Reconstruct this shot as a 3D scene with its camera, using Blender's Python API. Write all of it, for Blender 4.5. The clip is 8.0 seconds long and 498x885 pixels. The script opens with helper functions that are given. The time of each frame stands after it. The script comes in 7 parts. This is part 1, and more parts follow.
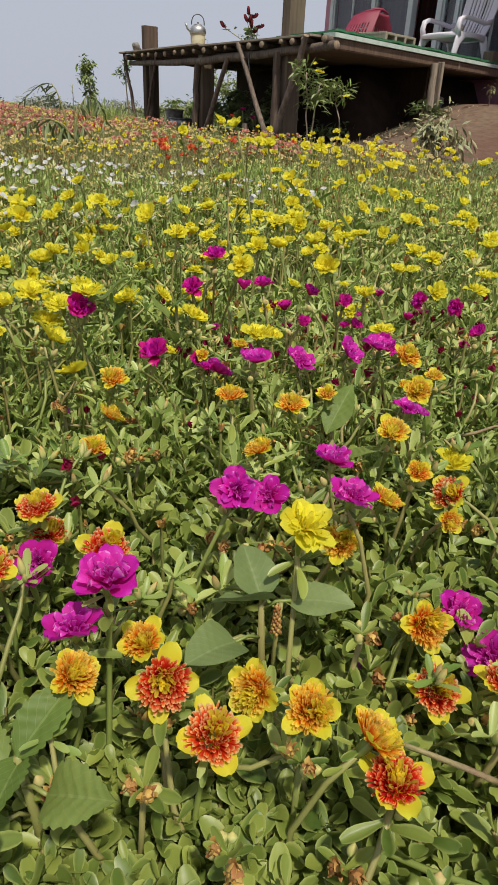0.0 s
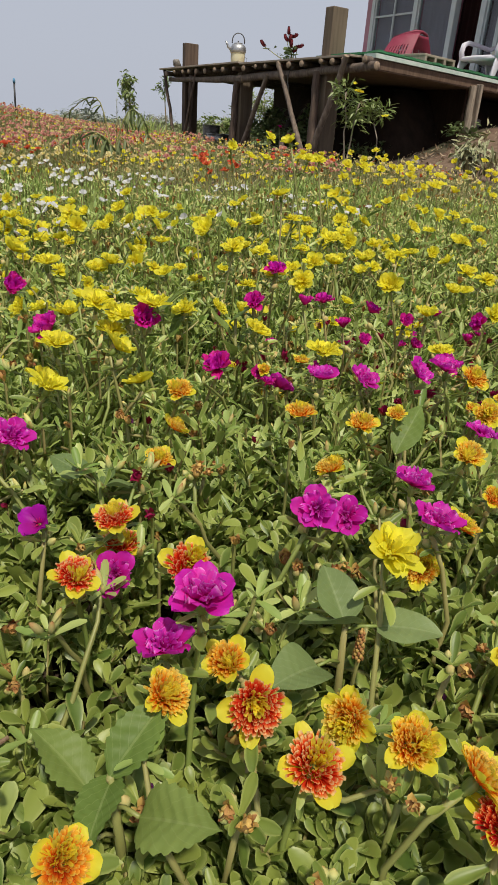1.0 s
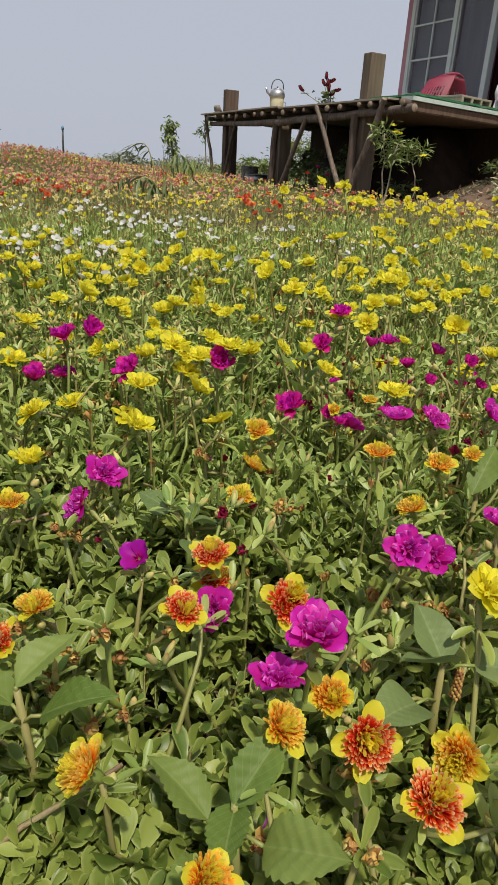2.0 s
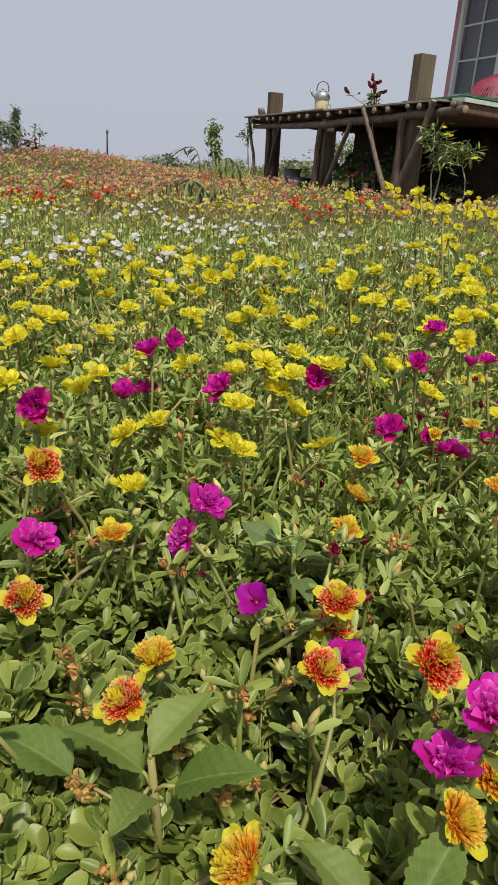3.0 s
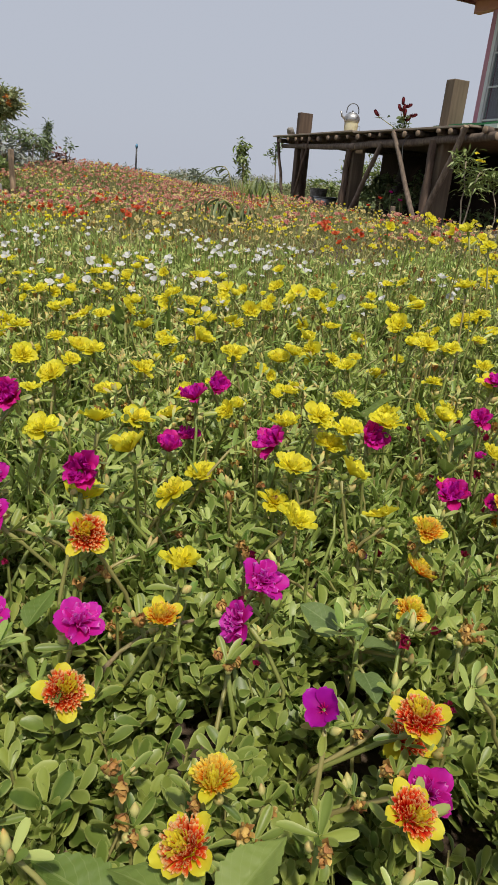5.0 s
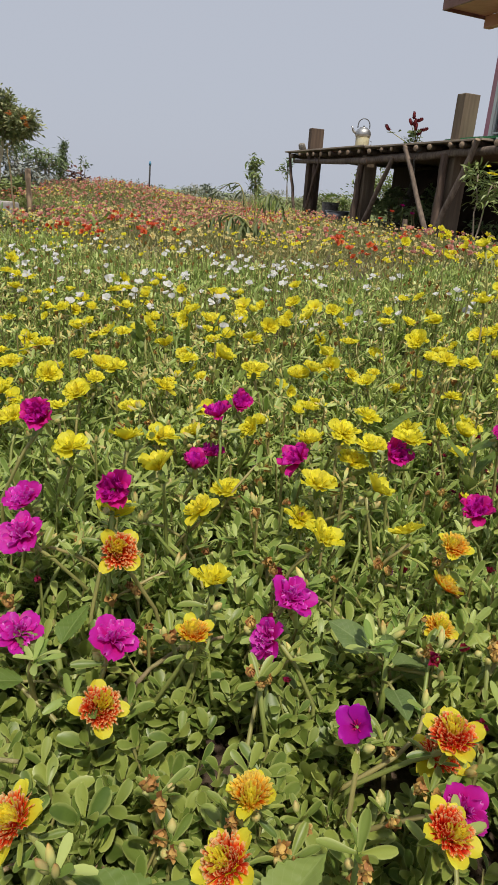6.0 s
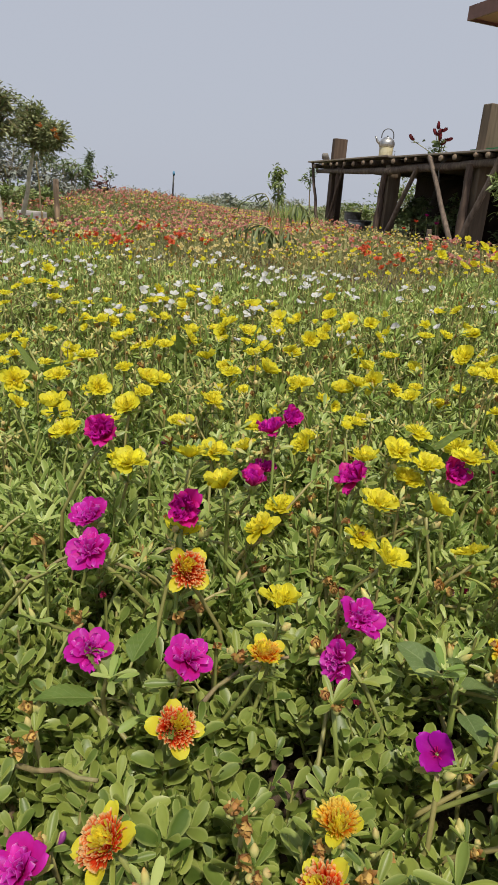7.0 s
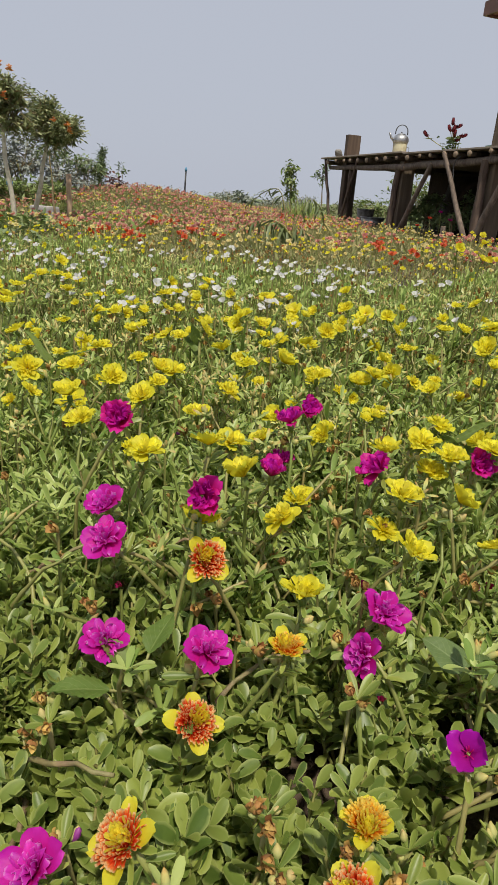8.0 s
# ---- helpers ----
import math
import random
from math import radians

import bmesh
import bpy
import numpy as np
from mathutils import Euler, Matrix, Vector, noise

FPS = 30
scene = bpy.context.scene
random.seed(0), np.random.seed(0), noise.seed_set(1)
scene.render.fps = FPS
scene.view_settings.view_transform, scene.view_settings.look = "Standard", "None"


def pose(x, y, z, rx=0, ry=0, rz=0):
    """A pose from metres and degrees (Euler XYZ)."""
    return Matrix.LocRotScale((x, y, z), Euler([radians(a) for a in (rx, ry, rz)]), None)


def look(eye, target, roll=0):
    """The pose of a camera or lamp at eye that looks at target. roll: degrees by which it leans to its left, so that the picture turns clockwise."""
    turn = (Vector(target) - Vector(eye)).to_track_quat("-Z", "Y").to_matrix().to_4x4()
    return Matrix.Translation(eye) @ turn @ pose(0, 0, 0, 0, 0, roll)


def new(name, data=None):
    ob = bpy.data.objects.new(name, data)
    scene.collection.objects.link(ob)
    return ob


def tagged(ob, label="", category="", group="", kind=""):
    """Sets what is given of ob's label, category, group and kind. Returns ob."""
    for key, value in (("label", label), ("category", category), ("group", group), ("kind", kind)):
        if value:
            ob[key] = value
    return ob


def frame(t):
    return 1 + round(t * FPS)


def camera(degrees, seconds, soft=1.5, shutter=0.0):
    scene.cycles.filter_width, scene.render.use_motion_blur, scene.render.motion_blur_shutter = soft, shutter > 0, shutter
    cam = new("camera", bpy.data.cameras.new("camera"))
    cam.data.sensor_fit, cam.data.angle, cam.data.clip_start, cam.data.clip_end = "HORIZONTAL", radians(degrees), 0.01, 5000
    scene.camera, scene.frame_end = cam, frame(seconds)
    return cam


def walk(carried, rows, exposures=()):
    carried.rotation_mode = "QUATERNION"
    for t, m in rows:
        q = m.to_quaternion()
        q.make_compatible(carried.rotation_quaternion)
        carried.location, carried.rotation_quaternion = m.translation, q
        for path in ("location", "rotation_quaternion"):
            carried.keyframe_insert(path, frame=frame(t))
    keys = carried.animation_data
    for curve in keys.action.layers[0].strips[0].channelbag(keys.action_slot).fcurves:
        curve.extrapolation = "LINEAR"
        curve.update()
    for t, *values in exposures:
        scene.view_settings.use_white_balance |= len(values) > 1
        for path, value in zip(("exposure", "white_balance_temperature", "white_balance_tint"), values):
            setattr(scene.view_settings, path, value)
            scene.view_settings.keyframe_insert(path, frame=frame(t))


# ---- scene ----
cam = camera(43.7, 8.0, soft=1.4)
PATH = [
    (0, (0.013, 0.016, 0.424), (0.097, 1.782, -0.512), 2.8),
    (0.5, (-0.004, 0.022, 0.422), (0.039, 1.795, -0.504), 2.4),
    (1, (-0.03, 0.023, 0.421), (-0.012, 1.809, -0.48), 4.1),
    (1.5, (-0.049, 0.015, 0.43), (-0.072, 1.828, -0.415), 3.8),
    (2, (-0.074, 0.005, 0.433), (-0.167, 1.83, -0.38), 3.1),
    (2.2, (-0.092, 0.007, 0.43), (-0.222, 1.823, -0.398), 2.8),
    (3.3, (-0.16, 0.063, 0.44), (-0.366, 1.88, -0.37), 3.4),
    (3.5, (-0.17, 0.08, 0.442), (-0.363, 1.895, -0.375), 4.4),
    (4, (-0.197, 0.099, 0.452), (-0.42, 1.913, -0.36), 4.8),
    (5.5, (-0.192, 0.087, 0.46), (-0.447, 1.92, -0.298), 4.5),
    (6, (-0.205, 0.084, 0.465), (-0.492, 1.919, -0.276), 3.9),
    (6.5, (-0.233, 0.083, 0.47), (-0.563, 1.921, -0.246), 3.2),
    (7, (-0.246, 0.078, 0.472), (-0.59, 1.912, -0.25), 3.9),
    (7.5, (-0.244, 0.078, 0.472), (-0.607, 1.91, -0.244), 3.1),
    (8, (-0.257, 0.088, 0.457), (-0.629, 1.913, -0.273), 4.1),
]
walk(cam, [(t, look(eye, target, roll)) for t, eye, target, roll in PATH])

# ---- world and sun ----
world = bpy.data.worlds.new("hazy_sky")
scene.world = world
world.use_nodes = True
wn, wl = world.node_tree.nodes, world.node_tree.links
wn.clear()
SUN_EL, SUN_AZ = radians(64), radians(158)   # azimuth clockwise from +y
sky = wn.new("ShaderNodeTexSky")
sky.sky_type, sky.sun_disc = "NISHITA", False
sky.sun_elevation, sky.sun_rotation = SUN_EL, SUN_AZ
sky.dust_density = 4.0
dim = wn.new("ShaderNodeMixRGB")
dim.blend_type = "MULTIPLY"
dim.inputs[0].default_value = 1.0
dim.inputs[2].default_value = (0.1, 0.1, 0.1, 1)
veil = wn.new("ShaderNodeMixRGB")
veil.inputs[0].default_value = 0.93
veil.inputs[2].default_value = (0.497, 0.53, 0.612, 1)
back = wn.new("ShaderNodeBackground")
back.inputs[1].default_value = 1.0
wout = wn.new("ShaderNodeOutputWorld")
wl.new(sky.outputs[0], dim.inputs[1])
wl.new(dim.outputs[0], veil.inputs[1])
wl.new(veil.outputs[0], back.inputs[0])
wl.new(back.outputs[0], wout.inputs[0])

sun = new("sun", bpy.data.lights.new("sun", "SUN"))
sun.data.energy, sun.data.angle, sun.data.color = 4.1, radians(3), (1.0, 0.93, 0.8)
sun_from = Vector((math.sin(SUN_AZ) * math.cos(SUN_EL), math.cos(SUN_AZ) * math.cos(SUN_EL), math.sin(SUN_EL)))
sun.matrix_world = look(sun_from * 50, (0, 0, 0))


# ---- materials ----
def mat(name, base, rough=0.6, metal=0.0, vary=None, scale=20.0, bump=0.0, stretch=(1, 1, 1), island=None,
        wear=None, wear_scale=3.0, wear_amount=0.5, spec=0.5, translucent=0.0, edge=None, veins=None):
    """Principled material: base to vary by fine noise, island: a second colour by piece, wear: blotches of a third."""
    m = bpy.data.materials.new(name)
    m.use_nodes = True
    n, l = m.node_tree.nodes, m.node_tree.links
    p = n["Principled BSDF"]
    p.inputs["Roughness"].default_value, p.inputs["Metallic"].default_value = rough, metal
    p.inputs["Specular IOR Level"].default_value = spec
    tc = n.new("ShaderNodeTexCoord")
    mp = n.new("ShaderNodeMapping")
    mp.inputs["Scale"].default_value = stretch
    l.new(tc.outputs["Object"], mp.inputs[0])
    nz = n.new("ShaderNodeTexNoise")
    nz.inputs["Scale"].default_value, nz.inputs["Detail"].default_value = scale, 5
    l.new(mp.outputs[0], nz.inputs["Vector"])
    col = n.new("ShaderNodeMixRGB")
    col.inputs[1].default_value = (*base, 1)
    col.inputs[2].default_value = (*(vary or base), 1)
    ramp = n.new("ShaderNodeMapRange")
    ramp.inputs[1].default_value, ramp.inputs[2].default_value = 0.35, 0.65
    l.new(nz.outputs[0], ramp.inputs[0])
    l.new(ramp.outputs[0], col.inputs[0])
    out = col.outputs[0]
    if island:
        geo = n.new("ShaderNodeNewGeometry")
        mix = n.new("ShaderNodeMixRGB")
        mix.inputs[2].default_value = (*island, 1)
        info = n.new("ShaderNodeObjectInfo")
        both = n.new("ShaderNodeMath")
        l.new(geo.outputs["Random Per Island"], both.inputs[0])
        l.new(info.outputs["Random"], both.inputs[1])
        part_of = n.new("ShaderNodeMath")
        part_of.operation = "FRACT"
        l.new(both.outputs[0], part_of.inputs[0])
        l.new(part_of.outputs[0], mix.inputs[0])
        l.new(out, mix.inputs[1])
        out = mix.outputs[0]
    if wear:
        nw = n.new("ShaderNodeTexNoise")
        nw.inputs["Scale"].default_value, nw.inputs["Detail"].default_value = wear_scale, 6
        l.new(tc.outputs["Object"], nw.inputs["Vector"])
        wr = n.new("ShaderNodeMapRange")
        wr.inputs[1].default_value, wr.inputs[2].default_value, wr.inputs[4].default_value = 0.45, 0.7, wear_amount
        l.new(nw.outputs[0], wr.inputs[0])
        mw = n.new("ShaderNodeMixRGB")
        mw.inputs[2].default_value = (*wear, 1)
        l.new(wr.outputs[0], mw.inputs[0])
        l.new(out, mw.inputs[1])
        out = mw.outputs[0]
    if edge:
        uv = n.new("ShaderNodeUVMap")
        sx = n.new("ShaderNodeSeparateXYZ")
        l.new(uv.outputs[0], sx.inputs[0])
        off = n.new("ShaderNodeMath")
        off.operation = "SUBTRACT"
        off.inputs[1].default_value = 0.5
        l.new(sx.outputs[0], off.inputs[0])
        far = n.new("ShaderNodeMath")
        far.operation = "ABSOLUTE"
        l.new(off.outputs[0], far.inputs[0])
        er = n.new("ShaderNodeMapRange")
        er.inputs[1].default_value, er.inputs[2].default_value, er.inputs[4].default_value = 0.3, 0.5, 0.62
        l.new(far.outputs[0], er.inputs[0])
        me_ = n.new("ShaderNodeMixRGB")
        me_.inputs[2].default_value = (*edge, 1)
        l.new(er.outputs[0], me_.inputs[0])
        l.new(out, me_.inputs[1])
        out = me_.outputs[0]
    if veins:
        uv = n.new("ShaderNodeUVMap")
        sx = n.new("ShaderNodeSeparateXYZ")
        l.new(uv.outputs[0], sx.inputs[0])

        def calc(op, a, b):
            k = n.new("ShaderNodeMath")
            k.operation = op
            for i, v in enumerate((a, b)):
                if isinstance(v, (int, float)):
                    k.inputs[i].default_value = v
                else:
                    l.new(v, k.inputs[i])
            return k.outputs[0]

        side = calc("ABSOLUTE", calc("SUBTRACT", sx.outputs[0], 0.5), 0)
        line = calc("SUBTRACT", calc("MULTIPLY", sx.outputs[1], 7.0), calc("MULTIPLY", side, 5.0))
        near = calc("LESS_THAN", calc("FRACT", line, 0), 0.09)
        rib = calc("MAXIMUM", calc("MULTIPLY", near, 0.55), calc("LESS_THAN", side, 0.025))
        mv = n.new("ShaderNodeMixRGB")
        mv.inputs[2].default_value = (*veins, 1)
        l.new(calc("MULTIPLY", rib, 0.38), mv.inputs[0])
        l.new(out, mv.inputs[1])
        out = mv.outputs[0]
    l.new(out, p.inputs["Base Color"])
    if bump:
        b = n.new("ShaderNodeBump")
        b.inputs["Strength"].default_value, b.inputs["Distance"].default_value = bump, 0.02
        l.new(nz.outputs[0], b.inputs["Height"])
        l.new(b.outputs[0], p.inputs["Normal"])
    if translucent:
        t = n.new("ShaderNodeBsdfTranslucent")
        l.new(out, t.inputs[0])
        ms = n.new("ShaderNodeMixShader")
        ms.inputs[0].default_value = translucent
        l.new(p.outputs[0], ms.inputs[1])
        l.new(t.outputs[0], ms.inputs[2])
        l.new(ms.outputs[0], n["Material Output"].inputs[0])
    return m


def petal_mat(name, stops, rough=0.5, translucent=0.3, hue=0.02, drift=0.0):
    """Colour along the petal (v of its UV), small shifts from bloom to bloom."""
    m = bpy.data.materials.new(name)
    m.use_nodes = True
    n, l = m.node_tree.nodes, m.node_tree.links
    p = n["Principled BSDF"]
    p.inputs["Roughness"].default_value = rough
    p.inputs["Specular IOR Level"].default_value = 0.3
    uv = n.new("ShaderNodeUVMap")
    sep = n.new("ShaderNodeSeparateXYZ")
    l.new(uv.outputs[0], sep.inputs[0])
    nz = n.new("ShaderNodeTexNoise")
    nz.inputs["Scale"].default_value = 300
    tc = n.new("ShaderNodeTexCoord")
    l.new(tc.outputs["Object"], nz.inputs["Vector"])
    add = n.new("ShaderNodeMath")
    add.operation = "MULTIPLY_ADD"
    add.inputs[1].default_value, add.inputs[2].default_value = 0.35, -0.17
    l.new(nz.outputs[0], add.inputs[0])
    ad2 = n.new("ShaderNodeMath")
    l.new(add.outputs[0], ad2.inputs[0])
    l.new(sep.outputs[1], ad2.inputs[1])
    info = n.new("ShaderNodeObjectInfo")
    early = n.new("ShaderNodeMath")
    early.operation = "MULTIPLY_ADD"
    early.inputs[1].default_value = drift
    l.new(info.outputs["Random"], early.inputs[0])
    l.new(ad2.outputs[0], early.inputs[2])
    ramp = n.new("ShaderNodeValToRGB")
    while len(ramp.color_ramp.elements) < len(stops):
        ramp.color_ramp.elements.new(0.5)
    for e, (at, c) in zip(ramp.color_ramp.elements, stops):
        e.position, e.color = at, (*c, 1)
    l.new(early.outputs[0], ramp.inputs[0])
    geo = n.new("ShaderNodeNewGeometry")
    both = n.new("ShaderNodeMath")
    l.new(info.outputs["Random"], both.inputs[0])
    l.new(geo.outputs["Random Per Island"], both.inputs[1])
    h = n.new("ShaderNodeMapRange")
    h.inputs[2].default_value, h.inputs[3].default_value, h.inputs[4].default_value = 2.0, 0.5 - hue, 0.5 + hue
    l.new(both.outputs[0], h.inputs[0])
    val = n.new("ShaderNodeMapRange")
    val.inputs[3].default_value, val.inputs[4].default_value = 0.78, 1.12
    l.new(geo.outputs["Random Per Island"], val.inputs[0])
    hsv = n.new("ShaderNodeHueSaturation")
    l.new(h.outputs[0], hsv.inputs["Hue"])
    l.new(val.outputs[0], hsv.inputs["Value"])
    l.new(ramp.outputs[0], hsv.inputs["Color"])
    l.new(hsv.outputs[0], p.inputs["Base Color"])
    t = n.new("ShaderNodeBsdfTranslucent")
    l.new(hsv.outputs[0], t.inputs[0])
    ms = n.new("ShaderNodeMixShader")
    ms.inputs[0].default_value = translucent
    l.new(p.outputs[0], ms.inputs[1])
    l.new(t.outputs[0], ms.inputs[2])
    l.new(ms.outputs[0], n["Material Output"].inputs[0])
    return m


YELLOW = petal_mat("yellow_petal", [(0.0, (0.74, 0.48, 0.01)), (0.22, (0.81, 0.7, 0.022)), (1.0, (0.84, 0.78, 0.065))], translucent=0.52, hue=0.008)
MAGENTA = petal_mat("magenta_petal", [(0.0, (0.45, 0.0, 0.1)), (0.3, (0.62, 0.007, 0.3)), (1.0, (0.72, 0.026, 0.53))], translucent=0.52)
VIOLET = petal_mat("violet_petal", [(0.0, (0.24, 0.0, 0.12)), (0.3, (0.4, 0.004, 0.3)), (1.0, (0.5, 0.012, 0.47))], translucent=0.45)
CRIMSON = petal_mat("crimson_petal", [(0.0, (0.38, 0.0, 0.06)), (0.4, (0.6, 0.006, 0.19)), (1.0, (0.72, 0.022, 0.36))], translucent=0.45)
FLAME = petal_mat("flame_petaloid", [(0.0, (0.78, 0.14, 0.012)), (0.3, (0.76, 0.035, 0.016)), (0.74, (0.84, 0.07, 0.024)), (0.9, (0.9, 0.3, 0.09)), (1.0, (0.93, 0.66, 0.34))], hue=0.01, translucent=0.6, drift=0.08)
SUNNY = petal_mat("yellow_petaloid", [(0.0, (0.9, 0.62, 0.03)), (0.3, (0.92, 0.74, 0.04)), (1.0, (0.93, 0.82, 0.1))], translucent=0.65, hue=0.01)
GOLD = petal_mat("gold_petaloid", [(0.0, (0.84, 0.14, 0.01)), (0.35, (0.88, 0.2, 0.016)), (0.62, (0.92, 0.38, 0.03)), (0.84, (0.93, 0.58, 0.06)), (1.0, (0.94, 0.72, 0.16))], hue=0.015, translucent=0.62, drift=0.14)
WHITE = petal_mat("white_petal", [(0.0, (0.6, 0.58, 0.34)), (0.25, (0.66, 0.66, 0.65)), (1.0, (0.7, 0.69, 0.7))], hue=0.0, translucent=0.4)
MAGENTA_TIP = petal_mat("magenta_frill", [(0.0, (0.5, 0.0, 0.12)), (0.5, (0.68, 0.014, 0.4)), (0.93, (0.78, 0.06, 0.6)), (1.0, (0.86, 0.3, 0.74))], translucent=0.52)
RED = petal_mat("red_petal", [(0.0, (0.5, 0.18, 0.015)), (0.3, (0.54, 0.09, 0.025)), (1.0, (0.54, 0.07, 0.03))])
PINK = petal_mat("faded_pink_petal", [(0.0, (0.52, 0.28, 0.13)), (0.5, (0.54, 0.17, 0.15)), (1.0, (0.62, 0.31, 0.26))], hue=0.05, translucent=0.4, drift=0.1)
PEACH = petal_mat("peach_petal", [(0.0, (0.6, 0.46, 0.12)), (0.5, (0.7, 0.56, 0.22)), (1.0, (0.72, 0.6, 0.32))], hue=0.03, translucent=0.4)

LEAF = mat("purslane_leaf", (0.072, 0.126, 0.021), 0.42, vary=(0.133, 0.202, 0.036), scale=55, island=(0.315, 0.368, 0.075), translucent=0.3, spec=0.45, edge=(0.43, 0.475, 0.155))
LEAF_MID = mat("upright_leaf", (0.092, 0.178, 0.026), 0.4, vary=(0.19, 0.29, 0.053), scale=30, island=(0.45, 0.53, 0.145), translucent=0.38, spec=0.45, edge=(0.55, 0.61, 0.24))
LEAF_FINE = mat("fine_leaf", (0.125, 0.23, 0.036), 0.4, vary=(0.26, 0.375, 0.08), scale=9, island=(0.53, 0.6, 0.2), translucent=0.38, spec=0.45)
LEAF_FAR = mat("olive_leaf", (0.115, 0.165, 0.036), 0.5, vary=(0.21, 0.26, 0.07), scale=4, island=(0.42, 0.37, 0.17), translucent=0.3, spec=0.35)
LEAF_WEED = mat("weed_leaf", (0.105, 0.17, 0.03), 0.52, vary=(0.15, 0.225, 0.045), scale=30, bump=0.12, island=(0.22, 0.285, 0.07), translucent=0.36, spec=0.3, veins=(0.3, 0.36, 0.13))
HEARTLEAF = mat("heart_leaf", (0.1, 0.155, 0.045), 0.5, vary=(0.14, 0.2, 0.066), scale=40, bump=0.1, island=(0.2, 0.26, 0.095), translucent=0.28, spec=0.35, veins=(0.28, 0.34, 0.16))
LEAF_DARK = mat("shrub_leaf", (0.07, 0.115, 0.035), 0.45, vary=(0.11, 0.16, 0.05), scale=9, island=(0.17, 0.22, 0.085), translucent=0.12)
# pale grey-green; on the far trees this puts distance haze into the colour
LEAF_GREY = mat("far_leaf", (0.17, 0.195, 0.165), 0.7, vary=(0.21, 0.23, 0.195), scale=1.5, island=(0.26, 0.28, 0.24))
STEM = mat("green_stem", (0.14, 0.2, 0.04), 0.5, vary=(0.22, 0.26, 0.06), scale=30, island=(0.3, 0.25, 0.1))
STRAW = mat("straw_grass", (0.24, 0.22, 0.1), 0.7, vary=(0.34, 0.31, 0.15), scale=12, island=(0.42, 0.38, 0.2), translucent=0.2)
BUD = petal_mat("pale_bud", [(0.0, (0.24, 0.32, 0.09)), (0.45, (0.55, 0.55, 0.22)), (0.8, (0.64, 0.52, 0.2)), (1.0, (0.64, 0.36, 0.14))], hue=0.04, translucent=0.3)
WITHER = mat("withered_bloom", (0.22, 0.07, 0.03), 0.8, vary=(0.42, 0.19, 0.06), scale=90, island=(0.58, 0.4, 0.11))
DARKRED = petal_mat("wilted_crimson", [(0.0, (0.2, 0.16, 0.05)), (0.35, (0.28, 0.02, 0.05)), (1.0, (0.36, 0.012, 0.1))], hue=0.03, translucent=0.25)
WOODY = mat("runner_stem", (0.2, 0.13, 0.08), 0.65, vary=(0.28, 0.21, 0.1), scale=60, bump=0.4, wear=(0.16, 0.2, 0.06), wear_scale=18, wear_amount=0.7)
SOIL = mat("soil", (0.05, 0.032, 0.02), 0.95, vary=(0.1, 0.07, 0.045), scale=40, bump=0.8, wear=(0.07, 0.1, 0.03), wear_scale=0.6, wear_amount=0.8)
sn, sl = SOIL.node_tree.nodes, SOIL.node_tree.links
stc = sn.new("ShaderNodeTexCoord")
ssep = sn.new("ShaderNodeSeparateXYZ")
sl.new(stc.outputs["Object"], ssep.inputs[0])
sfar = sn.new("ShaderNodeMapRange")
sfar.inputs[1].default_value, sfar.inputs[2].default_value = 8.5, 11.0
sl.new(ssep.outputs[1], sfar.inputs[0])
snz = sn.new("ShaderNodeTexNoise")
snz.inputs["Scale"].default_value, snz.inputs["Detail"].default_value = 0.7, 8
sl.new(stc.outputs["Object"], snz.inputs["Vector"])
sgr = sn.new("ShaderNodeValToRGB")
sgr.color_ramp.elements[0].position, sgr.color_ramp.elements[0].color = 0.3, (0.13, 0.19, 0.06, 1)
sgr.color_ramp.elements[1].position, sgr.color_ramp.elements[1].color = 0.7, (0.24, 0.28, 0.1, 1)
sl.new(snz.outputs[0], sgr.inputs[0])
smix = sn.new("ShaderNodeMixRGB")
sl.new(sfar.outputs[0], smix.inputs[0])
sl.new(sn["Principled BSDF"].inputs["Base Color"].links[0].from_socket, smix.inputs[1])
sl.new(sgr.outputs[0], smix.inputs[2])
sl.new(smix.outputs[0], sn["Principled BSDF"].inputs["Base Color"])
# near-black earth: the shade under the deck is put into its colour
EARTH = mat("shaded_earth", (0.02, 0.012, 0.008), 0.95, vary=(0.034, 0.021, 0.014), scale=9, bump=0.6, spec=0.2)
DIRT = mat("bare_dirt", (0.115, 0.072, 0.046), 0.95, vary=(0.17, 0.115, 0.076), scale=18, bump=0.8, wear=(0.1, 0.04, 0.026), wear_scale=1.3, wear_amount=0.8)
BARK = mat("weathered_pole", (0.072, 0.047, 0.034), 0.85, vary=(0.15, 0.104, 0.079), scale=10, stretch=(5, 5, 0.6), bump=0.7, wear=(0.04, 0.025, 0.019), wear_scale=5)
POST = mat("sawn_post", (0.105, 0.077, 0.052), 0.85, vary=(0.17, 0.127, 0.086), scale=5, stretch=(6, 6, 0.5), bump=0.4, wear=(0.07, 0.05, 0.036), wear_scale=3)
ENDGRAIN = mat("cut_wood_end", (0.3, 0.22, 0.15), 0.85, vary=(0.2, 0.145, 0.1), scale=45, bump=0.3)
SPLIT = mat("split_pale_wood", (0.24, 0.19, 0.145), 0.85, vary=(0.36, 0.3, 0.23), scale=9, stretch=(7, 7, 0.5), bump=0.5, wear=(0.12, 0.09, 0.07), wear_scale=6)
PLANK = mat("grey_plank", (0.26, 0.21, 0.16), 0.85, vary=(0.36, 0.3, 0.24), scale=6, stretch=(1, 12, 1), bump=0.3)
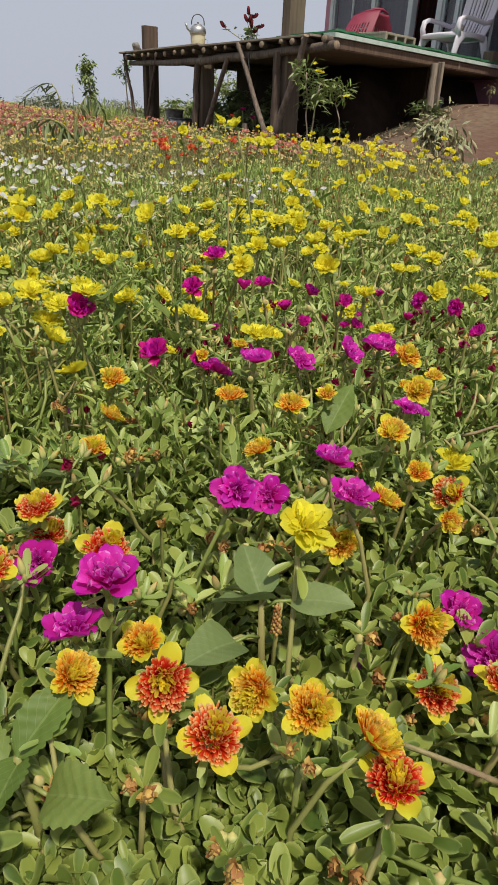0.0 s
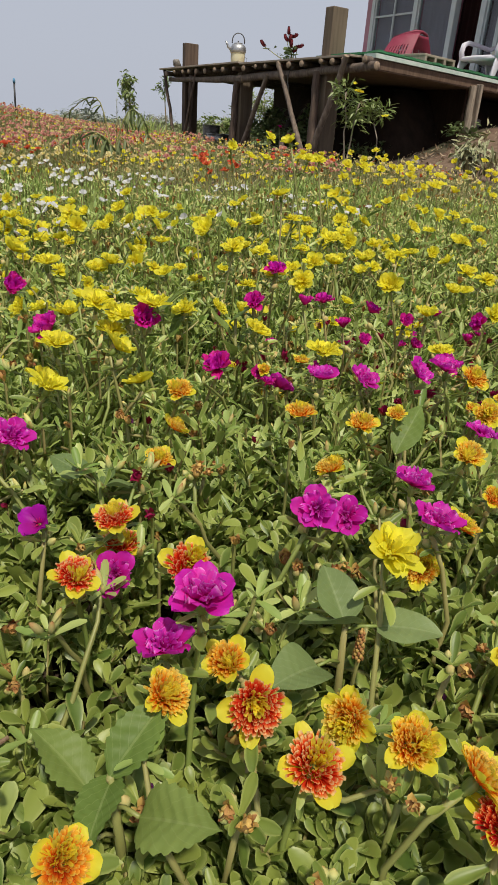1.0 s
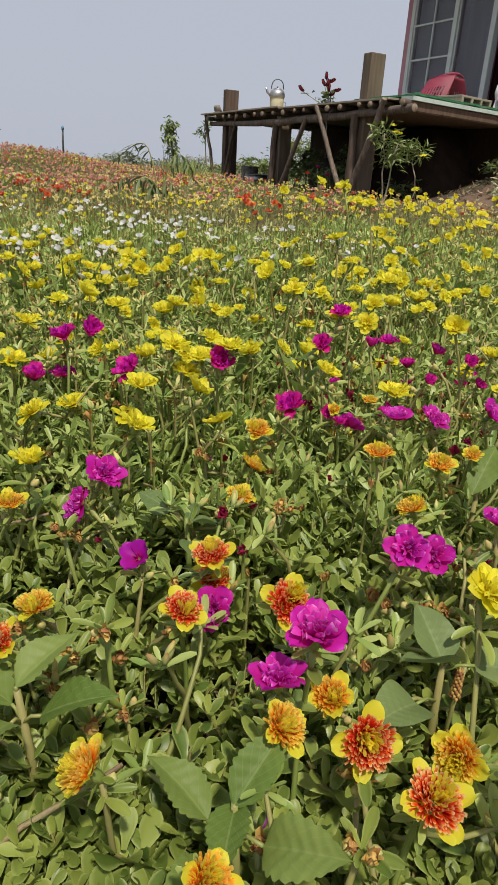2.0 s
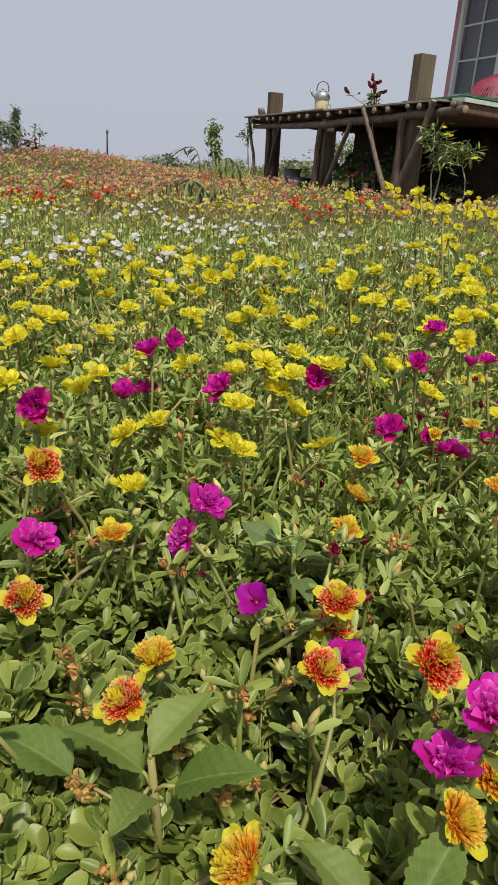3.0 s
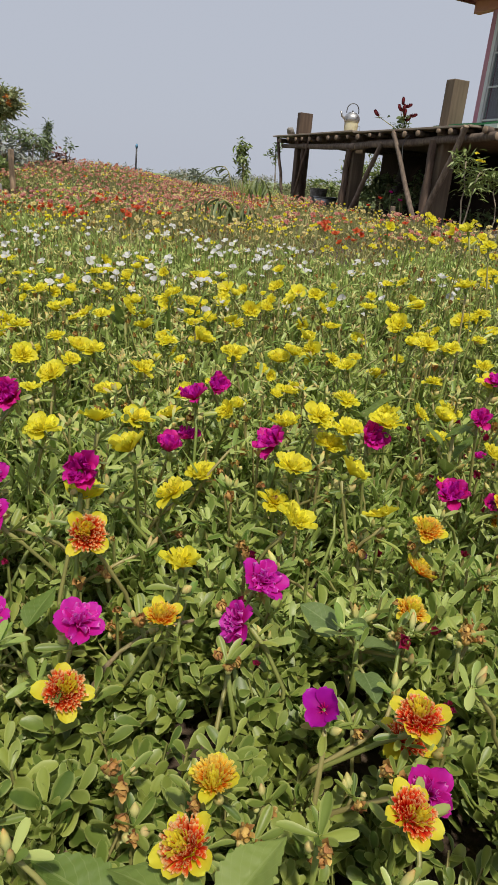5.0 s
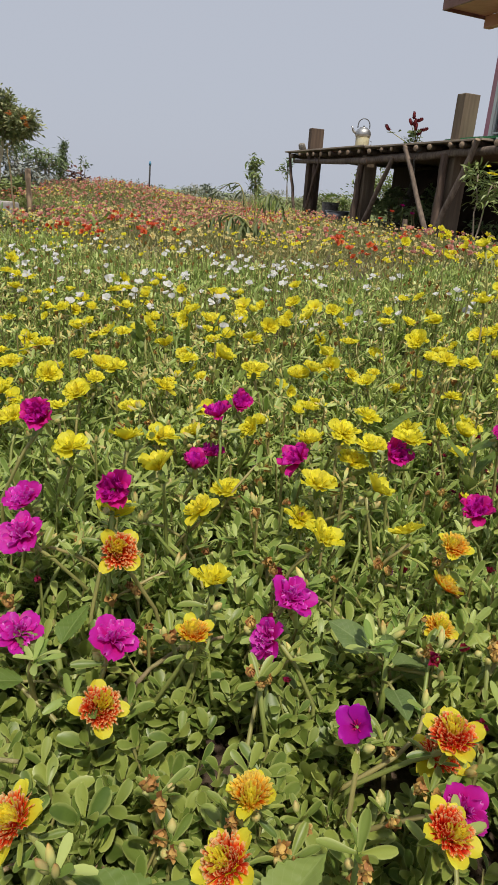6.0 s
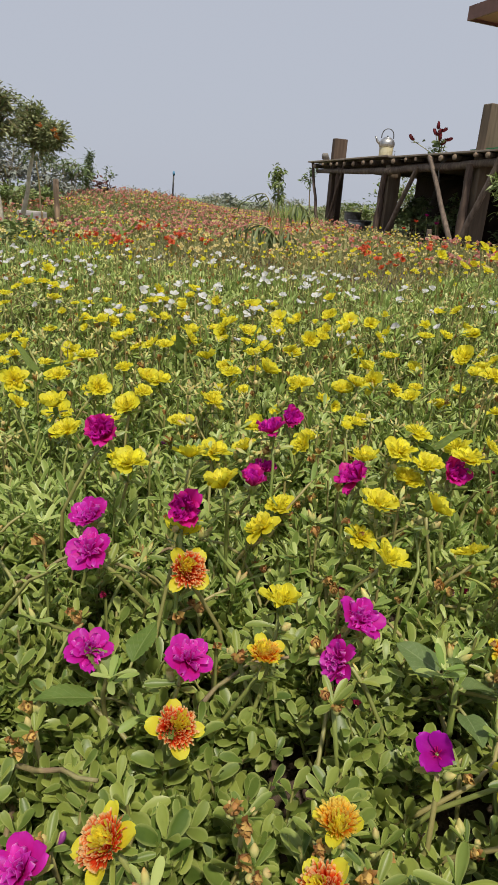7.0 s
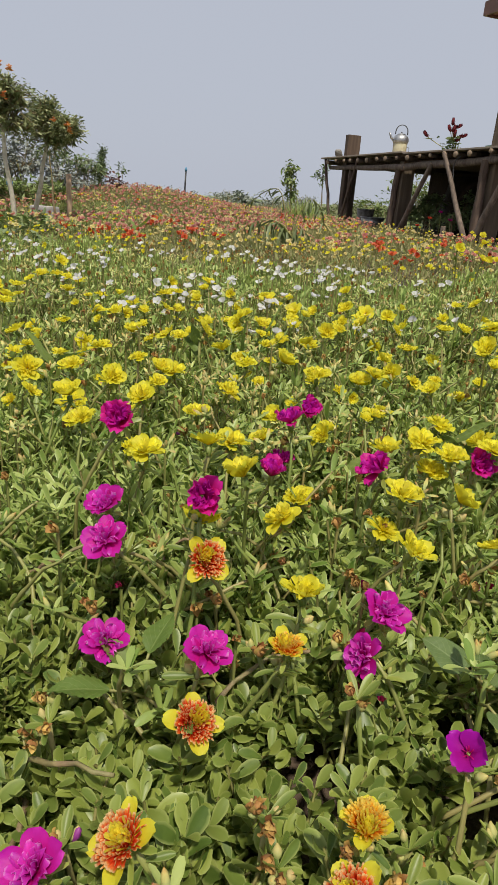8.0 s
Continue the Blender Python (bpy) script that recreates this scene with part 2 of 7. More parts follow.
DARKPOST = mat("dark_old_post", (0.07, 0.045, 0.031), 0.85, vary=(0.115, 0.078, 0.055), scale=5, stretch=(6, 6, 0.5), bump=0.4, wear=(0.04, 0.026, 0.019), wear_scale=3)
WORNPOLE = mat("worn_pole", (0.115, 0.085, 0.066), 0.85, vary=(0.22, 0.168, 0.13), scale=11, stretch=(4, 4, 0.8), bump=0.7, wear=(0.035, 0.022, 0.017), wear_scale=9)
# near black, so the darkness below the deck sits in the colour itself
UNDER = mat("under_deck_dark", (0.024, 0.013, 0.008), 0.9, vary=(0.04, 0.023, 0.015), scale=5, stretch=(1, 9, 1), bump=0.3, spec=0.2)
CARPET = mat("green_turf_mat", (0.02, 0.14, 0.05), 0.95, vary=(0.04, 0.22, 0.09), scale=90, bump=0.8, wear=(0.1, 0.16, 0.1), wear_scale=5)
EDGEWOOD = mat("edge_board_wood", (0.1, 0.062, 0.04), 0.85, vary=(0.155, 0.1, 0.066), scale=5, stretch=(1, 9, 1), bump=0.3)
STRIP = mat("pale_green_sheet", (0.5, 0.62, 0.55), 0.6, vary=(0.6, 0.68, 0.62), scale=12, wear=(0.3, 0.4, 0.34), wear_scale=8)
PINKWALL = mat("pink_paint", (0.42, 0.17, 0.24), 0.6, vary=(0.48, 0.22, 0.3), scale=8, wear=(0.35, 0.2, 0.22), wear_scale=2)
WHITEFRAME = mat("white_frame", (0.5, 0.56, 0.57), 0.4, vary=(0.56, 0.6, 0.61), scale=10)
CURTAIN = mat("maroon_curtain", (0.03, 0.006, 0.008), 0.9, vary=(0.05, 0.01, 0.012), scale=14, stretch=(1, 1, 0.1))
SHEER = mat("grey_curtain", (0.2, 0.19, 0.22), 0.9, vary=(0.27, 0.25, 0.29), scale=16, stretch=(1, 1, 0.05))
REDPLASTIC = mat("red_plastic", (0.17, 0.007, 0.03), 0.6, vary=(0.2, 0.012, 0.038), scale=6, wear=(0.26, 0.04, 0.075), wear_scale=9)
WHITEPLASTIC = mat("white_plastic", (0.66, 0.63, 0.7), 0.45, vary=(0.7, 0.67, 0.74), scale=6, wear=(0.55, 0.5, 0.53), wear_scale=6)
ALU = mat("dull_aluminium", (0.5, 0.5, 0.5), 0.42, metal=0.85, vary=(0.4, 0.4, 0.4), scale=20, wear=(0.16, 0.15, 0.14), wear_scale=12)
DARKMETAL = mat("dark_handle", (0.06, 0.06, 0.06), 0.5, vary=(0.1, 0.1, 0.1))
BLACK = mat("black_pole", (0.018, 0.017, 0.02), 0.6, vary=(0.035, 0.033, 0.035), scale=20)
TIN = mat("old_tin", (0.5, 0.45, 0.27), 0.55, vary=(0.56, 0.52, 0.36), scale=15, wear=(0.2, 0.12, 0.06), wear_scale=9, wear_amount=0.8)
STONE = mat("grey_stone", (0.3, 0.28, 0.25), 0.9, vary=(0.2, 0.18, 0.16), scale=22, bump=0.6)
SOFFIT = mat("soffit_board", (0.4, 0.18, 0.12), 0.7, vary=(0.47, 0.23, 0.16), scale=5, stretch=(1, 10, 1))
FASCIA = mat("brown_fascia", (0.17, 0.08, 0.062), 0.6, vary=(0.22, 0.105, 0.085), scale=8)
TILE = mat("roof_tile", (0.12, 0.09, 0.09), 0.7, vary=(0.17, 0.12, 0.11), scale=14)
CONCRETE = mat("grey_concrete", (0.4, 0.38, 0.35), 0.9, vary=(0.5, 0.47, 0.43), scale=9, bump=0.3)
BLUEBAND = mat("blue_cloth", (0.1, 0.25, 0.4), 0.8)
PURPLE = mat("purple_bud", (0.2, 0.03, 0.2), 0.5, vary=(0.3, 0.05, 0.25), scale=60)

glass = bpy.data.materials.new("window_glass")
glass.use_nodes = True
gp = glass.node_tree.nodes["Principled BSDF"]
gp.inputs["Base Color"].default_value = (0.75, 0.78, 0.8, 1)
gp.inputs["Roughness"].default_value, gp.inputs["Transmission Weight"].default_value, gp.inputs["IOR"].default_value = 0.05, 1.0, 1.3


# ---- the lie of the land ----
def land(x, y):
    x, y = np.asarray(x, float), np.asarray(y, float)
    z = np.interp(y, [-40, -2, 0, 0.6, 1.0, 1.8, 3.3, 6, 9, 14, 40, 200, 3000], [-0.4, -0.05, 0, 0.045, 0.06, 0.095, 0.13, 0.17, 0.22, 0.2, -0.1, -0.3, -0.3])
    step = lambda t: np.clip(t, 0, 1) ** 2 * (3 - 2 * np.clip(t, 0, 1))
    z = z + 0.2 * np.exp(-((x + 3.05) / 0.85) ** 2 - ((y - 6.9) / 1.5) ** 2)
    z = z + 0.42 * step((x - 0.9) / 1.8) * step((y - 5.2) / 2.2)
    near = np.exp(-(x * x + y * y) / 200)
    return z + near * (0.012 * np.sin(5.1 * x + 1.3 * y) * np.cos(3.7 * y - x) + 0.006 * np.sin(13 * x) * np.sin(11 * y))


# ---- mesh tools ----
def mesh_of(name, verts, quads, uvs=None, material=None, smooth=True):
    verts, quads = np.asarray(verts, np.float32), np.asarray(quads, np.int32)
    me = bpy.data.meshes.new(name)
    me.vertices.add(len(verts))
    me.vertices.foreach_set("co", verts.ravel())
    k = quads.shape[1]
    me.loops.add(quads.size)
    me.loops.foreach_set("vertex_index", quads.ravel())
    me.polygons.add(len(quads))
    me.polygons.foreach_set("loop_start", np.arange(0, quads.size, k, dtype=np.int32))
    if uvs is not None:
        layer = me.uv_layers.new(name="UVMap")
        layer.data.foreach_set("uv", np.asarray(uvs, np.float32)[quads.ravel()].ravel())
    me.update(calc_edges=True)
    me.validate()
    if smooth:
        me.polygons.foreach_set("use_smooth", np.ones(len(quads), bool))
    if material:
        me.materials.append(material)
    return me


def join(pieces):
    """Verts, quads and uvs of several pieces as one."""
    vs, qs, us, n = [], [], [], 0
    for v, q, u in pieces:
        vs.append(v), qs.append(np.asarray(q) + n), us.append(u)
        n += len(v)
    return np.concatenate(vs), np.concatenate(qs), np.concatenate(us)


def turned(piece, m):
    v, q, u = piece
    a = np.array(m)
    return v @ a[:3, :3].T + a[:3, 3], q, u


def scatter(pieces, places, turns, sizes, which):
    """Many copies of some pieces as one piece."""
    vs, qs, us, n = [], [], [], 0
    for k, (v, q, u) in enumerate(pieces):
        pick = which == k
        count = int(pick.sum())
        if not count:
            continue
        w = np.einsum("nij,vj->nvi", turns[pick], v) * sizes[pick][:, None, None] + places[pick][:, None, :]
        vs.append(w.reshape(-1, 3))
        qs.append((np.asarray(q)[None] + (np.arange(count) * len(v))[:, None, None] + n).reshape(-1, q.shape[1]))
        us.append(np.tile(u, (count, 1)))
        n += count * len(v)
    return np.concatenate(vs), np.concatenate(qs), np.concatenate(us)


def turns_of(rng, count, lean):
    """Random turns about z with a lean of some radians."""
    yaw, az, tip = rng.uniform(0, 2 * np.pi, count), rng.uniform(0, 2 * np.pi, count), np.abs(rng.normal(0, lean, count))
    c, s, o, i = np.cos(yaw), np.sin(yaw), np.zeros(count), np.ones(count)
    spin = np.stack([np.stack([c, -s, o], -1), np.stack([s, c, o], -1), np.stack([o, o, i], -1)], 1)
    ax, ay = np.cos(az), np.sin(az)
    ct, st = np.cos(tip), np.sin(tip)
    tilt = np.stack([np.stack([ct + ax * ax * (1 - ct), ax * ay * (1 - ct), ay * st], -1),
                     np.stack([ax * ay * (1 - ct), ct + ay * ay * (1 - ct), -ax * st], -1),
                     np.stack([-ay * st, ax * st, ct], -1)], 1)
    return tilt @ spin


def blade(length, width, profile, stations=5, fold=0.15, curl=0.0, thick=0.0, ruffle=0.0, cup=0.0, across=2, phase=0.0):
    """A leaf or petal along +y from the origin, face up. profile: width along it, 0 to 1."""
    t = 1 - (1 - np.linspace(0, 1, stations)) ** 1.4          # closer steps towards the tip
    w = np.interp(t, np.linspace(0, 1, len(profile)), profile) * width / 2
    rows = []
    s = np.linspace(-1, 1, across + 1)
    ang = curl * t
    yy = np.concatenate([[0], np.cumsum(np.cos((ang[1:] + ang[:-1]) / 2) * np.diff(t))]) * length
    zz = np.concatenate([[0], np.cumsum(np.sin((ang[1:] + ang[:-1]) / 2) * np.diff(t))]) * length
    for k in range(stations):
        lift = (np.abs(s) * fold * w[k] + cup * s * s * w[k] + ruffle * length * t[k] ** 2 * np.sin(s * 5 + phase + t[k] * 3))
        rows.append(np.stack([s * w[k], np.full(len(s), yy[k]), zz[k] + lift], -1))
    v = np.concatenate(rows)
    uv = np.stack([np.tile((s + 1) / 2, stations), np.repeat(t, across + 1)], -1)
    n = across + 1
    q = [[k * n + j, k * n + j + 1, (k + 1) * n + j + 1, (k + 1) * n + j] for k in range(stations - 1) for j in range(across)]
    if thick:
        low = v.copy()
        low[:, 2] -= thick * np.tile(1 - s * s, stations) * np.repeat(np.sin(np.pi * np.clip(t, 0.05, 0.97)), n)
        q = q + [[len(v) + a for a in f[::-1]] for f in q]
        v, uv = np.concatenate([v, low]), np.concatenate([uv, uv])
    return v, np.array(q), uv


def tube(points, radii, sides=6, caps=True):
    """A round bar along points, with its ends closed by small rings."""
    p = np.asarray(points, float)
    r = np.broadcast_to(np.asarray(radii, float), len(p)).copy()
    d = np.gradient(p, axis=0)
    d /= np.linalg.norm(d, axis=1)[:, None] + 1e-12
    ref = np.array([0, 0, 1.0]) if abs(d[:, 2]).mean() < 0.8 else np.array([1.0, 0, 0])
    a = np.cross(d, ref)
    a /= np.linalg.norm(a, axis=1)[:, None] + 1e-12
    b = np.cross(d, a)
    if caps:
        p, a, b, r = np.concatenate([p[:1], p, p[-1:]]), np.concatenate([a[:1], a, a[-1:]]), np.concatenate([b[:1], b, b[-1:]]), np.concatenate([[r[0] * 0.02], r, [r[-1] * 0.02]])
    th = np.linspace(0, 2 * np.pi, sides, endpoint=False)
    v = (p[:, None] + r[:, None, None] * (np.cos(th)[None, :, None] * a[:, None] + np.sin(th)[None, :, None] * b[:, None])).reshape(-1, 3)
    q = [[k * sides + j, k * sides + (j + 1) % sides, (k + 1) * sides + (j + 1) % sides, (k + 1) * sides + j] for k in range(len(p) - 1) for j in range(sides)]
    uv = np.stack([np.tile(th / 6.283, len(p)), np.repeat(np.linspace(0, 1, len(p)), sides)], -1)
    return v, np.array(q), uv


def bead(rx, rz, rings=5, sides=7, z=0.0):
    """An egg shape standing on z."""
    a = np.linspace(-np.pi / 2, np.pi / 2, rings)
    th = np.linspace(0, 2 * np.pi, sides, endpoint=False)
    v = np.stack([np.outer(np.cos(a) * rx + 1e-5, np.cos(th)).ravel(), np.outer(np.cos(a) * rx + 1e-5, np.sin(th)).ravel(), np.repeat(np.sin(a) * rz + rz + z, sides)], -1)
    q = [[k * sides + j, k * sides + (j + 1) % sides, (k + 1) * sides + (j + 1) % sides, (k + 1) * sides + j] for k in range(rings - 1) for j in range(sides)]
    uv = np.stack([np.tile(th / 6.283, rings), np.repeat((a + 1.571) / 3.1416, sides)], -1)
    return v, np.array(q), uv


def obj(name, piece, material, parent=None, label="", m=None, smooth=True):
    """A piece as one mesh object."""
    ob = new(name, mesh_of(name, *piece, material=material, smooth=smooth))
    ob.parent = parent
    if m is not None:
        ob.matrix_local = m
    return tagged(ob, label)


def share(name, mesh, parent, m):
    ob = new(name, mesh)
    ob.parent = parent
    ob.matrix_local = m
    return ob


def part(name, bm, material, parent=None, label="", m=None, smooth=False):
    """A bmesh as one mesh object under a thing."""
    me = bpy.data.meshes.new(name)
    bm.to_mesh(me)
    bm.free()
    me.materials.append(material)
    if smooth:
        me.polygons.foreach_set("use_smooth", np.ones(len(me.polygons), bool))
    ob = new(name, me)
    ob.parent = parent
    if m is not None:
        ob.matrix_local = m
    return tagged(ob, label)


def box(sx, sy, sz, at=(0, 0, 0), bevel=0.006, m=None):
    """A box with eased edges, its centre at at."""
    bm = bmesh.new()
    bmesh.ops.create_cube(bm, size=1.0)
    bmesh.ops.scale(bm, vec=(sx, sy, sz), verts=bm.verts)
    if bevel:
        bmesh.ops.bevel(bm, geom=bm.edges[:], offset=bevel, segments=2, affect="EDGES", profile=0.6)
    bmesh.ops.translate(bm, vec=at, verts=bm.verts)
    if m is not None:
        bmesh.ops.transform(bm, matrix=m, verts=bm.verts)
    return bm


def thing(name, label, category, at, group="", m=None, kind=""):
    """An empty at a thing's base."""
    e = new(name)
    e.empty_display_size = 0.05
    e.matrix_world = m if m is not None else Matrix.Translation(at)
    return tagged(e, label, category, group, kind)


# ---- ground ----
def warped(lo, hi, mid, fine, n):
    """Steps that are fine round mid and wide far off."""
    t = np.linspace(-1, 1, n)
    s = np.sinh(t * 8.5) / np.sinh(8.5)
    return np.where(s < 0, mid + s * (mid - lo), mid + s * (hi - mid)) + t * fine


gx, gy = warped(-1800, 1800, -0.5, 6, 171), warped(-1200, 2500, 2.5, 8, 191)
X, Y = np.meshgrid(gx, gy)
gv = np.stack([X.ravel(), Y.ravel(), land(X, Y).ravel()], -1)
nx = len(gx)
gq = np.array([[r * nx + c, r * nx + c + 1, (r + 1) * nx + c + 1, (r + 1) * nx + c] for r in range(len(gy) - 1) for c in range(nx - 1)])
ground = new("ground", mesh_of("ground", gv, gq, gv[:, :2], SOIL))
tagged(ground, "dark brown garden soil sloping up gently under the flowers", "ground", kind="structure")

# ---- the flower bed: foliage ----
rng = np.random.default_rng(7)
SPOON = [0.26, 0.32, 0.44, 0.6, 0.78, 0.93, 1.0, 0.96, 0.8, 0.4]
OBLONG = [0.36, 0.42, 0.54, 0.7, 0.84, 0.95, 1.0, 0.96, 0.8, 0.38]
NEEDLE = [0.5, 0.9, 1.0, 0.85, 0.4]
OVAL = [0.1, 0.75, 1.0, 0.85, 0.5, 0.06]
HEART = [0.5, 0.86, 0.99, 1.0, 0.95, 0.86, 0.74, 0.58, 0.38, 0.05]
WEDGE = [0.18, 0.4, 0.64, 0.84, 0.97, 1.0, 0.95, 0.8, 0.42]


def along(p0, d0, length, n, sag, r):
    """A bent line."""
    p, d, out = np.array(p0, float), np.array(d0, float), []
    for k in range(n):
        out.append(p.copy())
        d = d + r.normal(0, 0.12, 3) + np.array([0, 0, sag])
        d /= np.linalg.norm(d)
        p = p + d * length / (n - 1)
    return np.array(out), d


def frame_of(d, spin):
    """A pose at the origin whose y runs along d, face turned up and spun."""
    y = Vector(d).normalized()
    x = y.cross(Vector((0, 0, 1)))
    x = x.normalized() if x.length > 1e-4 else Vector((1, 0, 0))
    z = x.cross(y)
    return Matrix((x, y, z)).transposed().to_4x4() @ Matrix.Rotation(spin, 4, "Y")


def sprig(r, shoots, leaves, size, profile, ratio, stations, thick, height, across=2, crowd=1.0):
    """A tuft of several leafy shoots, their leaves crowding into rosettes at the tips: its leaves and its stems."""
    green, wood = [], []
    for s in range(shoots):
        az = r.uniform(0, 6.283)
        out = r.uniform(0.05, 0.85)
        pts, d = along((0, 0, 0), (math.cos(az) * out, math.sin(az) * out, 0.8), height * r.uniform(0.65, 1.12), 5, 0.08, r)
        wood.append(tube(pts[::2], np.linspace(0.0019, 0.0012, 3) * size / 0.022, 3, caps=False))
        grow = r.uniform(0.8, 1.12)
        for k in range(leaves):
            f = 0.3 + 0.7 * ((k + 0.6) / leaves) ** (1 / crowd)
            g = min(3.999, f * 4)
            at = pts[int(g)] + (pts[int(g) + 1] - pts[int(g)]) * (g - int(g)) + r.normal(0, 0.0012, 3)
            a = k * 2.4 + r.normal(0, 0.25)
            up = -0.15 + 1.2 * f ** 2 + r.normal(0, 0.3)
            way = np.array([math.cos(a), math.sin(a), up]) + d * 0.35
            ln = size * grow * r.uniform(0.8, 1.15) * (0.72 if f > 0.93 else 1)
            m = Matrix.Translation(at) @ frame_of(way, r.normal(0, 0.25))
            hollow = r.uniform(0.35, 0.75) if r.uniform() < 0.6 else r.uniform(-0.5, -0.2)      # spooned or swollen
            green.append(turned(blade(ln, ln * ratio * r.uniform(0.8, 1.2), profile, stations, 0.0, r.uniform(-0.8, 0.7), thick * ln, cup=hollow, across=across), m))
    return join(green), join(wood)


def tufts(n, *a):
    made = [sprig(np.random.default_rng(100 + k), *a) for k in range(n)]
    return [g for g, _ in made], [w for _, w in made]


def spots(area, count, r, keep=None):
    x0, x1, y0, y1 = area
    p = np.stack([r.uniform(x0, x1, count), r.uniform(y0, y1, count)], -1)
    if keep is not None:
        p = p[keep(p[:, 0], p[:, 1])]
    return np.concatenate([p, land(p[:, 0], p[:, 1])[:, None]], 1)


def in_bed(x, y):
    """Where flowers are planted: not on the dirt by the deck nor under it."""
    side = (x - 0.81) * 0.83 + (y - 5.89) * 0.558           # beyond the line of the deck's front
    return ~((x > -3.2) & (x < -2.6) & (y > 4.35) & (y < 5.1)) & ~((side > -0.45) & (y > 4.5) & (x > -1.6)) & ~((x > 1.0 + 0.05 * y) & (y > 3.0)) & (np.abs(x + 0.5) < 1.0 + y * 1.1)


def carpet(name, label, pieces, material, places, size, spread, lean, r):
    n = len(places)
    which = r.integers(0, len(pieces), n)
    made = scatter(pieces, places, turns_of(r, n, lean), size * r.uniform(1 - spread, 1 + spread, n), which)
    ob = obj(name, made, material)
    return tagged(ob, label, "foliage", kind="stuff")


near_leaf, near_wood = tufts(12, 7, 12, 0.0215, SPOON, 0.42, 6, 0.0, 0.088, 2, 1.4)
seed = np.random.default_rng(3)


def bed(leaves, wood, leaf_name, leaf_label, leaf_mat, places, lean=0.2):
    which = seed.integers(0, len(leaves), len(places))
    spin, sizes = turns_of(seed, len(places), lean), seed.uniform(0.8, 1.1, len(places))
    tagged(obj(leaf_name + "_foliage", scatter(leaves, places, spin, sizes, which), leaf_mat), leaf_label, "foliage", kind="stuff")
    tagged(obj(leaf_name + "_stems", scatter(wood, places, spin, sizes, which), STEM), "thin green and reddish stems in the soil", "stems", kind="stuff")


front_leaf, front_wood = tufts(10, 7, 12, 0.022, SPOON, 0.46, 7, 0.0, 0.082, 2, 1.4)
inside = lambda x, y: np.abs(x + 0.13) < 0.36 + 0.45 * np.maximum(y, 0)
bed(front_leaf, front_wood, "front_purslane", "dense carpet of fleshy spoon-shaped green purslane leaves", LEAF, spots((-0.62, 0.32, 0.1, 0.27), 350, seed, inside))
bed(near_leaf, near_wood, "purslane", "dense carpet of fleshy spoon-shaped green purslane leaves", LEAF, spots((-0.75, 0.45, 0.26, 0.56), 400, seed, inside))
next_leaf, next_wood = tufts(12, 5, 11, 0.024, OBLONG, 0.29, 4, 0.0, 0.113, 2, 1.3)
bed(next_leaf, next_wood, "upright_purslane", "upright narrow-leaved green purslane between the blooms", LEAF_MID,
    spots((-1.3, 0.75, 0.52, 1.12), 1250, seed, lambda x, y: np.abs(x + 0.17) < 0.32 + 0.58 * y))
ragged = lambda x: 2.6 + 0.22 * np.sin(2.6 * x + 0.4) + 0.12 * np.sin(7.1 * x)
mid_leaf, mid_wood = tufts(10, 4, 8, 0.027, NEEDLE, 0.27, 3, 0.0, 0.112, 1, 1.4)
bed(mid_leaf, mid_wood, "mossrose", "dense narrow light-green leaves of the yellow moss roses", LEAF_FINE,
    spots((-2.8, 1.8, 1.05, 3.0), 5100, seed, lambda x, y: (np.abs(x + 0.35 + 0.12 * np.sin(6 * y)) < 0.45 + 0.62 * y) & (y < ragged(x) + 0.12)), 0.25)
far_leaf, _ = tufts(8, 4, 4, 0.034, NEEDLE, 0.34, 2, 0.0, 0.095, 1)
carpet("far_bed_foliage", "olive green low foliage of the flower field further off", far_leaf, LEAF_FAR, spots((-8, 3.5, 2.15, 11), 19800, seed, lambda x, y: in_bed(x, y) & (y > ragged(x))), 0.95, 0.3, 0.35, seed)
# the same bed to both sides and behind, coarser
carpet("side_bed_foliage", "green low foliage of the flower bed all round", far_leaf, LEAF_FINE,
       spots((-5.0, 3.2, -1.6, 3.0), 8600, seed, lambda x, y: (y < ragged(x) + 0.15) & ((np.abs(x + 0.25) > 0.4 + 0.56 * np.maximum(y, 0)) | (y < -0.05)) & (np.hypot((x + 0.8) / 4.2, (y - 1.6) / 3.3) < 1 + 0.08 * np.sin(7 * x + 3 * y))), 1.1, 0.3, 0.3, seed)

def arc(p0, p1, lift, bow, n, r):
    """A curve from p0 to p1 that bows sideways and up."""
    t = np.linspace(0, 1, n)[:, None]
    p0, p1 = np.array(p0, float), np.array(p1, float)
    side = np.cross(p1 - p0, [0, 0, 1.0])
    side /= np.linalg.norm(side) + 1e-9
    return p0 * (1 - t) + p1 * t + 4 * t * (1 - t) * (np.array([0, 0, lift]) + side * bow) + r.normal(0, 0.0012, (n, 3))


# bare runners that creep between the leaves
for k in range(30):
    r = np.random.default_rng(500 + k)
    x, y, a = r.uniform(-0.6, 0.3), r.uniform(0.12, 0.8), r.uniform(0, 6.283)
    ln = r.uniform(0.09, 0.19)
    ex_, ey = x + math.cos(a) * ln, y + math.sin(a) * ln
    pts = arc((x, y, float(land(x, y)) + 0.02), (ex_, ey, float(land(ex_, ey)) + r.uniform(0.07, 0.105)), 0.015, r.normal(0, 0.025), 10, r)
    tagged(obj("runner", tube(pts, np.linspace(0.0026, 0.0014, 10), 7), WOODY if k % 3 else STEM), "brownish fleshy runner stem creeping through the purslane", "stem", "purslane runners")

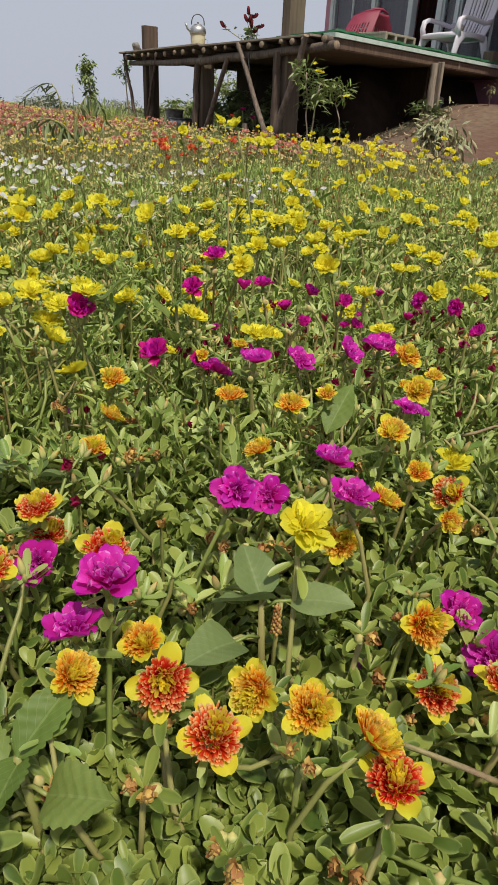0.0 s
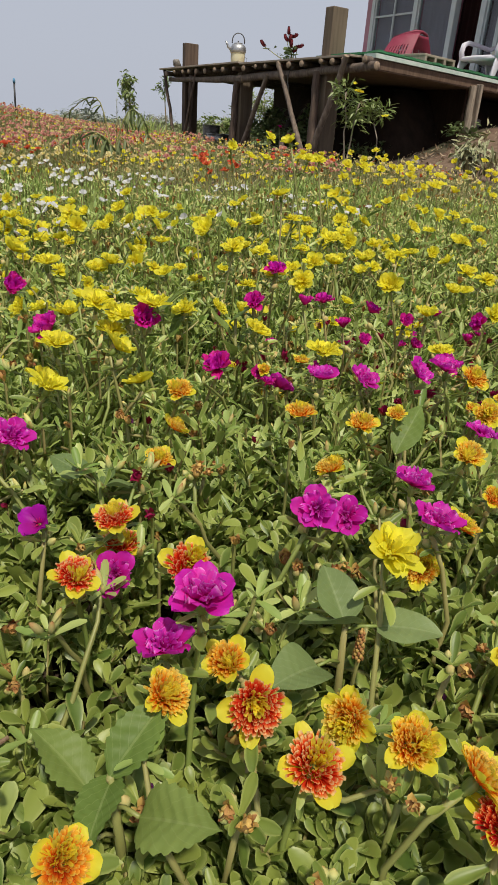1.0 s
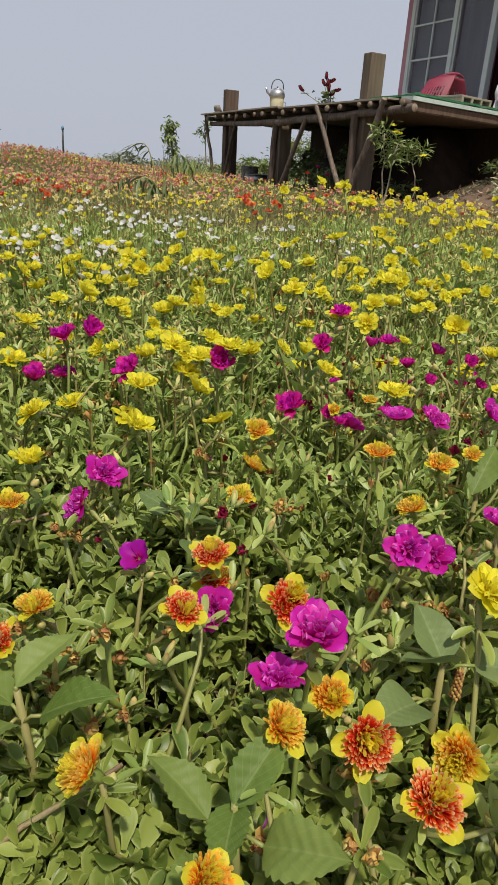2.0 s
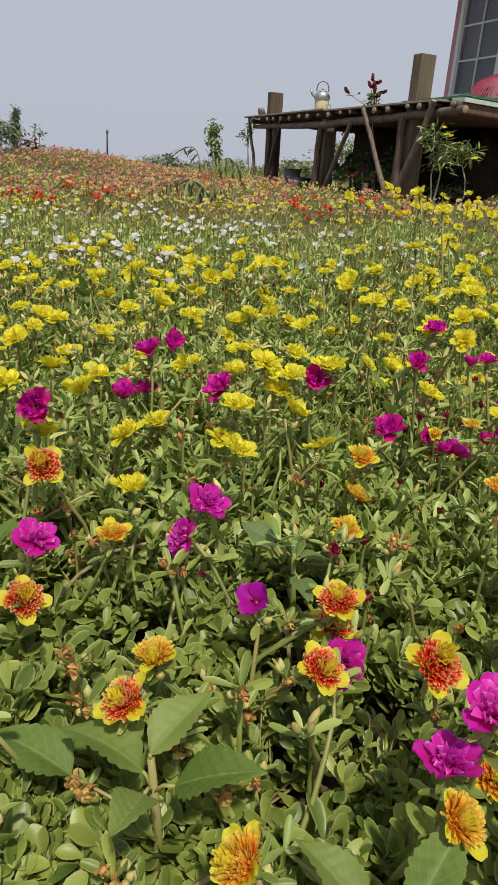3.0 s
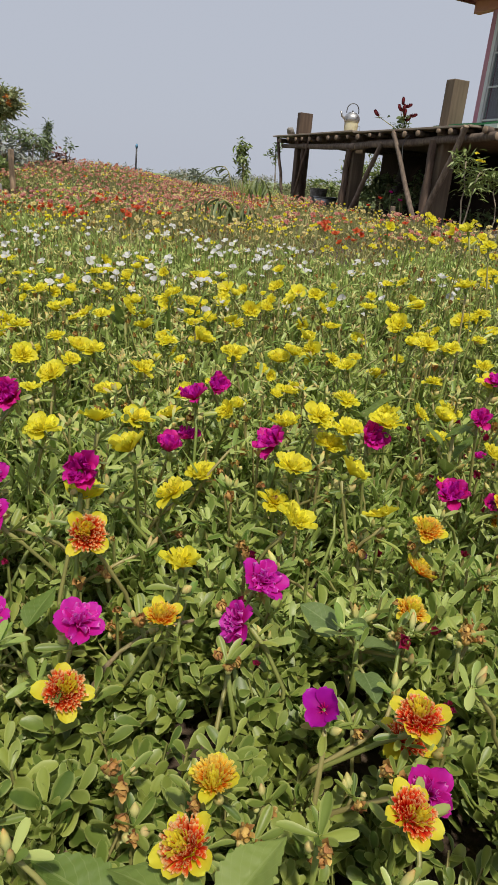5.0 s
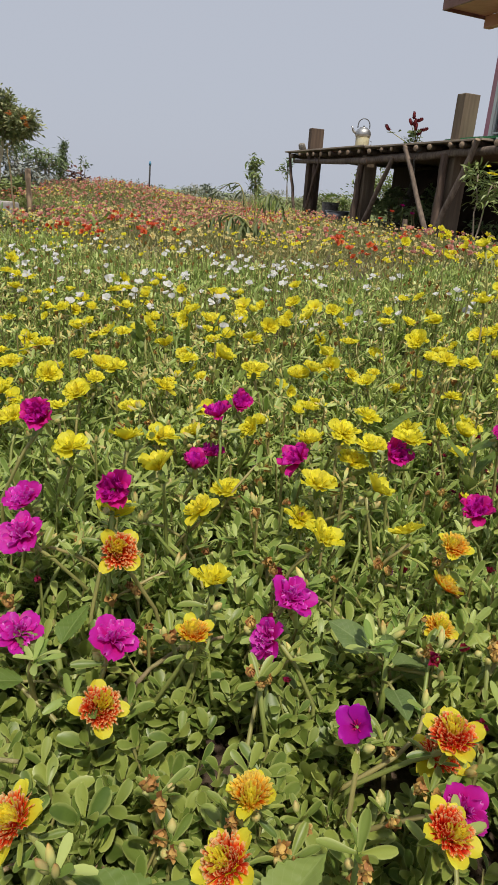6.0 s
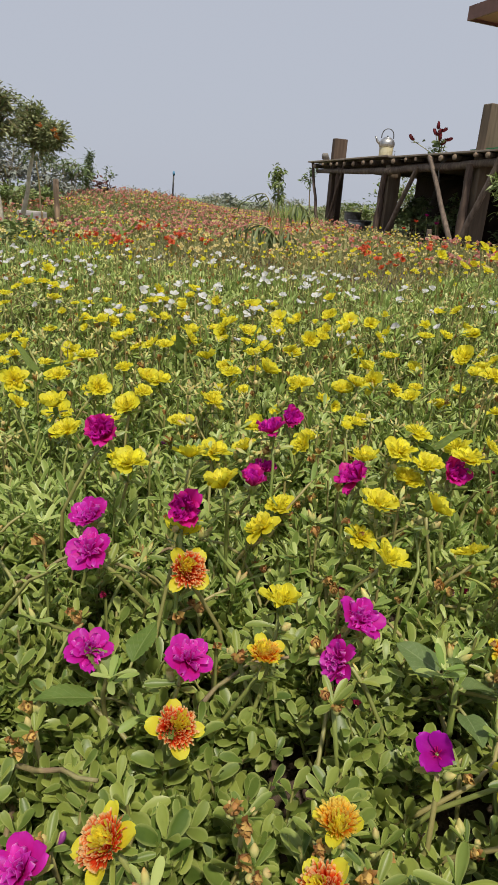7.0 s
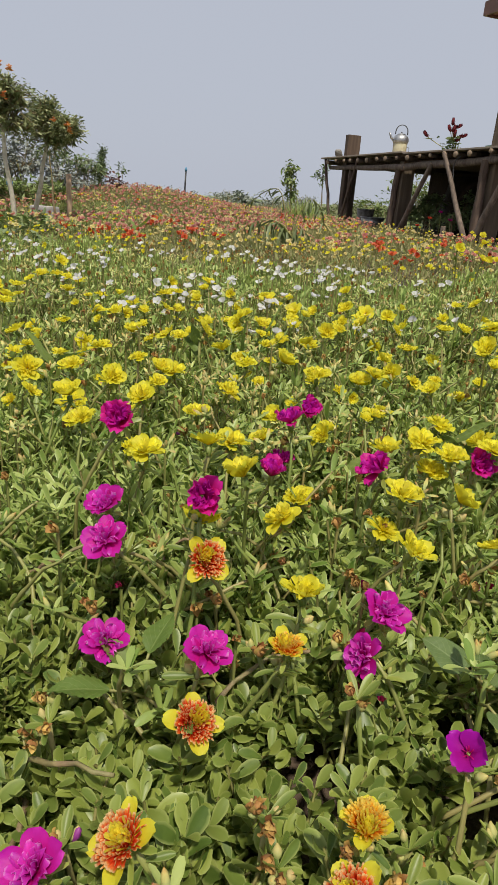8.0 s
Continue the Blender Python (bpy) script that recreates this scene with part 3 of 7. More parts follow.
# thin bowed shoots that stand out of the leaves, with a few leaves and buds at their ends
ar = np.random.default_rng(19)
shoots, shoot_leaves, shoot_buds = [], [], []
for x, y, z in spots((-1.2, 0.8, 0.2, 1.9), 900, ar, lambda x, y: np.abs(x + 0.17) < 0.3 + 0.5 * y):
    a, ln = ar.uniform(0, 6.283), ar.uniform(0.02, 0.09)
    top = np.array([x + math.cos(a) * ln, y + math.sin(a) * ln, z + ar.uniform(0.095, 0.14)])
    shoots.append(tube(arc((x, y, z + 0.04), top, 0.012, ar.normal(0, 0.012), 6, ar), np.linspace(0.0021, 0.0014, 6), 5, caps=False))
    for k in range(int(ar.integers(4, 8))):
        b_ = k * 1.3 + ar.normal(0, 0.3)
        l_ = ar.uniform(0.013, 0.024)
        shoot_leaves.append(turned(blade(l_, l_ * 0.3, OBLONG, 5, 0.1, ar.uniform(-0.5, 0.5), cup=0.4), Matrix.Translation(top + [0, 0, -0.003 * (k % 3)]) @ frame_of((math.cos(b_), math.sin(b_), ar.uniform(0.0, 1.2)), ar.normal(0, 0.3))))
    for k in range(int(ar.integers(0, 4))):
        b_ = ar.uniform(0, 6.283)
        shoot_buds.append(turned(tube([(0, 0, 0), (0, 0, 0.002), (0, 0, 0.005), (0, 0, 0.009), (0, 0, 0.012)], [0.001, 0.0019, 0.0023, 0.0017, 0.0004], 6, caps=False), Matrix.Translation(top + [math.cos(b_) * 0.003, math.sin(b_) * 0.003, 0]) @ Matrix.Rotation(b_, 4, "Z") @ Matrix.Rotation(ar.uniform(0.1, 0.8), 4, "Y") @ Matrix.Scale(ar.uniform(0.7, 1.25), 4)))
tagged(obj("purslane_shoots", join(shoots), STEM), "thin bowed green shoots above the purslane leaves", "stems", kind="stuff")
tagged(obj("shoot_foliage", join(shoot_leaves), LEAF_FINE), "small light green leaves at the ends of the shoots", "foliage", kind="stuff")
tagged(obj("shoot_buds", join(shoot_buds), BUD), "small peach and green buds at the ends of the shoots", "flower buds", kind="stuff")


# ---- blooms ----
def petal(length, width, curl, ruffle, cup, phase, stations=9, across=4):
    return blade(length, width, WEDGE, stations, 0.0, curl, 0.0, ruffle, cup, across, phase)


def ring(n, length, width, rise, curl, ruffle, cup, r, z=0.0, r0=0.0015, stations=9, across=4):
    """A ring of petals as single pieces."""
    out = []
    for k in range(n):
        a = 6.283 * k / n + r.normal(0, 0.12)
        up = rise + r.normal(0, 0.1)
        ln = length * r.uniform(0.88, 1.1)
        m = Matrix.Rotation(a, 4, "Z") @ Matrix.Translation((0, r0, z)) @ Matrix.Rotation(up, 4, "X") @ Matrix.Rotation(r.normal(0, 0.15), 4, "Y")
        out.append(turned(petal(ln, width * r.uniform(0.85, 1.15), curl + r.normal(0, 0.15), ruffle, cup, r.uniform(0, 6), stations, across), m))
    return out


def dome(n, length, width, r, base=0.0075, spread=1.1, start=0.0, end=1.0):
    """The crowded narrow petaloids of an anemone-like bloom: a rounded pincushion, or its ring from start to end."""
    out = []
    for k in range(n):
        f = start + (end - start) * (k + 0.5) / n
        a, up = k * 2.39996, 1.52 - spread * f ** 1.2 + r.normal(0, 0.12)
        m = Matrix.Rotation(a, 4, "Z") @ Matrix.Translation((0, base * math.sqrt(f), 0.001)) @ Matrix.Rotation(up, 4, "X") @ Matrix.Rotation(r.normal(0, 0.5), 4, "Y")
        ln = length * r.uniform(0.84, 1.14)
        out.append(turned(blade(ln, width * r.uniform(0.75, 1.3), [0.45, 0.65, 0.9, 1.0, 0.8], 4, 0.7, r.uniform(-0.4, 0.35), across=2), m))
    return join(out)


def sepals(r):
    cup = [tube([(0, 0, -0.013), (0, 0, -0.008), (0, 0, -0.003), (0, 0, -0.001)], [0.002, 0.0034, 0.0036, 0.002], 7)]
    cup += ring(5, 0.015, 0.0045, 0.1, -0.3, 0, 0.2, r, z=-0.009, stations=4, across=2)
    return join(cup)


BLOOMS = {}
for k in range(6):
    r = np.random.default_rng(40 + k)
    opened = (0.12, 0.3, 0.42, 0.5, 0.2, 0.62)[k]           # how far the petals stand up
    BLOOMS["flame", k] = (ring(5 if k % 2 else 4, 0.0182, 0.0126, 0.06 + 0.25 * opened, 0.25, 0.07, 0.3, r), YELLOW, dome(180, 0.0088, 0.0021, r, 0.0076, 1.02, start=0.12), FLAME, sepals(r))
    BLOOMS["gold", k] = (ring(5 if k % 2 else 4, 0.0182, 0.0128, 0.12 + 0.4 * opened, 0.25, 0.07, 0.3, r), YELLOW, dome(170, 0.0092, 0.0022, r, 0.0074, 1.02, start=0.08), GOLD, sepals(r))
    frill = join(ring(8, 0.0175, 0.009, 0.4 + 0.5 * opened, 0.15, 0.18, 0.25, r, stations=6, across=3) + ring(14, 0.0132, 0.0042, 1.0, 0.0, 0.24, 0.3, r, stations=5, across=2) + ring(12, 0.0115, 0.0028, 1.3, 0.0, 0.22, 0.2, r, stations=4, across=2))
    BLOOMS["magenta", k] = (ring(5 + k % 2, 0.0215, 0.0175, 0.15 + 0.7 * opened, 0.1, 0.1, 0.22, r), MAGENTA, frill, MAGENTA_TIP, sepals(r))
    frill = join(ring(9, 0.0165, 0.007, 0.8 + 0.4 * opened, 0.2, 0.2, 0.3, r, stations=6, across=3) + ring(12, 0.014, 0.0045, 1.2, 0.0, 0.22, 0.3, r, stations=5, across=2))
    BLOOMS["crimson", k] = (ring(6, 0.0185, 0.015, 0.35 + 0.8 * opened, 0.15, 0.14, 0.3, r), CRIMSON, frill, MAGENTA, sepals(r))
    BLOOMS["single", k] = (ring(4, 0.0205, 0.0185, 0.5, 0.35, 0.13, 0.5, r), VIOLET, dome(10, 0.006, 0.0012, r, 0.002), CRIMSON, sepals(r))
    frill = join(ring(9 + k % 3, 0.0165, 0.0068, 0.42 + 0.5 * opened, 0.1, 0.16, 0.3, r, stations=6, across=3) + ring(12, 0.0135, 0.0042, 0.8 + 0.3 * opened, 0.1, 0.2, 0.3, r, stations=5, across=2) + ring(10, 0.0095, 0.0028, 1.2, 0.1, 0.2, 0.3, r, stations=4, across=2))
    BLOOMS["yellow", k] = (ring(5 + k % 2, 0.021, 0.0175, 0.12 + opened, 0.05, 0.1, 0.24, r), YELLOW, frill, YELLOW, sepals(r))
MESHES = {}
HEART_OF_GOLD = [mesh_of("inner_tuft", *dome(46, 0.0118, 0.0022, np.random.default_rng(90 + k), end=0.26), material=SUNNY) for k in range(3)]
for (kind, k), (outer, om, core, cm, sep) in BLOOMS.items():
    MESHES[kind, k] = ([mesh_of("petal", *p, material=om) for p in outer], mesh_of("bloom_centre", *core, material=cm), mesh_of("sepals", *sep, material=LEAF))
r = np.random.default_rng(44)
WHORL = [mesh_of("leaf", *blade(ln, ln * 0.29, OBLONG, 7, 0.0, c, cup=0.5, across=4), material=LEAF) for ln, c in ((0.02, -0.3), (0.024, 0.2), (0.017, -0.1), (0.027, -0.45))]
POINTED_BUD = [mesh_of("bud", *tube([(0, 0, 0), (0, 0, 0.002), (0, 0, 0.005), (0, 0, h * 0.75), (0, 0, h)], [0.0012, 0.0026, 0.0033, 0.0022, 0.0005], 8), material=BUD) for h in (0.0075, 0.009, 0.0105)]

LABELS = {"flame": ("red and yellow anemone-centred moss rose in full bloom", "red and yellow moss roses"),
          "gold": ("orange and gold anemone-centred moss rose in full bloom", "orange moss roses"),
          "magenta": ("ruffled double magenta moss rose on a green stem", "magenta moss roses"),
          "crimson": ("small ruffled crimson-pink moss rose on a tall stem", "crimson moss roses"),
          "single": ("half-open single violet moss rose with crumpled petals", "magenta moss roses"),
          "yellow": ("bright yellow double moss rose on a thin green stem", "yellow moss roses")}


def bloom(kind, x, y, z, size=1.0, tip=None, turn=None, r=rng):
    """One moss rose, its head at that place, on a stem of its own from the soil."""
    lean = r.normal(0, 0.032, 2)
    bx, by = x + lean[0], y + lean[1]
    bz = float(land(bx, by))
    e = thing("moss_rose", LABELS[kind][0], "flower", (bx, by, bz), LABELS[kind][1])
    head = Vector((x - bx, y - by, z - bz))
    tip = tip if tip is not None else min(1.25, max(0.05, r.normal(0.42, 0.32)))
    turn = turn if turn is not None else r.normal(0.2, 1.0)
    face = Matrix.Rotation(turn, 4, "Z") @ Matrix.Rotation(tip, 4, "X") @ Matrix.Rotation(r.uniform(0, 6.283), 4, "Z")
    foot = head - (face.to_3x3() @ Vector((0, 0, 0.011))) * size
    bend = Vector((*r.normal(0, 0.014, 2), 0))
    pts = np.array([(0, 0, -0.01), foot * 0.3 + bend * 0.8, foot * 0.6 + bend, foot * 0.85 + bend * 0.5, foot])
    obj("stem", tube(pts, [0.0022, 0.002, 0.0018, 0.0017, 0.0021], 6), STEM, e)
    neck = Vector(pts[3]).lerp(Vector(pts[4]), 0.55)
    for k in range(int(r.integers(5, 8)) if y < 0.7 else 3):
        a = k * (1.1 if y < 0.7 else 2.2) + r.uniform(0, 0.5)
        m = Matrix.Translation(neck - Vector((0, 0, 0.003 * (k % 3)))) @ frame_of((math.cos(a), math.sin(a), r.uniform(-0.3, 0.9)), r.normal(0, 0.35)) @ Matrix.Scale(r.uniform(0.6, 1.05), 4)
        share("leaf", WHORL[int(r.integers(0, 4))], e, m)
    for k in range(int(r.integers(0, 3))):
        a = r.uniform(0, 6.283)
        m = Matrix.Translation(neck + Vector((math.cos(a) * 0.004, math.sin(a) * 0.004, 0.0))) @ Matrix.Rotation(a, 4, "Z") @ Matrix.Rotation(r.uniform(0.5, 1.0), 4, "Y") @ Matrix.Scale(r.uniform(0.8, 1.2), 4)
        share("bud", POINTED_BUD[int(r.integers(0, 3))], e, m)
    petals, core, sep = MESHES[kind, int(r.integers(0, 6))]
    m = Matrix.Translation(head) @ face @ Matrix.Scale(size, 4)
    for p in petals:
        share("petal", p, e, m)
    tagged(share("bloom_centre", core, e, m), kind="stuff")
    if kind in ("flame", "gold"):
        tagged(share("inner_tuft", HEART_OF_GOLD[int(r.integers(0, 3))], e, m @ Matrix.Translation((r.normal(0, 0.003), r.normal(0, 0.003), 0.0))), kind="stuff")
    tagged(share("calyx", sep, e, m), kind="stuff")
    return e


FLAMES = [(-0.015, 0.248, 0.156), (0.012, 0.211, 0.162), (0.142, 0.268, 0.128), (0.098, 0.196, 0.15), (0.18, 0.262, 0.14), (-0.116, 0.385, 0.17),
          (0.201, 0.444, 0.154), (-0.127, 0.32, 0.172), (-0.117, 0.4, 0.137), (-0.06, 0.335, 0.172), (-0.363, 0.478, 0.201), (-0.347, 0.288, 0.155),
          (-0.34, 0.382, 0.142), (-0.233, 0.287, 0.162)]
GOLDS = [(0.059, 0.223, 0.166), (0.034, 0.246, 0.153), (-0.061, 0.244, 0.164), (-0.031, 0.287, 0.144), (0.142, 0.303, 0.146), (0.088, 0.21, 0.162),
         (0.154, 0.474, 0.194), (0.073, 0.521, 0.194), (0.044, 0.474, 0.173), (0.019, 0.531, 0.196), (-0.095, 0.583, 0.189), (-0.099, 0.57, 0.154),
         (-0.107, 0.526, 0.143), (0.142, 0.426, 0.156), (0.099, 0.375, 0.154), (0.208, 0.645, 0.2), (0.205, 0.581, 0.187), (-0.291, 0.44, 0.166),
         (-0.229, 0.332, 0.154), (-0.156, 0.215, 0.155), (-0.09, 0.165, 0.16)]
MAGENTAS = [(-0.046, 0.273, 0.202), (-0.064, 0.265, 0.175), (-0.11, 0.355, 0.146), (0.023, 0.383, 0.191), (0.049, 0.406, 0.172), (0.095, 0.415, 0.197),
            (0.101, 0.369, 0.195), (0.181, 0.524, 0.19), (0.133, 0.594, 0.218), (0.175, 0.637, 0.209), (0.093, 0.646, 0.188), (0.042, 0.6, 0.205),
            (0.004, 0.65, 0.174), (0.175, 0.33, 0.13), (0.19, 0.3, 0.12), (-0.237, 0.454, 0.162), (-0.228, 0.493, 0.173), (-0.342, 0.412, 0.173),
            (-0.427, 0.434, 0.143), (-0.448, 0.487, 0.196), (-0.465, 0.523, 0.206), (-0.386, 0.271, 0.142)]
CRIMSONS = [(-0.064, 0.664, 0.186), (0.285, 0.87, 0.202), (0.33, 0.85, 0.2), (0.33, 0.76, 0.19), (0.115, 0.782, 0.228), (0.16, 0.783, 0.216),
            (0.089, 0.812, 0.199), (0.058, 0.798, 0.232), (0.033, 0.778, 0.233), (-0.003, 0.836, 0.259), (-0.029, 0.771, 0.232), (-0.372, 0.491, 0.247),
            (-0.344, 0.636, 0.207), (-0.351, 0.741, 0.177), (-0.344, 0.734, 0.229), (-0.334, 0.806, 0.221), (-0.243, 0.665, 0.216), (-0.478, 0.582, 0.263),
            (-0.148, 0.69, 0.226), (0.2, 0.72, 0.19)]
YELLOWS = [(0.066, 0.337, 0.193), (-0.135, 0.591, 0.192), (0.048, 0.645, 0.217), (-0.025, 0.698, 0.22), (-0.167, 0.635, 0.21), (0.134, 0.778, 0.261),
           (0.183, 0.776, 0.23), (0.031, 0.824, 0.252), (-0.135, 0.69, 0.243), (0.317, 0.913, 0.203), (0.227, 0.512, 0.143), (0.094, 1.107, 0.263),
           (-0.287, 0.474, 0.189), (-0.21, 0.544, 0.2), (-0.321, 0.57, 0.196), (-0.319, 0.674, 0.166), (-0.22, 0.606, 0.219), (-0.233, 0.598, 0.187),
           (-0.354, 0.551, 0.241), (-0.376, 0.501, 0.218), (-0.238, 0.707, 0.221), (-0.203, 0.702, 0.238), (-0.171, 0.712, 0.222), (-0.379, 0.766, 0.191),
           (-0.407, 0.722, 0.199), (-0.392, 0.574, 0.255), (-0.471, 0.626, 0.215), (-0.476, 0.814, 0.194), (-0.311, 0.838, 0.189)]
YELLOWS_BEHIND = [(-0.451, 0.869, 0.212), (-0.574, 1.003, 0.191), (-0.261, 1.033, 0.214), (-0.646, 0.807, 0.187), (-0.623, 1.333, 0.207), (-0.55, 1.336, 0.227),
                  (-0.913, 1.43, 0.192), (-0.722, 1.193, 0.205), (-0.11, 1.024, 0.275), (-0.066, 1.019, 0.255), (-0.16, 1.308, 0.185), (-0.343, 0.97, 0.22),
                  (-0.698, 0.902, 0.209), (-0.59, 0.72, 0.2), (-0.62, 0.75, 0.22), (-0.19, 0.711, 0.203), (-0.397, 0.98, 0.235), (-0.358, 1.197, 0.241),
                  (-0.235, 1.115, 0.202), (-0.149, 1.298, 0.251), (-0.004, 0.855, 0.251), (0.007, 1.218, 0.317), (-0.284, 1.037, 0.2)]
heads = np.random.default_rng(21)
for kind, rows, size in (("flame", FLAMES, 0.95), ("gold", GOLDS, 0.86), ("magenta", MAGENTAS, 0.84), ("crimson", CRIMSONS, 0.76), ("yellow", YELLOWS, 0.88), ("yellow", YELLOWS_BEHIND, 0.98)):
    for x, y, z in rows:
        bloom(kind, x, y, z, size * heads.uniform(0.88, 1.1) * (1.32 if kind == "crimson" and x < -0.04 else 1.0), r=heads)
for kind, n_, x0, x1, y0, y1, size in (("crimson", 16, -0.05, 0.36, 0.62, 0.98, 0.66), ("gold", 10, -0.02, 0.3, 0.38, 0.72, 0.6)):
    for _ in range(n_):
        x, y = heads.uniform(x0, x1), heads.uniform(y0, y1)
        bloom(kind, x, y, float(land(x, y)) + heads.uniform(0.11, 0.16), size * heads.uniform(0.75, 1.1), r=heads)
for x, y, z in ((-0.015, 1.72, 0.405), (0.022, 1.4, 0.4), (-0.06, 1.66, 0.36), (0.35, 2.2, 0.33), (0.55, 2.4, 0.33), (0.75, 2.6, 0.32), (0.24, 1.9, 0.3), (0.12, 1.55, 0.31),
                (-0.109, 1.75, 0.375), (-0.023, 1.55, 0.362), (0.053, 1.6, 0.367), (0.082, 1.7, 0.36), (0.096, 1.55, 0.367), (0.248, 1.9, 0.348), (0.058, 0.988, 0.245), (0.09, 1.022, 0.24), (0.085, 1.137, 0.26), (0.11, 1.143, 0.26), (0.028, 1.153, 0.285), (-0.021, 1.063, 0.245), (-0.068, 1.564, 0.27), (0.286, 1.37, 0.26), (0.313, 1.165, 0.23), (0.46, 1.684, 0.26), (0.479, 1.332, 0.24), (0.216, 1.141, 0.24)):
    bloom("yellow", x, y, z, heads.uniform(0.65, 0.85), r=heads)
side = np.random.default_rng(23)
for x, y, z in ((0.541, 1.836, 0.228), (0.541, 1.723, 0.221), (0.51, 1.868, 0.227), (0.596, 1.627, 0.22), (0.359, 1.198, 0.21), (0.378, 1.14, 0.209), (0.452, 1.156, 0.212), (0.427, 1.005, 0.207),
                (0.508, 1.224, 0.217), (0.542, 1.3, 0.22), (0.335, 1.361, 0.211), (0.386, 0.936, 0.202), (0.57, 1.5, 0.22), (0.63, 1.75, 0.235), (0.44, 1.5, 0.22)):
    bloom("yellow", x, y, z, side.uniform(0.75, 1.0), r=side)
bloom("single", -0.172, 0.392, 0.158, 0.74, 0.6, -0.35, np.random.default_rng(4))


# ---- buds and spent blooms ----
SPENT = []
for k in range(3):
    r = np.random.default_rng(70 + k)
    SPENT.append(mesh_of("spent_bloom", *join(ring(7, 0.009, 0.005, 1.1, 0.6, 0.3, 0.4, r, stations=4, across=2) + [bead(0.0035, 0.004)]), material=WITHER))
PURPLE_BUD = mesh_of("bud", *bead(0.0028, 0.0055), material=PURPLE)


def bud_head(x, y, z, r, purple=False):
    """A whorl of leaves with some buds and a spent bloom at a stem's end."""
    bx, by = x + r.normal(0, 0.015), y + r.normal(0, 0.015)
    bz = float(land(bx, by))
    e = thing("moss_rose_bud", "purple moss rose bud among green leaves" if purple else "pale moss rose buds with a withered bloom on a stem", "flower bud", (bx, by, bz), "moss rose buds")
    top = Vector((x - bx, y - by, z - bz))
    pts = np.array([(0, 0, -0.01), top * 0.5 + Vector((0.004, 0, 0)), top])
    pieces = [tube(pts, [0.0019, 0.0016, 0.0019], 6)]
    for k in range(6):
        a = k * 1.05 + r.normal(0, 0.2)
        ln = r.uniform(0.012, 0.022)
        pieces.append(turned(blade(ln, ln * 0.31, OBLONG, 7, 0.0, r.uniform(-0.4, 0.5), cup=0.5, across=4), Matrix.Translation(top) @ frame_of((math.cos(a), math.sin(a), r.uniform(0.1, 1.3)), r.normal(0, 0.3))))
    obj("stem", pieces[0], STEM, e)
    tagged(obj("leaf_whorl", join(pieces[1:]), LEAF, e), kind="stuff")
    for k in range(int(r.integers(2, 5))):
        a = r.uniform(0, 6.283)
        m = Matrix.Translation(top + Vector((math.cos(a) * 0.006, math.sin(a) * 0.006, -0.001))) @ Matrix.Rotation(a, 4, "Z") @ Matrix.Rotation(r.uniform(0.1, 0.8), 4, "Y") @ Matrix.Scale(r.uniform(0.65, 1.0), 4)
        share("bud", PURPLE_BUD if purple and k == 0 else POINTED_BUD[int(r.integers(0, 3))], e, m)
    for k in range(int(r.integers(1, 3))):
        tagged(share("spent_bloom", SPENT[int(r.integers(0, 3))], e, Matrix.Translation(top + Vector((0.003 - 0.009 * k, -0.006 + 0.008 * k, 0.002))) @ Matrix.Rotation(r.uniform(0.1, 1.0), 4, "X") @ Matrix.Scale(r.uniform(0.8, 1.25), 4)), kind="stuff")


br = np.random.default_rng(33)
buds = 0
while buds < 112:
    y = br.uniform(0.14, 0.95)
    x = br.uniform(-0.32 - 0.35 * y, 0.1 + 0.3 * y)
    bud_head(x, y, float(land(x, y)) + br.uniform(0.075, 0.108), br, buds % 9 == 4)
    buds += 1
for x, y, z in ((-0.239, 0.416, 0.157), (-0.282, 0.333, 0.138), (-0.24, 0.33, 0.14), (-0.171, 0.3, 0.17), (0.055, 0.21, 0.145), (-0.02, 0.2, 0.14), (0.02, 0.175, 0.13), (0.1, 0.29, 0.15)):
    bud_head(x, y, z, br)


def bud_piece(r):
    made = [turned(tube([(0, 0, 0), (0, 0, 0.004), (0, 0, 0.008), (0, 0, 0.011)], [0.0012, 0.0025, 0.0018, 0.0004], 5, caps=False), Matrix.Translation((r.normal(0, 0.003), r.normal(0, 0.003), 0)) @ Matrix.Rotation(r.uniform(0, 6.283), 4, "Z") @ Matrix.Rotation(r.uniform(0.1, 0.7), 4, "Y")) for _ in range(3)]
    return join(made + ring(4, 0.016, 0.0045, 0.5, 0.1, 0, 0.2, r, stations=3, across=1))


# further yellow blooms singly, and the rest of the field as drifts
placed = np.array(FLAMES + GOLDS + MAGENTAS + CRIMSONS + YELLOWS + YELLOWS_BEHIND)[:, :2]
count = 0
while count < 120:
    y = heads.uniform(0.78, 1.75)
    x = heads.uniform(-0.55 - 0.42 * y, 0.05 + 0.3 * y)
    if np.min(np.hypot(placed[:, 0] - x, placed[:, 1] - y)) < 0.045:
        continue
    placed = np.concatenate([placed, [[x, y]]])
    bloom("yellow", x, y, float(land(x, y)) + heads.uniform(0.12, 0.17), heads.uniform(0.7, 1.0), r=heads)
    count += 1

# small and half-open yellow blooms crowded between them
small = np.random.default_rng(58)
count = 0
while count < 75:
    y = small.uniform(0.72, 1.55)
    x = small.uniform(-0.5 - 0.42 * y, 0.02 + 0.22 * y)
    if np.min(np.hypot(placed[:, 0] - x, placed[:, 1] - y)) < 0.03:
        continue
    placed = np.concatenate([placed, [[x, y]]])
    bloom("yellow", x, y, float(land(x, y)) + small.uniform(0.105, 0.15), small.uniform(0.5, 0.78), r=small)
    count += 1


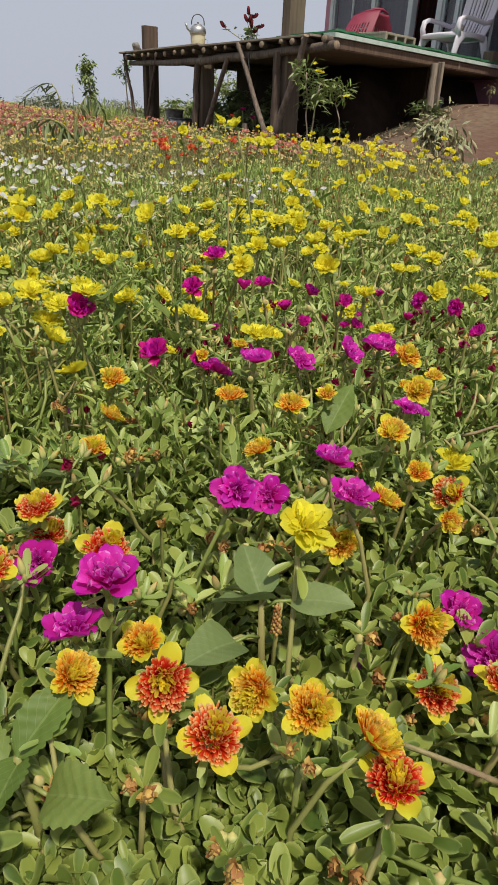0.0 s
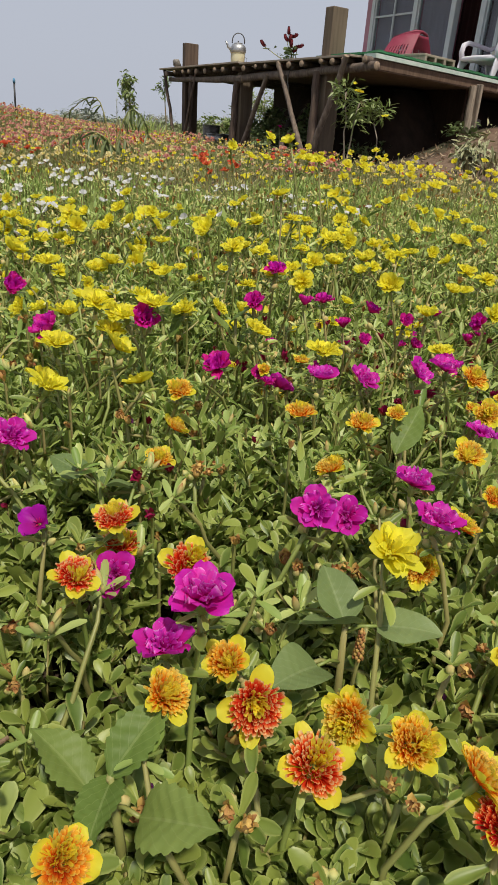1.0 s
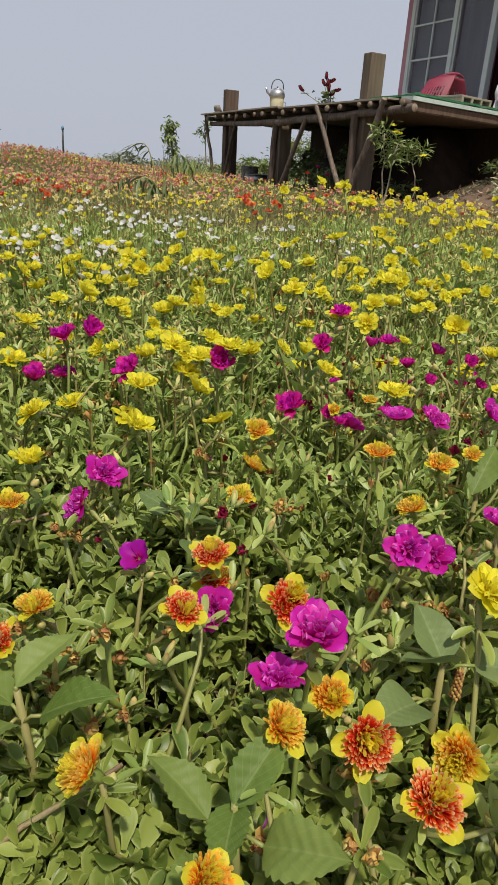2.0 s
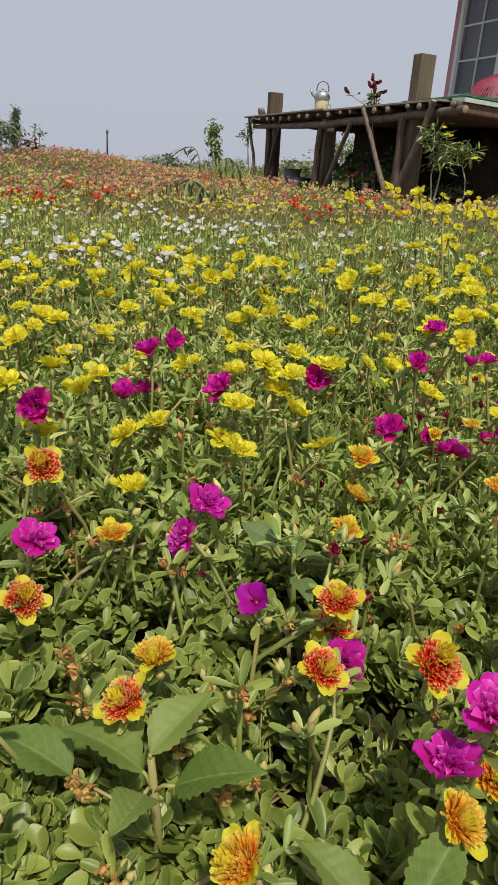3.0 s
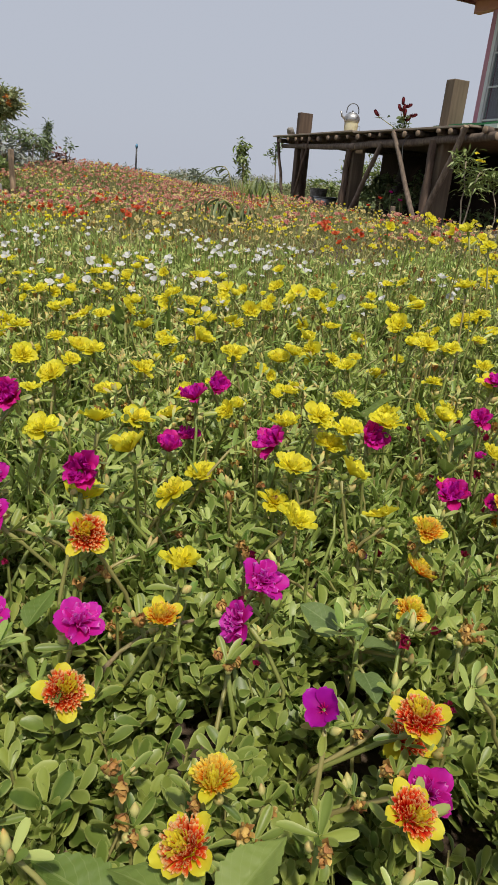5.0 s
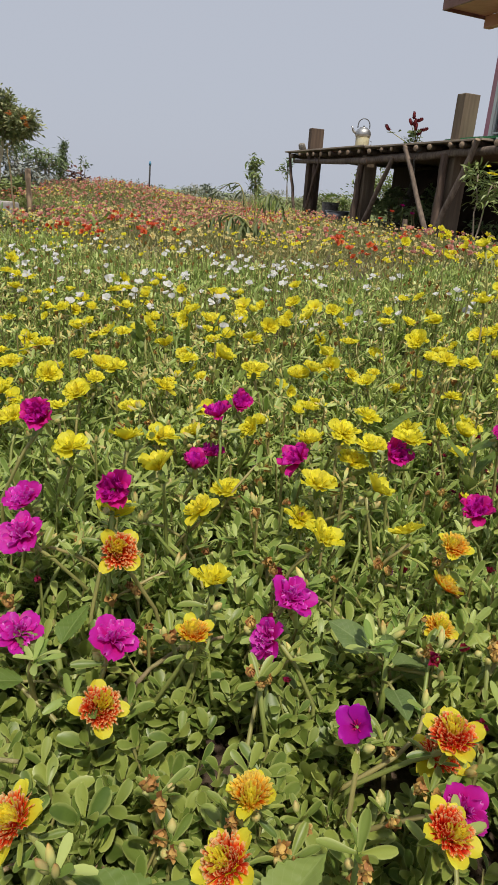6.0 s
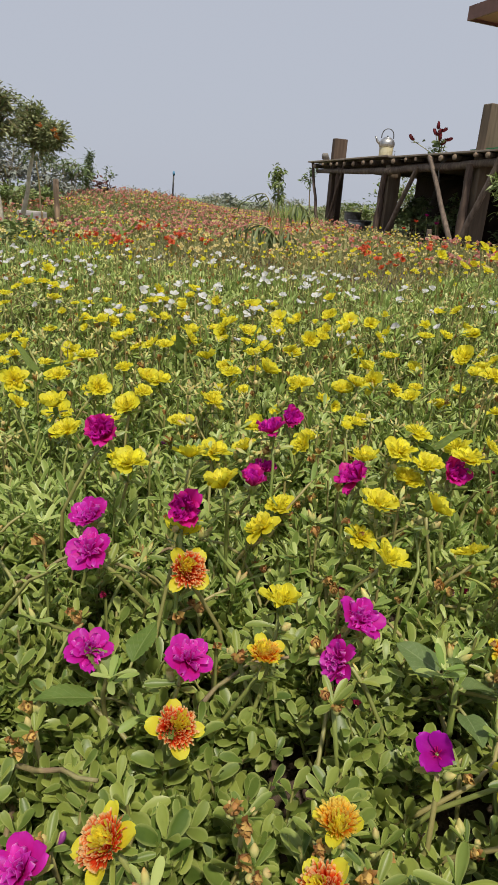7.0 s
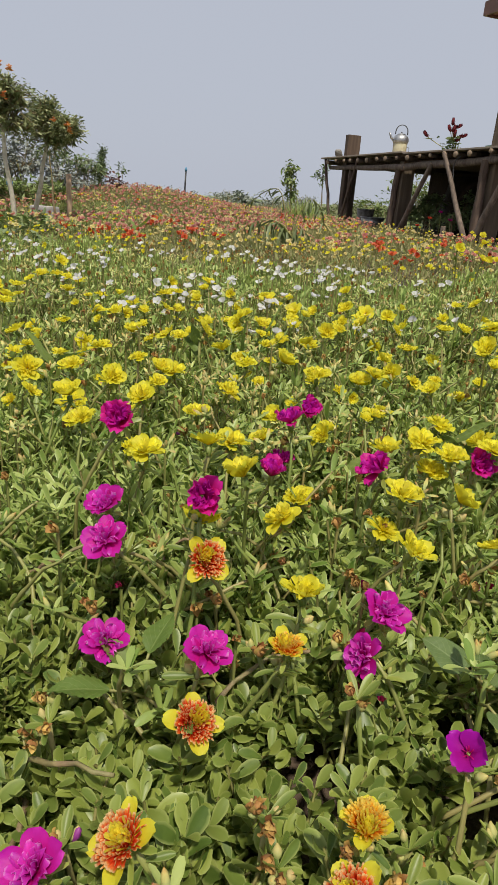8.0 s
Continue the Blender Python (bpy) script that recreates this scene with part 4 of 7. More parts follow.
def simple_bloom(n, length, width, rise, r, inner=0, stations=4, across=2):
    made = ring(n, length, width, rise, 0.15, 0.08, 0.25, r, stations=stations, across=across)
    if inner:
        made += ring(inner, length * 0.7, width * 0.7, rise + 0.5, 0.15, 0.14, 0.25, r, stations=stations, across=across)
    return join(made)


TO_SUN = np.array(Matrix.Rotation(0.5, 3, "X") @ Matrix.Identity(3))


def drift(name, label, material, places, heights, pieces, size, r, lean=0.35):
    """A drift of blooms too many to count, on thin stems."""
    n = len(places)
    top = places.copy()
    top[:, 2] += r.uniform(*heights, n)
    made = scatter(pieces, top, TO_SUN @ turns_of(r, n, lean), size * r.uniform(0.55, 1.3, n), r.integers(0, len(pieces), n))
    tagged(obj(name, made, material), label, "flowers", kind="stuff")
    rods = []
    for a, b in zip(places, top):
        rods.append(tube([a, b - [0, 0, 0.002]], 0.0016, 3, caps=False))
    tagged(obj(name + "_stems", join(rods), STEM), "thin green flower stems", "stems", kind="stuff")


r = np.random.default_rng(61)
bits = [bud_piece(r) for _ in range(4)]
wilted = [join(ring(6, 0.012, 0.006, 1.2, 0.5, 0.3, 0.4, r, stations=4, across=2)) for _ in range(4)]
single = [simple_bloom(5, 0.02, 0.019, 0.25 + 0.12 * k, r) for k in range(5)]
double = [simple_bloom(6, 0.021, 0.018, 0.15 + 0.17 * k, r, 6) for k in range(5)]
tiny = [simple_bloom(5, 0.021, 0.02, 0.25 + 0.15 * k, r, 3, 3, 1) for k in range(5)]


def clumped(scale, cut, shift=0.0):
    """Patches over the plan, for uneven drifts."""
    return lambda x, y: np.sin(scale * x + shift) * np.sin(scale * 1.2 * y - 0.5 * x + 1.0 + shift) + 0.5 * np.sin(2.3 * scale * x - 1.7 * scale * y + shift) > cut


drift("yellow_drift", "drift of yellow moss roses in bloom", YELLOW, spots((-2.4, 1.5, 1.4, 2.3), 330, r, lambda x, y: (np.abs(x + 0.3) < 0.5 + 0.55 * y) & (y < 1.72 + 0.8 * (x > 0.1)) & clumped(5, -0.35 + 0.8 * (x > 0.2))(x, y)), (0.1, 0.15), double, 0.8, r)
drift("side_yellow_drift", "yellow moss roses in the bed to the sides", YELLOW, spots((-4.5, 2.6, -1.2, 2.5), 420, r, lambda x, y: np.abs(x + 0.3) > 0.5 + 0.62 * np.maximum(y, 0)), (0.09, 0.15), double, 0.9, r)
drift("white_drift", "drift of small white single moss roses", WHITE, spots((-2.6, 0.6, 1.36, 2.45), 760, r, lambda x, y: (x < 0.35 - 0.15 * y + 0.3 * np.sin(7 * y + 3 * x)) & clumped(6.1, -0.25, 0.8)(x, y)), (0.12, 0.16), single, 0.52, r)
drift("small_yellow_drift", "drift of small yellow moss roses further off", YELLOW, spots((-4, 1.4, 2.42, 3.6), 800, r, lambda x, y: in_bed(x, y) & clumped(5, -0.05 + 0.5 * (x > 0.1), 2.0)(x, y)), (0.085, 0.13), tiny, 0.56, r)
drift("tall_yellow_drift", "taller yellow moss roses by the dirt path", YELLOW, spots((0.15, 1.35, 1.7, 4.4), 170, r, lambda x, y: in_bed(x, y) & clumped(6, 0.0, 0.3)(x, y)), (0.11, 0.22), double, 1.05, r)
red_spots = np.concatenate([np.stack([x + r.normal(0, 0.028, n_ // 2), y + r.normal(0, 0.04, n_ // 2)], -1) for x, y, n_ in (
    (-1.81, 3.34, 14), (-1.49, 2.99, 10), (-1.91, 4.31, 10), (-1.41, 3.66, 14), (-1.35, 3.34, 16), (-1.2, 3.43, 10), (-1.73, 4.24, 8), (-0.99, 5.45, 14), (-0.34, 3.51, 8),
    (-0.24, 3.0, 9), (-0.19, 3.32, 8), (-1.39, 6.6, 8), (-0.35, 3.8, 10), (-2.04, 3.38, 12), (-1.76, 3.23, 12), (-1.55, 3.12, 12), (-1.85, 4.2, 8), (-2.6, 3.6, 9), (0.35, 3.9, 8), (0.05, 4.3, 10), (-3.2, 4.0, 10))])
red_spots = np.concatenate([red_spots, land(red_spots[:, 0], red_spots[:, 1])[:, None]], 1)
drift("red_drift", "clusters of scarlet moss roses", RED, red_spots, (0.1, 0.14), tiny, 0.85, r)
drift("pink_drift", "wide drift of faded pink and red moss roses", PINK, spots((-7, 1.2, 3.5, 9.5), 7600, r, lambda x, y: in_bed(x, y) & ((x < -1.3 + 0.25 * (y - 4)) | clumped(2.9, 0.5, 0.6)(x, y))), (0.085, 0.14), tiny, 0.78, r)
drift("peach_drift", "peach and pale yellow moss roses in the far bed", PEACH, spots((-7, 1.2, 3.0, 9.5), 4600, r, in_bed), (0.085, 0.14), tiny, 0.62, r)
drift("far_yellow_drift", "yellow moss roses along the ridge", YELLOW, spots((-7, 1.2, 3.4, 9.5), 2200, r, lambda x, y: in_bed(x, y) & clumped(2.2, -0.3)(x, y)), (0.08, 0.14), tiny, 0.58, r)
drift("far_red_drift", "red moss roses in the far bed", RED, spots((-7, 1.2, 3.4, 9.5), 1700, r, lambda x, y: in_bed(x, y) & clumped(3.0, 0.1, 1.0)(x, y)), (0.08, 0.13), tiny, 0.62, r)
drift("bud_drift", "peach and pinkish buds among the yellow moss roses", BUD, spots((-1.8, 1.2, 0.6, 2.4), 1000, r, lambda x, y: np.abs(x + 0.3) < 0.4 + 0.55 * y), (0.105, 0.155), bits, 0.85, r)
drift("spent_drift", "withered reddish blooms among the moss roses", WITHER, spots((-1.8, 1.2, 0.4, 3.0), 1100, r, lambda x, y: np.abs(x + 0.3) < 0.4 + 0.55 * y), (0.1, 0.145), wilted, 0.8, r)

faded = np.concatenate([spots((-0.08, 0.42, 0.62, 1.0), 90, r), spots((-0.45, 0.3, 0.4, 0.62), 14, r)])
drift("wilted_crimson_drift", "closed dark crimson blooms among the magenta moss roses", DARKRED, faded, (0.09, 0.125), wilted, 0.8, r)

# ---- deck of poles ----
DC, DU, DV, DZ = Vector((0.806, 5.892, 0)), Vector((-0.558, 0.83, 0)), Vector((0.696, 0.718, 0)), 1.02


def on_deck(a, b, z=DZ):
    """a metres along the front edge, b metres along the right edge."""
    p = DC + DU * a + DV * b
    return Vector((p.x, p.y, z))


def log(name, p0, p1, r0, r1, parent=None, wobble=0.012, label="", material=BARK, sides=10, group="", category="", seed=0):
    """A round pole with a slight bend, its sawn ends as parts."""
    r = np.random.default_rng(seed + 900)
    p0, p1 = np.array(p0), np.array(p1)
    t = np.linspace(0, 1, 7)[:, None]
    pts = p0 * (1 - t) + p1 * t
    pts[1:-1] += r.normal(0, wobble, (5, 3))
    body = new(name, mesh_of(name, *tube(pts, np.linspace(r0, r1, 7) * r.uniform(0.93, 1.07, 7), sides, caps=False), material=material))
    body.parent = parent
    tagged(body, label, category, group)
    for p, q, rad in ((pts[0], pts[1], r0), (pts[-1], pts[-2], r1)):
        d = (p - q) / np.linalg.norm(p - q)
        obj("sawn_end", tube([p - d * 0.004, p, p + d * 0.003], [rad * 0.98, rad * 0.99, rad * 0.93], sides), ENDGRAIN, body)
    return body


deck = thing("deck", "raised deck of rough poles and planks on posts", "deck", (0, 0, 0), kind="structure")
log("front_beam", on_deck(-0.08, -0.03, 0.93), on_deck(2.0, -0.02, 0.872), 0.033, 0.037, deck, 0.004, material=WORNPOLE, seed=1)
log("front_beam", on_deck(1.9, -0.035, 0.872), on_deck(3.65, -0.01, 0.9), 0.035, 0.025, deck, 0.005, material=WORNPOLE, seed=2)
log("back_beam", on_deck(0.0, 2.2, 0.95), on_deck(3.7, 2.2, 0.93), 0.045, 0.045, deck, seed=3)
jr = np.random.default_rng(12)
for k in range(19):
    a = 0.02 + k * 0.2 + jr.normal(0, 0.03)
    rad = jr.uniform(0.018, 0.028)
    low = 0.03 * min(1.0, a / 2.0)
    log("joist", on_deck(a, -0.105 + jr.normal(0, 0.012), DZ - 0.02 - rad - low * 0.5), on_deck(a + jr.normal(0, 0.03), 2.4, DZ - 0.022 - rad), rad, rad * 0.92, deck, 0.004, material=WORNPOLE, seed=20 + k)
# thin planks laid over the joists, uneven at the front
for k in range(12):
    b = 0.0 + k * 0.2
    for a0, a1 in ((0.16, 1.9), (1.905, 3.78)):
        q0, q1 = on_deck(a0 + jr.normal(0, 0.02), b, DZ), on_deck(a1, b, DZ)
        mid = (q0 + q1) / 2
        ang = math.atan2(DU.y, DU.x)
        part("plank", box((q1 - q0).length, 0.196, 0.016, bevel=0.002), PLANK, deck, m=pose(mid.x, mid.y, DZ - 0.010 + jr.normal(0, 0.003), jr.normal(0, 0.6), jr.normal(0, 0.4), math.degrees(ang)))


def slab(corners, z0, z1):
    bm = bmesh.new()
    lo = [bm.verts.new((c.x, c.y, z0)) for c in corners]
    hi = [bm.verts.new((c.x, c.y, z1)) for c in corners]
    bm.faces.new(lo[::-1])
    bm.faces.new(hi)
    n = len(corners)
    for k in range(n):
        bm.faces.new((lo[k], lo[(k + 1) % n], hi[(k + 1) % n], hi[k]))
    bmesh.ops.recalc_face_normals(bm, faces=bm.faces)
    return bm


# board underside along the right edge, sheet edge and green mat on it
part("under_board", slab([on_deck(0.0, 0.03), on_deck(0.0, 4.6), on_deck(1.9, 4.6), on_deck(1.9, 0.06)], DZ - 0.11, DZ - 0.075), EDGEWOOD, deck, "brown board under the deck")
part("edge_board", slab([on_deck(-0.005, 0.06), on_deck(-0.005, 4.6), on_deck(0.03, 4.6), on_deck(0.03, 0.06)], DZ - 0.10, DZ - 0.035), EDGEWOOD, deck)
part("edge_sheet", slab([on_deck(-0.025, 0.0), on_deck(-0.025, 4.65), on_deck(0.12, 4.65), on_deck(0.12, 0.0)], DZ - 0.028, DZ + 0.004), STRIP, deck, "pale green sheet along the deck edge")
part("deck_floor", slab([on_deck(0.125, 2.35), on_deck(0.125, 4.65), on_deck(3.7, 4.65), on_deck(3.7, 2.35)], DZ - 0.03, DZ), PLANK, deck)
turf = bmesh.new()
tr = np.random.default_rng(5)
rowsn, colsn = 60, 7
tv = [[turf.verts.new(on_deck(-0.008 + 0.13 * c * (1 + 0.2 * (c > 8)) + (tr.normal(0, 0.003) if c == 0 else 0), 0.02 + r_ * 0.075, DZ + 0.02 + tr.normal(0, 0.0025) + (0.012 if c == 0 else 0))) for c in range(colsn)] for r_ in range(rowsn)]
for r_ in range(rowsn - 1):
    for c in range(colsn - 1):
        turf.faces.new((tv[r_][c], tv[r_ + 1][c], tv[r_ + 1][c + 1], tv[r_][c + 1]))
ex = bmesh.ops.extrude_face_region(turf, geom=turf.faces[:])
bmesh.ops.translate(turf, vec=(0, 0, -0.016), verts=[g for g in ex["geom"] if isinstance(g, bmesh.types.BMVert)])
bmesh.ops.recalc_face_normals(turf, faces=turf.faces)
mat_ob = part("turf_mat", turf, CARPET, None)
tagged(mat_ob, "green artificial turf mat laid over the deck edge", "mat")


def soil_at(p):
    return float(land(p.x, p.y))


def square_post(a, b, w, d, top, name="post"):
    p = on_deck(a, b)
    g = soil_at(p) - 0.1
    ang = math.degrees(math.atan2(DU.y, DU.x))
    return part(name, box(w, d, top - g, bevel=0.008), DARKPOST if name == "end_post" else POST, deck, m=pose(p.x, p.y, (top + g) / 2, 0, 0, ang))


square_post(0.61, 0.085, 0.11, 0.165, 1.39, "corner_post")
square_post(2.02, 0.08, 0.09, 0.15, 0.94, "middle_post")
square_post(3.29, 0.09, 0.08, 0.175, 1.27, "end_post")
square_post(3.2, 2.2, 0.14, 0.14, 0.93, "back_post")
square_post(1.7, 2.2, 0.16, 0.14, 0.93, "back_post")


def prop(a0, z0, a1, rad, b0=-0.06, b1=-0.04, seed=0, name="brace", material=BARK):
    """A pole from (a0, z0) at the top down to the soil at a1."""
    foot = on_deck(a1, b1)
    foot.z = soil_at(foot) - 0.05
    return log(name, foot, on_deck(a0, b0, z0), rad * 0.95, rad * 0.82, deck, 0.005, material=material, seed=seed)


prop(3.72, 1.0, 3.44, 0.022, seed=50)
prop(3.10, 0.93, 3.16, 0.035, 0.0, 0.0, seed=52, name="pole_post")
prop(2.90, 1.0, 3.27, 0.018, seed=53)
prop(2.30, 0.92, 2.07, 0.022, 0.3, 0.1, seed=54)
prop(2.045, 0.88, 2.09, 0.042, -0.02, -0.03, seed=55, name="pole_post")
prop(1.43, 0.90, 1.93, 0.028, seed=56, material=WORNPOLE)
prop(1.22, 0.985, 0.62, 0.027, -0.1, -0.12, seed=57, material=WORNPOLE)
prop(0.665, 0.91, 0.665, 0.042, -0.045, -0.05, seed=58, name="pole_post")
prop(0.22, 1.0, 0.64, 0.031, -0.12, -0.1, seed=59, material=WORNPOLE)
# the split pole and the board under the right edge
p = on_deck(-0.04, 1.7)
log("pole_post", (p.x - 0.01, p.y - 0.02, soil_at(p) - 0.1), (p.x - 0.03, p.y - 0.02, 0.93), 0.038, 0.035, deck, 0.004, material=SPLIT, seed=60)
part("side_board", box(0.03, 0.07, 0.66, bevel=0.006), SPLIT, deck, m=pose(p.x + 0.045, p.y + 0.01, 0.62, 0, -1, 35))

# earth bank under the deck, coloured near black for shade, with a dark backing behind
bank = bmesh.new()
bn = 34
bv = [[None] * bn for _ in range(bn)]
ease = lambda t: max(0.0, min(1.0, t)) ** 2 * (3 - 2 * max(0.0, min(1.0, t)))
for i in range(bn):
    for j in range(bn):
        a_in, b_in = 4.3 * i / (bn - 1), 4.4 * j / (bn - 1)
        q = on_deck(0.1 + a_in, 0.85 + b_in)
        rise = ease(b_in / 0.4) * ease((a_in - 0.2) / 0.4) * 0.75 * ease((q.x + 0.03 - 0.02 * q.y) / 0.2) + 0.03 * noise.noise((q.x * 4, q.y * 4, 0))
        bv[i][j] = bank.verts.new((q.x, q.y, min(0.88, float(land(q.x, q.y)) - 0.03 + rise)))
for i in range(bn - 1):
    for j in range(bn - 1):
        bank.faces.new((bv[i][j], bv[i + 1][j], bv[i + 1][j + 1], bv[i][j + 1]))
tagged(part("earth_bank", bank, EARTH, None, smooth=True), "earth bank rising under the house, shade put into its near-black colour", "earth bank", kind="structure")
# added backing panel that shuts out light and reads as deep shade
part("dark_backing", slab([on_deck(0.1, 1.75), on_deck(3.5, 1.75), on_deck(3.5, 1.79), on_deck(0.1, 1.79)], 0.1, 0.96), UNDER, deck, "near-black backing added to keep the space under the deck dark")
log("stump", on_deck(0.82, -0.3, 0.1), on_deck(0.83, -0.3, 0.335), 0.026, 0.024, None, 0.002, "short sawn stump at the foot of the deck", WORNPOLE, category="stump", seed=61)
obj("hanging_wire", tube([on_deck(0.98, -0.08, 0.95), on_deck(1.03, -0.09, 0.925), on_deck(1.06, -0.09, 0.86), on_deck(1.05, -0.08, 0.79), on_deck(1.035, -0.08, 0.755)], 0.004, 5), DARKMETAL, deck, "thin dark wire hanging from the beam")

# ---- house ----
HO = Vector((1.385, 11.25, 0))           # its corner on the deck
WU = Vector((0.558, -0.83, 0))            # along its front
WN = Vector((-0.83, -0.558, 0))           # out of its front
house = thing("house", "pink house front with white framed doors and windows", "house", (0, 0, 0), kind="")
HT = 3.0


def wall_box(name, r0, r1, z0, z1, out, depth, material, parent, bevel=0.004, label=""):
    """A box on the front: from r0 to r1 along it, its face out metres proud of the wall line."""
    mid = HO + WU * ((r0 + r1) / 2) + WN * (out - depth / 2)
    return part(name, box(r1 - r0, depth, z1 - z0, bevel=bevel), material, parent, label, m=pose(mid.x, mid.y, (z0 + z1) / 2, 0, 0, math.degrees(math.atan2(WU.y, WU.x))))


wall_box("corner_wall", 0.0, 0.12, DZ - 0.3, HT, 0.0, 3.4, PINKWALL, house, label="pink painted corner of the house")
wall_box("lower_wall", 0.12, 6.0, 0.5, DZ + 0.02, 0.0, 0.16, PINKWALL, house)
wall_box("upper_wall", 0.12, 6.0, 2.95, 3.3, 0.0, 0.16, PINKWALL, house)
wall_box("end_wall", 3.6, 6.0, DZ + 0.02, 2.95, 0.0, 0.16, PINKWALL, house)
wall_box("back_wall", 0.0, 6.0, 0.5, 3.3, -3.3, 0.16, PINKWALL, house)
wall_box("room_floor", 0.12, 6.0, DZ - 0.1, DZ + 0.01, -0.17, 3.1, CONCRETE, house)
wall_box("room_ceiling", 0.12, 6.0, 3.0, 3.08, -0.17, 3.1, SOFFIT, house)
for a, b in ((0.125, 0.19), (0.98, 1.05), (1.66, 1.74), (2.15, 2.23), (2.44, 2.5), (3.5, 3.6)):
    wall_box("frame_post", a, b, DZ + 0.02, 2.95, 0.03, 0.1, WHITEFRAME, house)
wall_box("frame_head", 0.125, 3.6, 2.9, 2.95, 0.034, 0.1, WHITEFRAME, house)


def glazing(r0, r1, z0, z1, out, rows, cols, curtain):
    """A glazed leaf: panes between bars, a curtain behind."""
    leaf = wall_box("window_curtain", r0 + 0.01, r1 - 0.01, z0, z1, out - 0.07, 0.012, curtain, house)
    for k in range(cols + 1):
        c = r0 + (r1 - r0) * k / cols
        wall_box("glazing_bar", c - 0.012, c + 0.012, z0, z1, out + 0.012, 0.03, WHITEFRAME, house)
    for k in range(rows + 1):
        c = z0 + (z1 - z0) * k / rows
        wall_box("glazing_bar", r0, r1, c - 0.012, c + 0.012, out + 0.009, 0.026, WHITEFRAME, house)
    for i in range(cols):
        for k in range(rows):
            p_ = wall_box("pane", r0 + (r1 - r0) * i / cols, r0 + (r1 - r0) * (i + 1) / cols, z0 + (z1 - z0) * k / rows, z0 + (z1 - z0) * (k + 1) / rows, out - 0.008, 0.006, glass, house, bevel=0)
            p_.visible_shadow = False


glazing(0.2, 0.97, 1.12, 2.88, 0.0, 4, 2, SHEER)
glazing(1.06, 1.65, 1.06, 2.9, -0.01, 1, 1, SHEER)
glazing(2.24, 2.43, 1.06, 2.9, -0.01, 1, 1, SHEER)
glazing(2.51, 3.49, 1.06, 2.9, -0.01, 1, 2, SHEER)
cur = bmesh.new()
cv = [[cur.verts.new((x_ * 0.02, 0.02 * math.sin(x_ * 1.3), z_)) for x_ in range(27)] for z_ in (0, 1.85)]
for k in range(26):
    cur.faces.new((cv[0][k], cv[0][k + 1], cv[1][k + 1], cv[1][k]))
bmesh.ops.solidify(cur, geom=cur.faces[:], thickness=0.004)
q = HO + WU * 1.72 + WN * (-0.12)
part("door_curtain", cur, CURTAIN, house, "maroon curtain in the open doorway", pose(q.x, q.y, 1.05, 0, 0, math.degrees(math.atan2(WU.y, WU.x))), True)


# porch roof: soffit, fascia boards and tiles, over the front
roof = part("porch_roof", slab([Vector((HO + WU * r_ + WN * o_).to_tuple()) for r_, o_ in ((-0.36, 0.05), (7, 0.05), (7, 0.8), (-0.36, 0.8))], 3.16, 3.2), SOFFIT, house, "brown boarded soffit of the porch roof")
ang_w = math.degrees(math.atan2(WU.y, WU.x))
wall_box("end_fascia", -0.39, -0.36, 3.12, 3.3, 0.83, 0.93, FASCIA, house)
wall_box("front_fascia", -0.39, 7.0, 3.12, 3.3, 0.83, 0.03, FASCIA, house)
wall_box("wall_plate", -0.35, 7.0, 3.0, 3.155, 0.06, 0.12, SOFFIT, house)
tile_v = []
for k in range(60):
    q = HO + WU * (-0.36 + k * 0.125) + WN * 0.4
    t_ = np.linspace(0, np.pi, 6)
    prof = np.stack([np.cos(t_) * 0.062, np.zeros(6), np.sin(t_) * 0.03], -1)
    tile_v.append(turned((np.concatenate([prof + [0, -0.48, 0.12], prof + [0, 1.7, 0.5]]), np.array([[j, j + 1, 7 + j, 6 + j] for j in range(5)]), np.zeros((12, 2))), pose(q.x, q.y, 3.32, 0, 0, ang_w)))
obj("roof_tiles", join(tile_v), TILE, house)

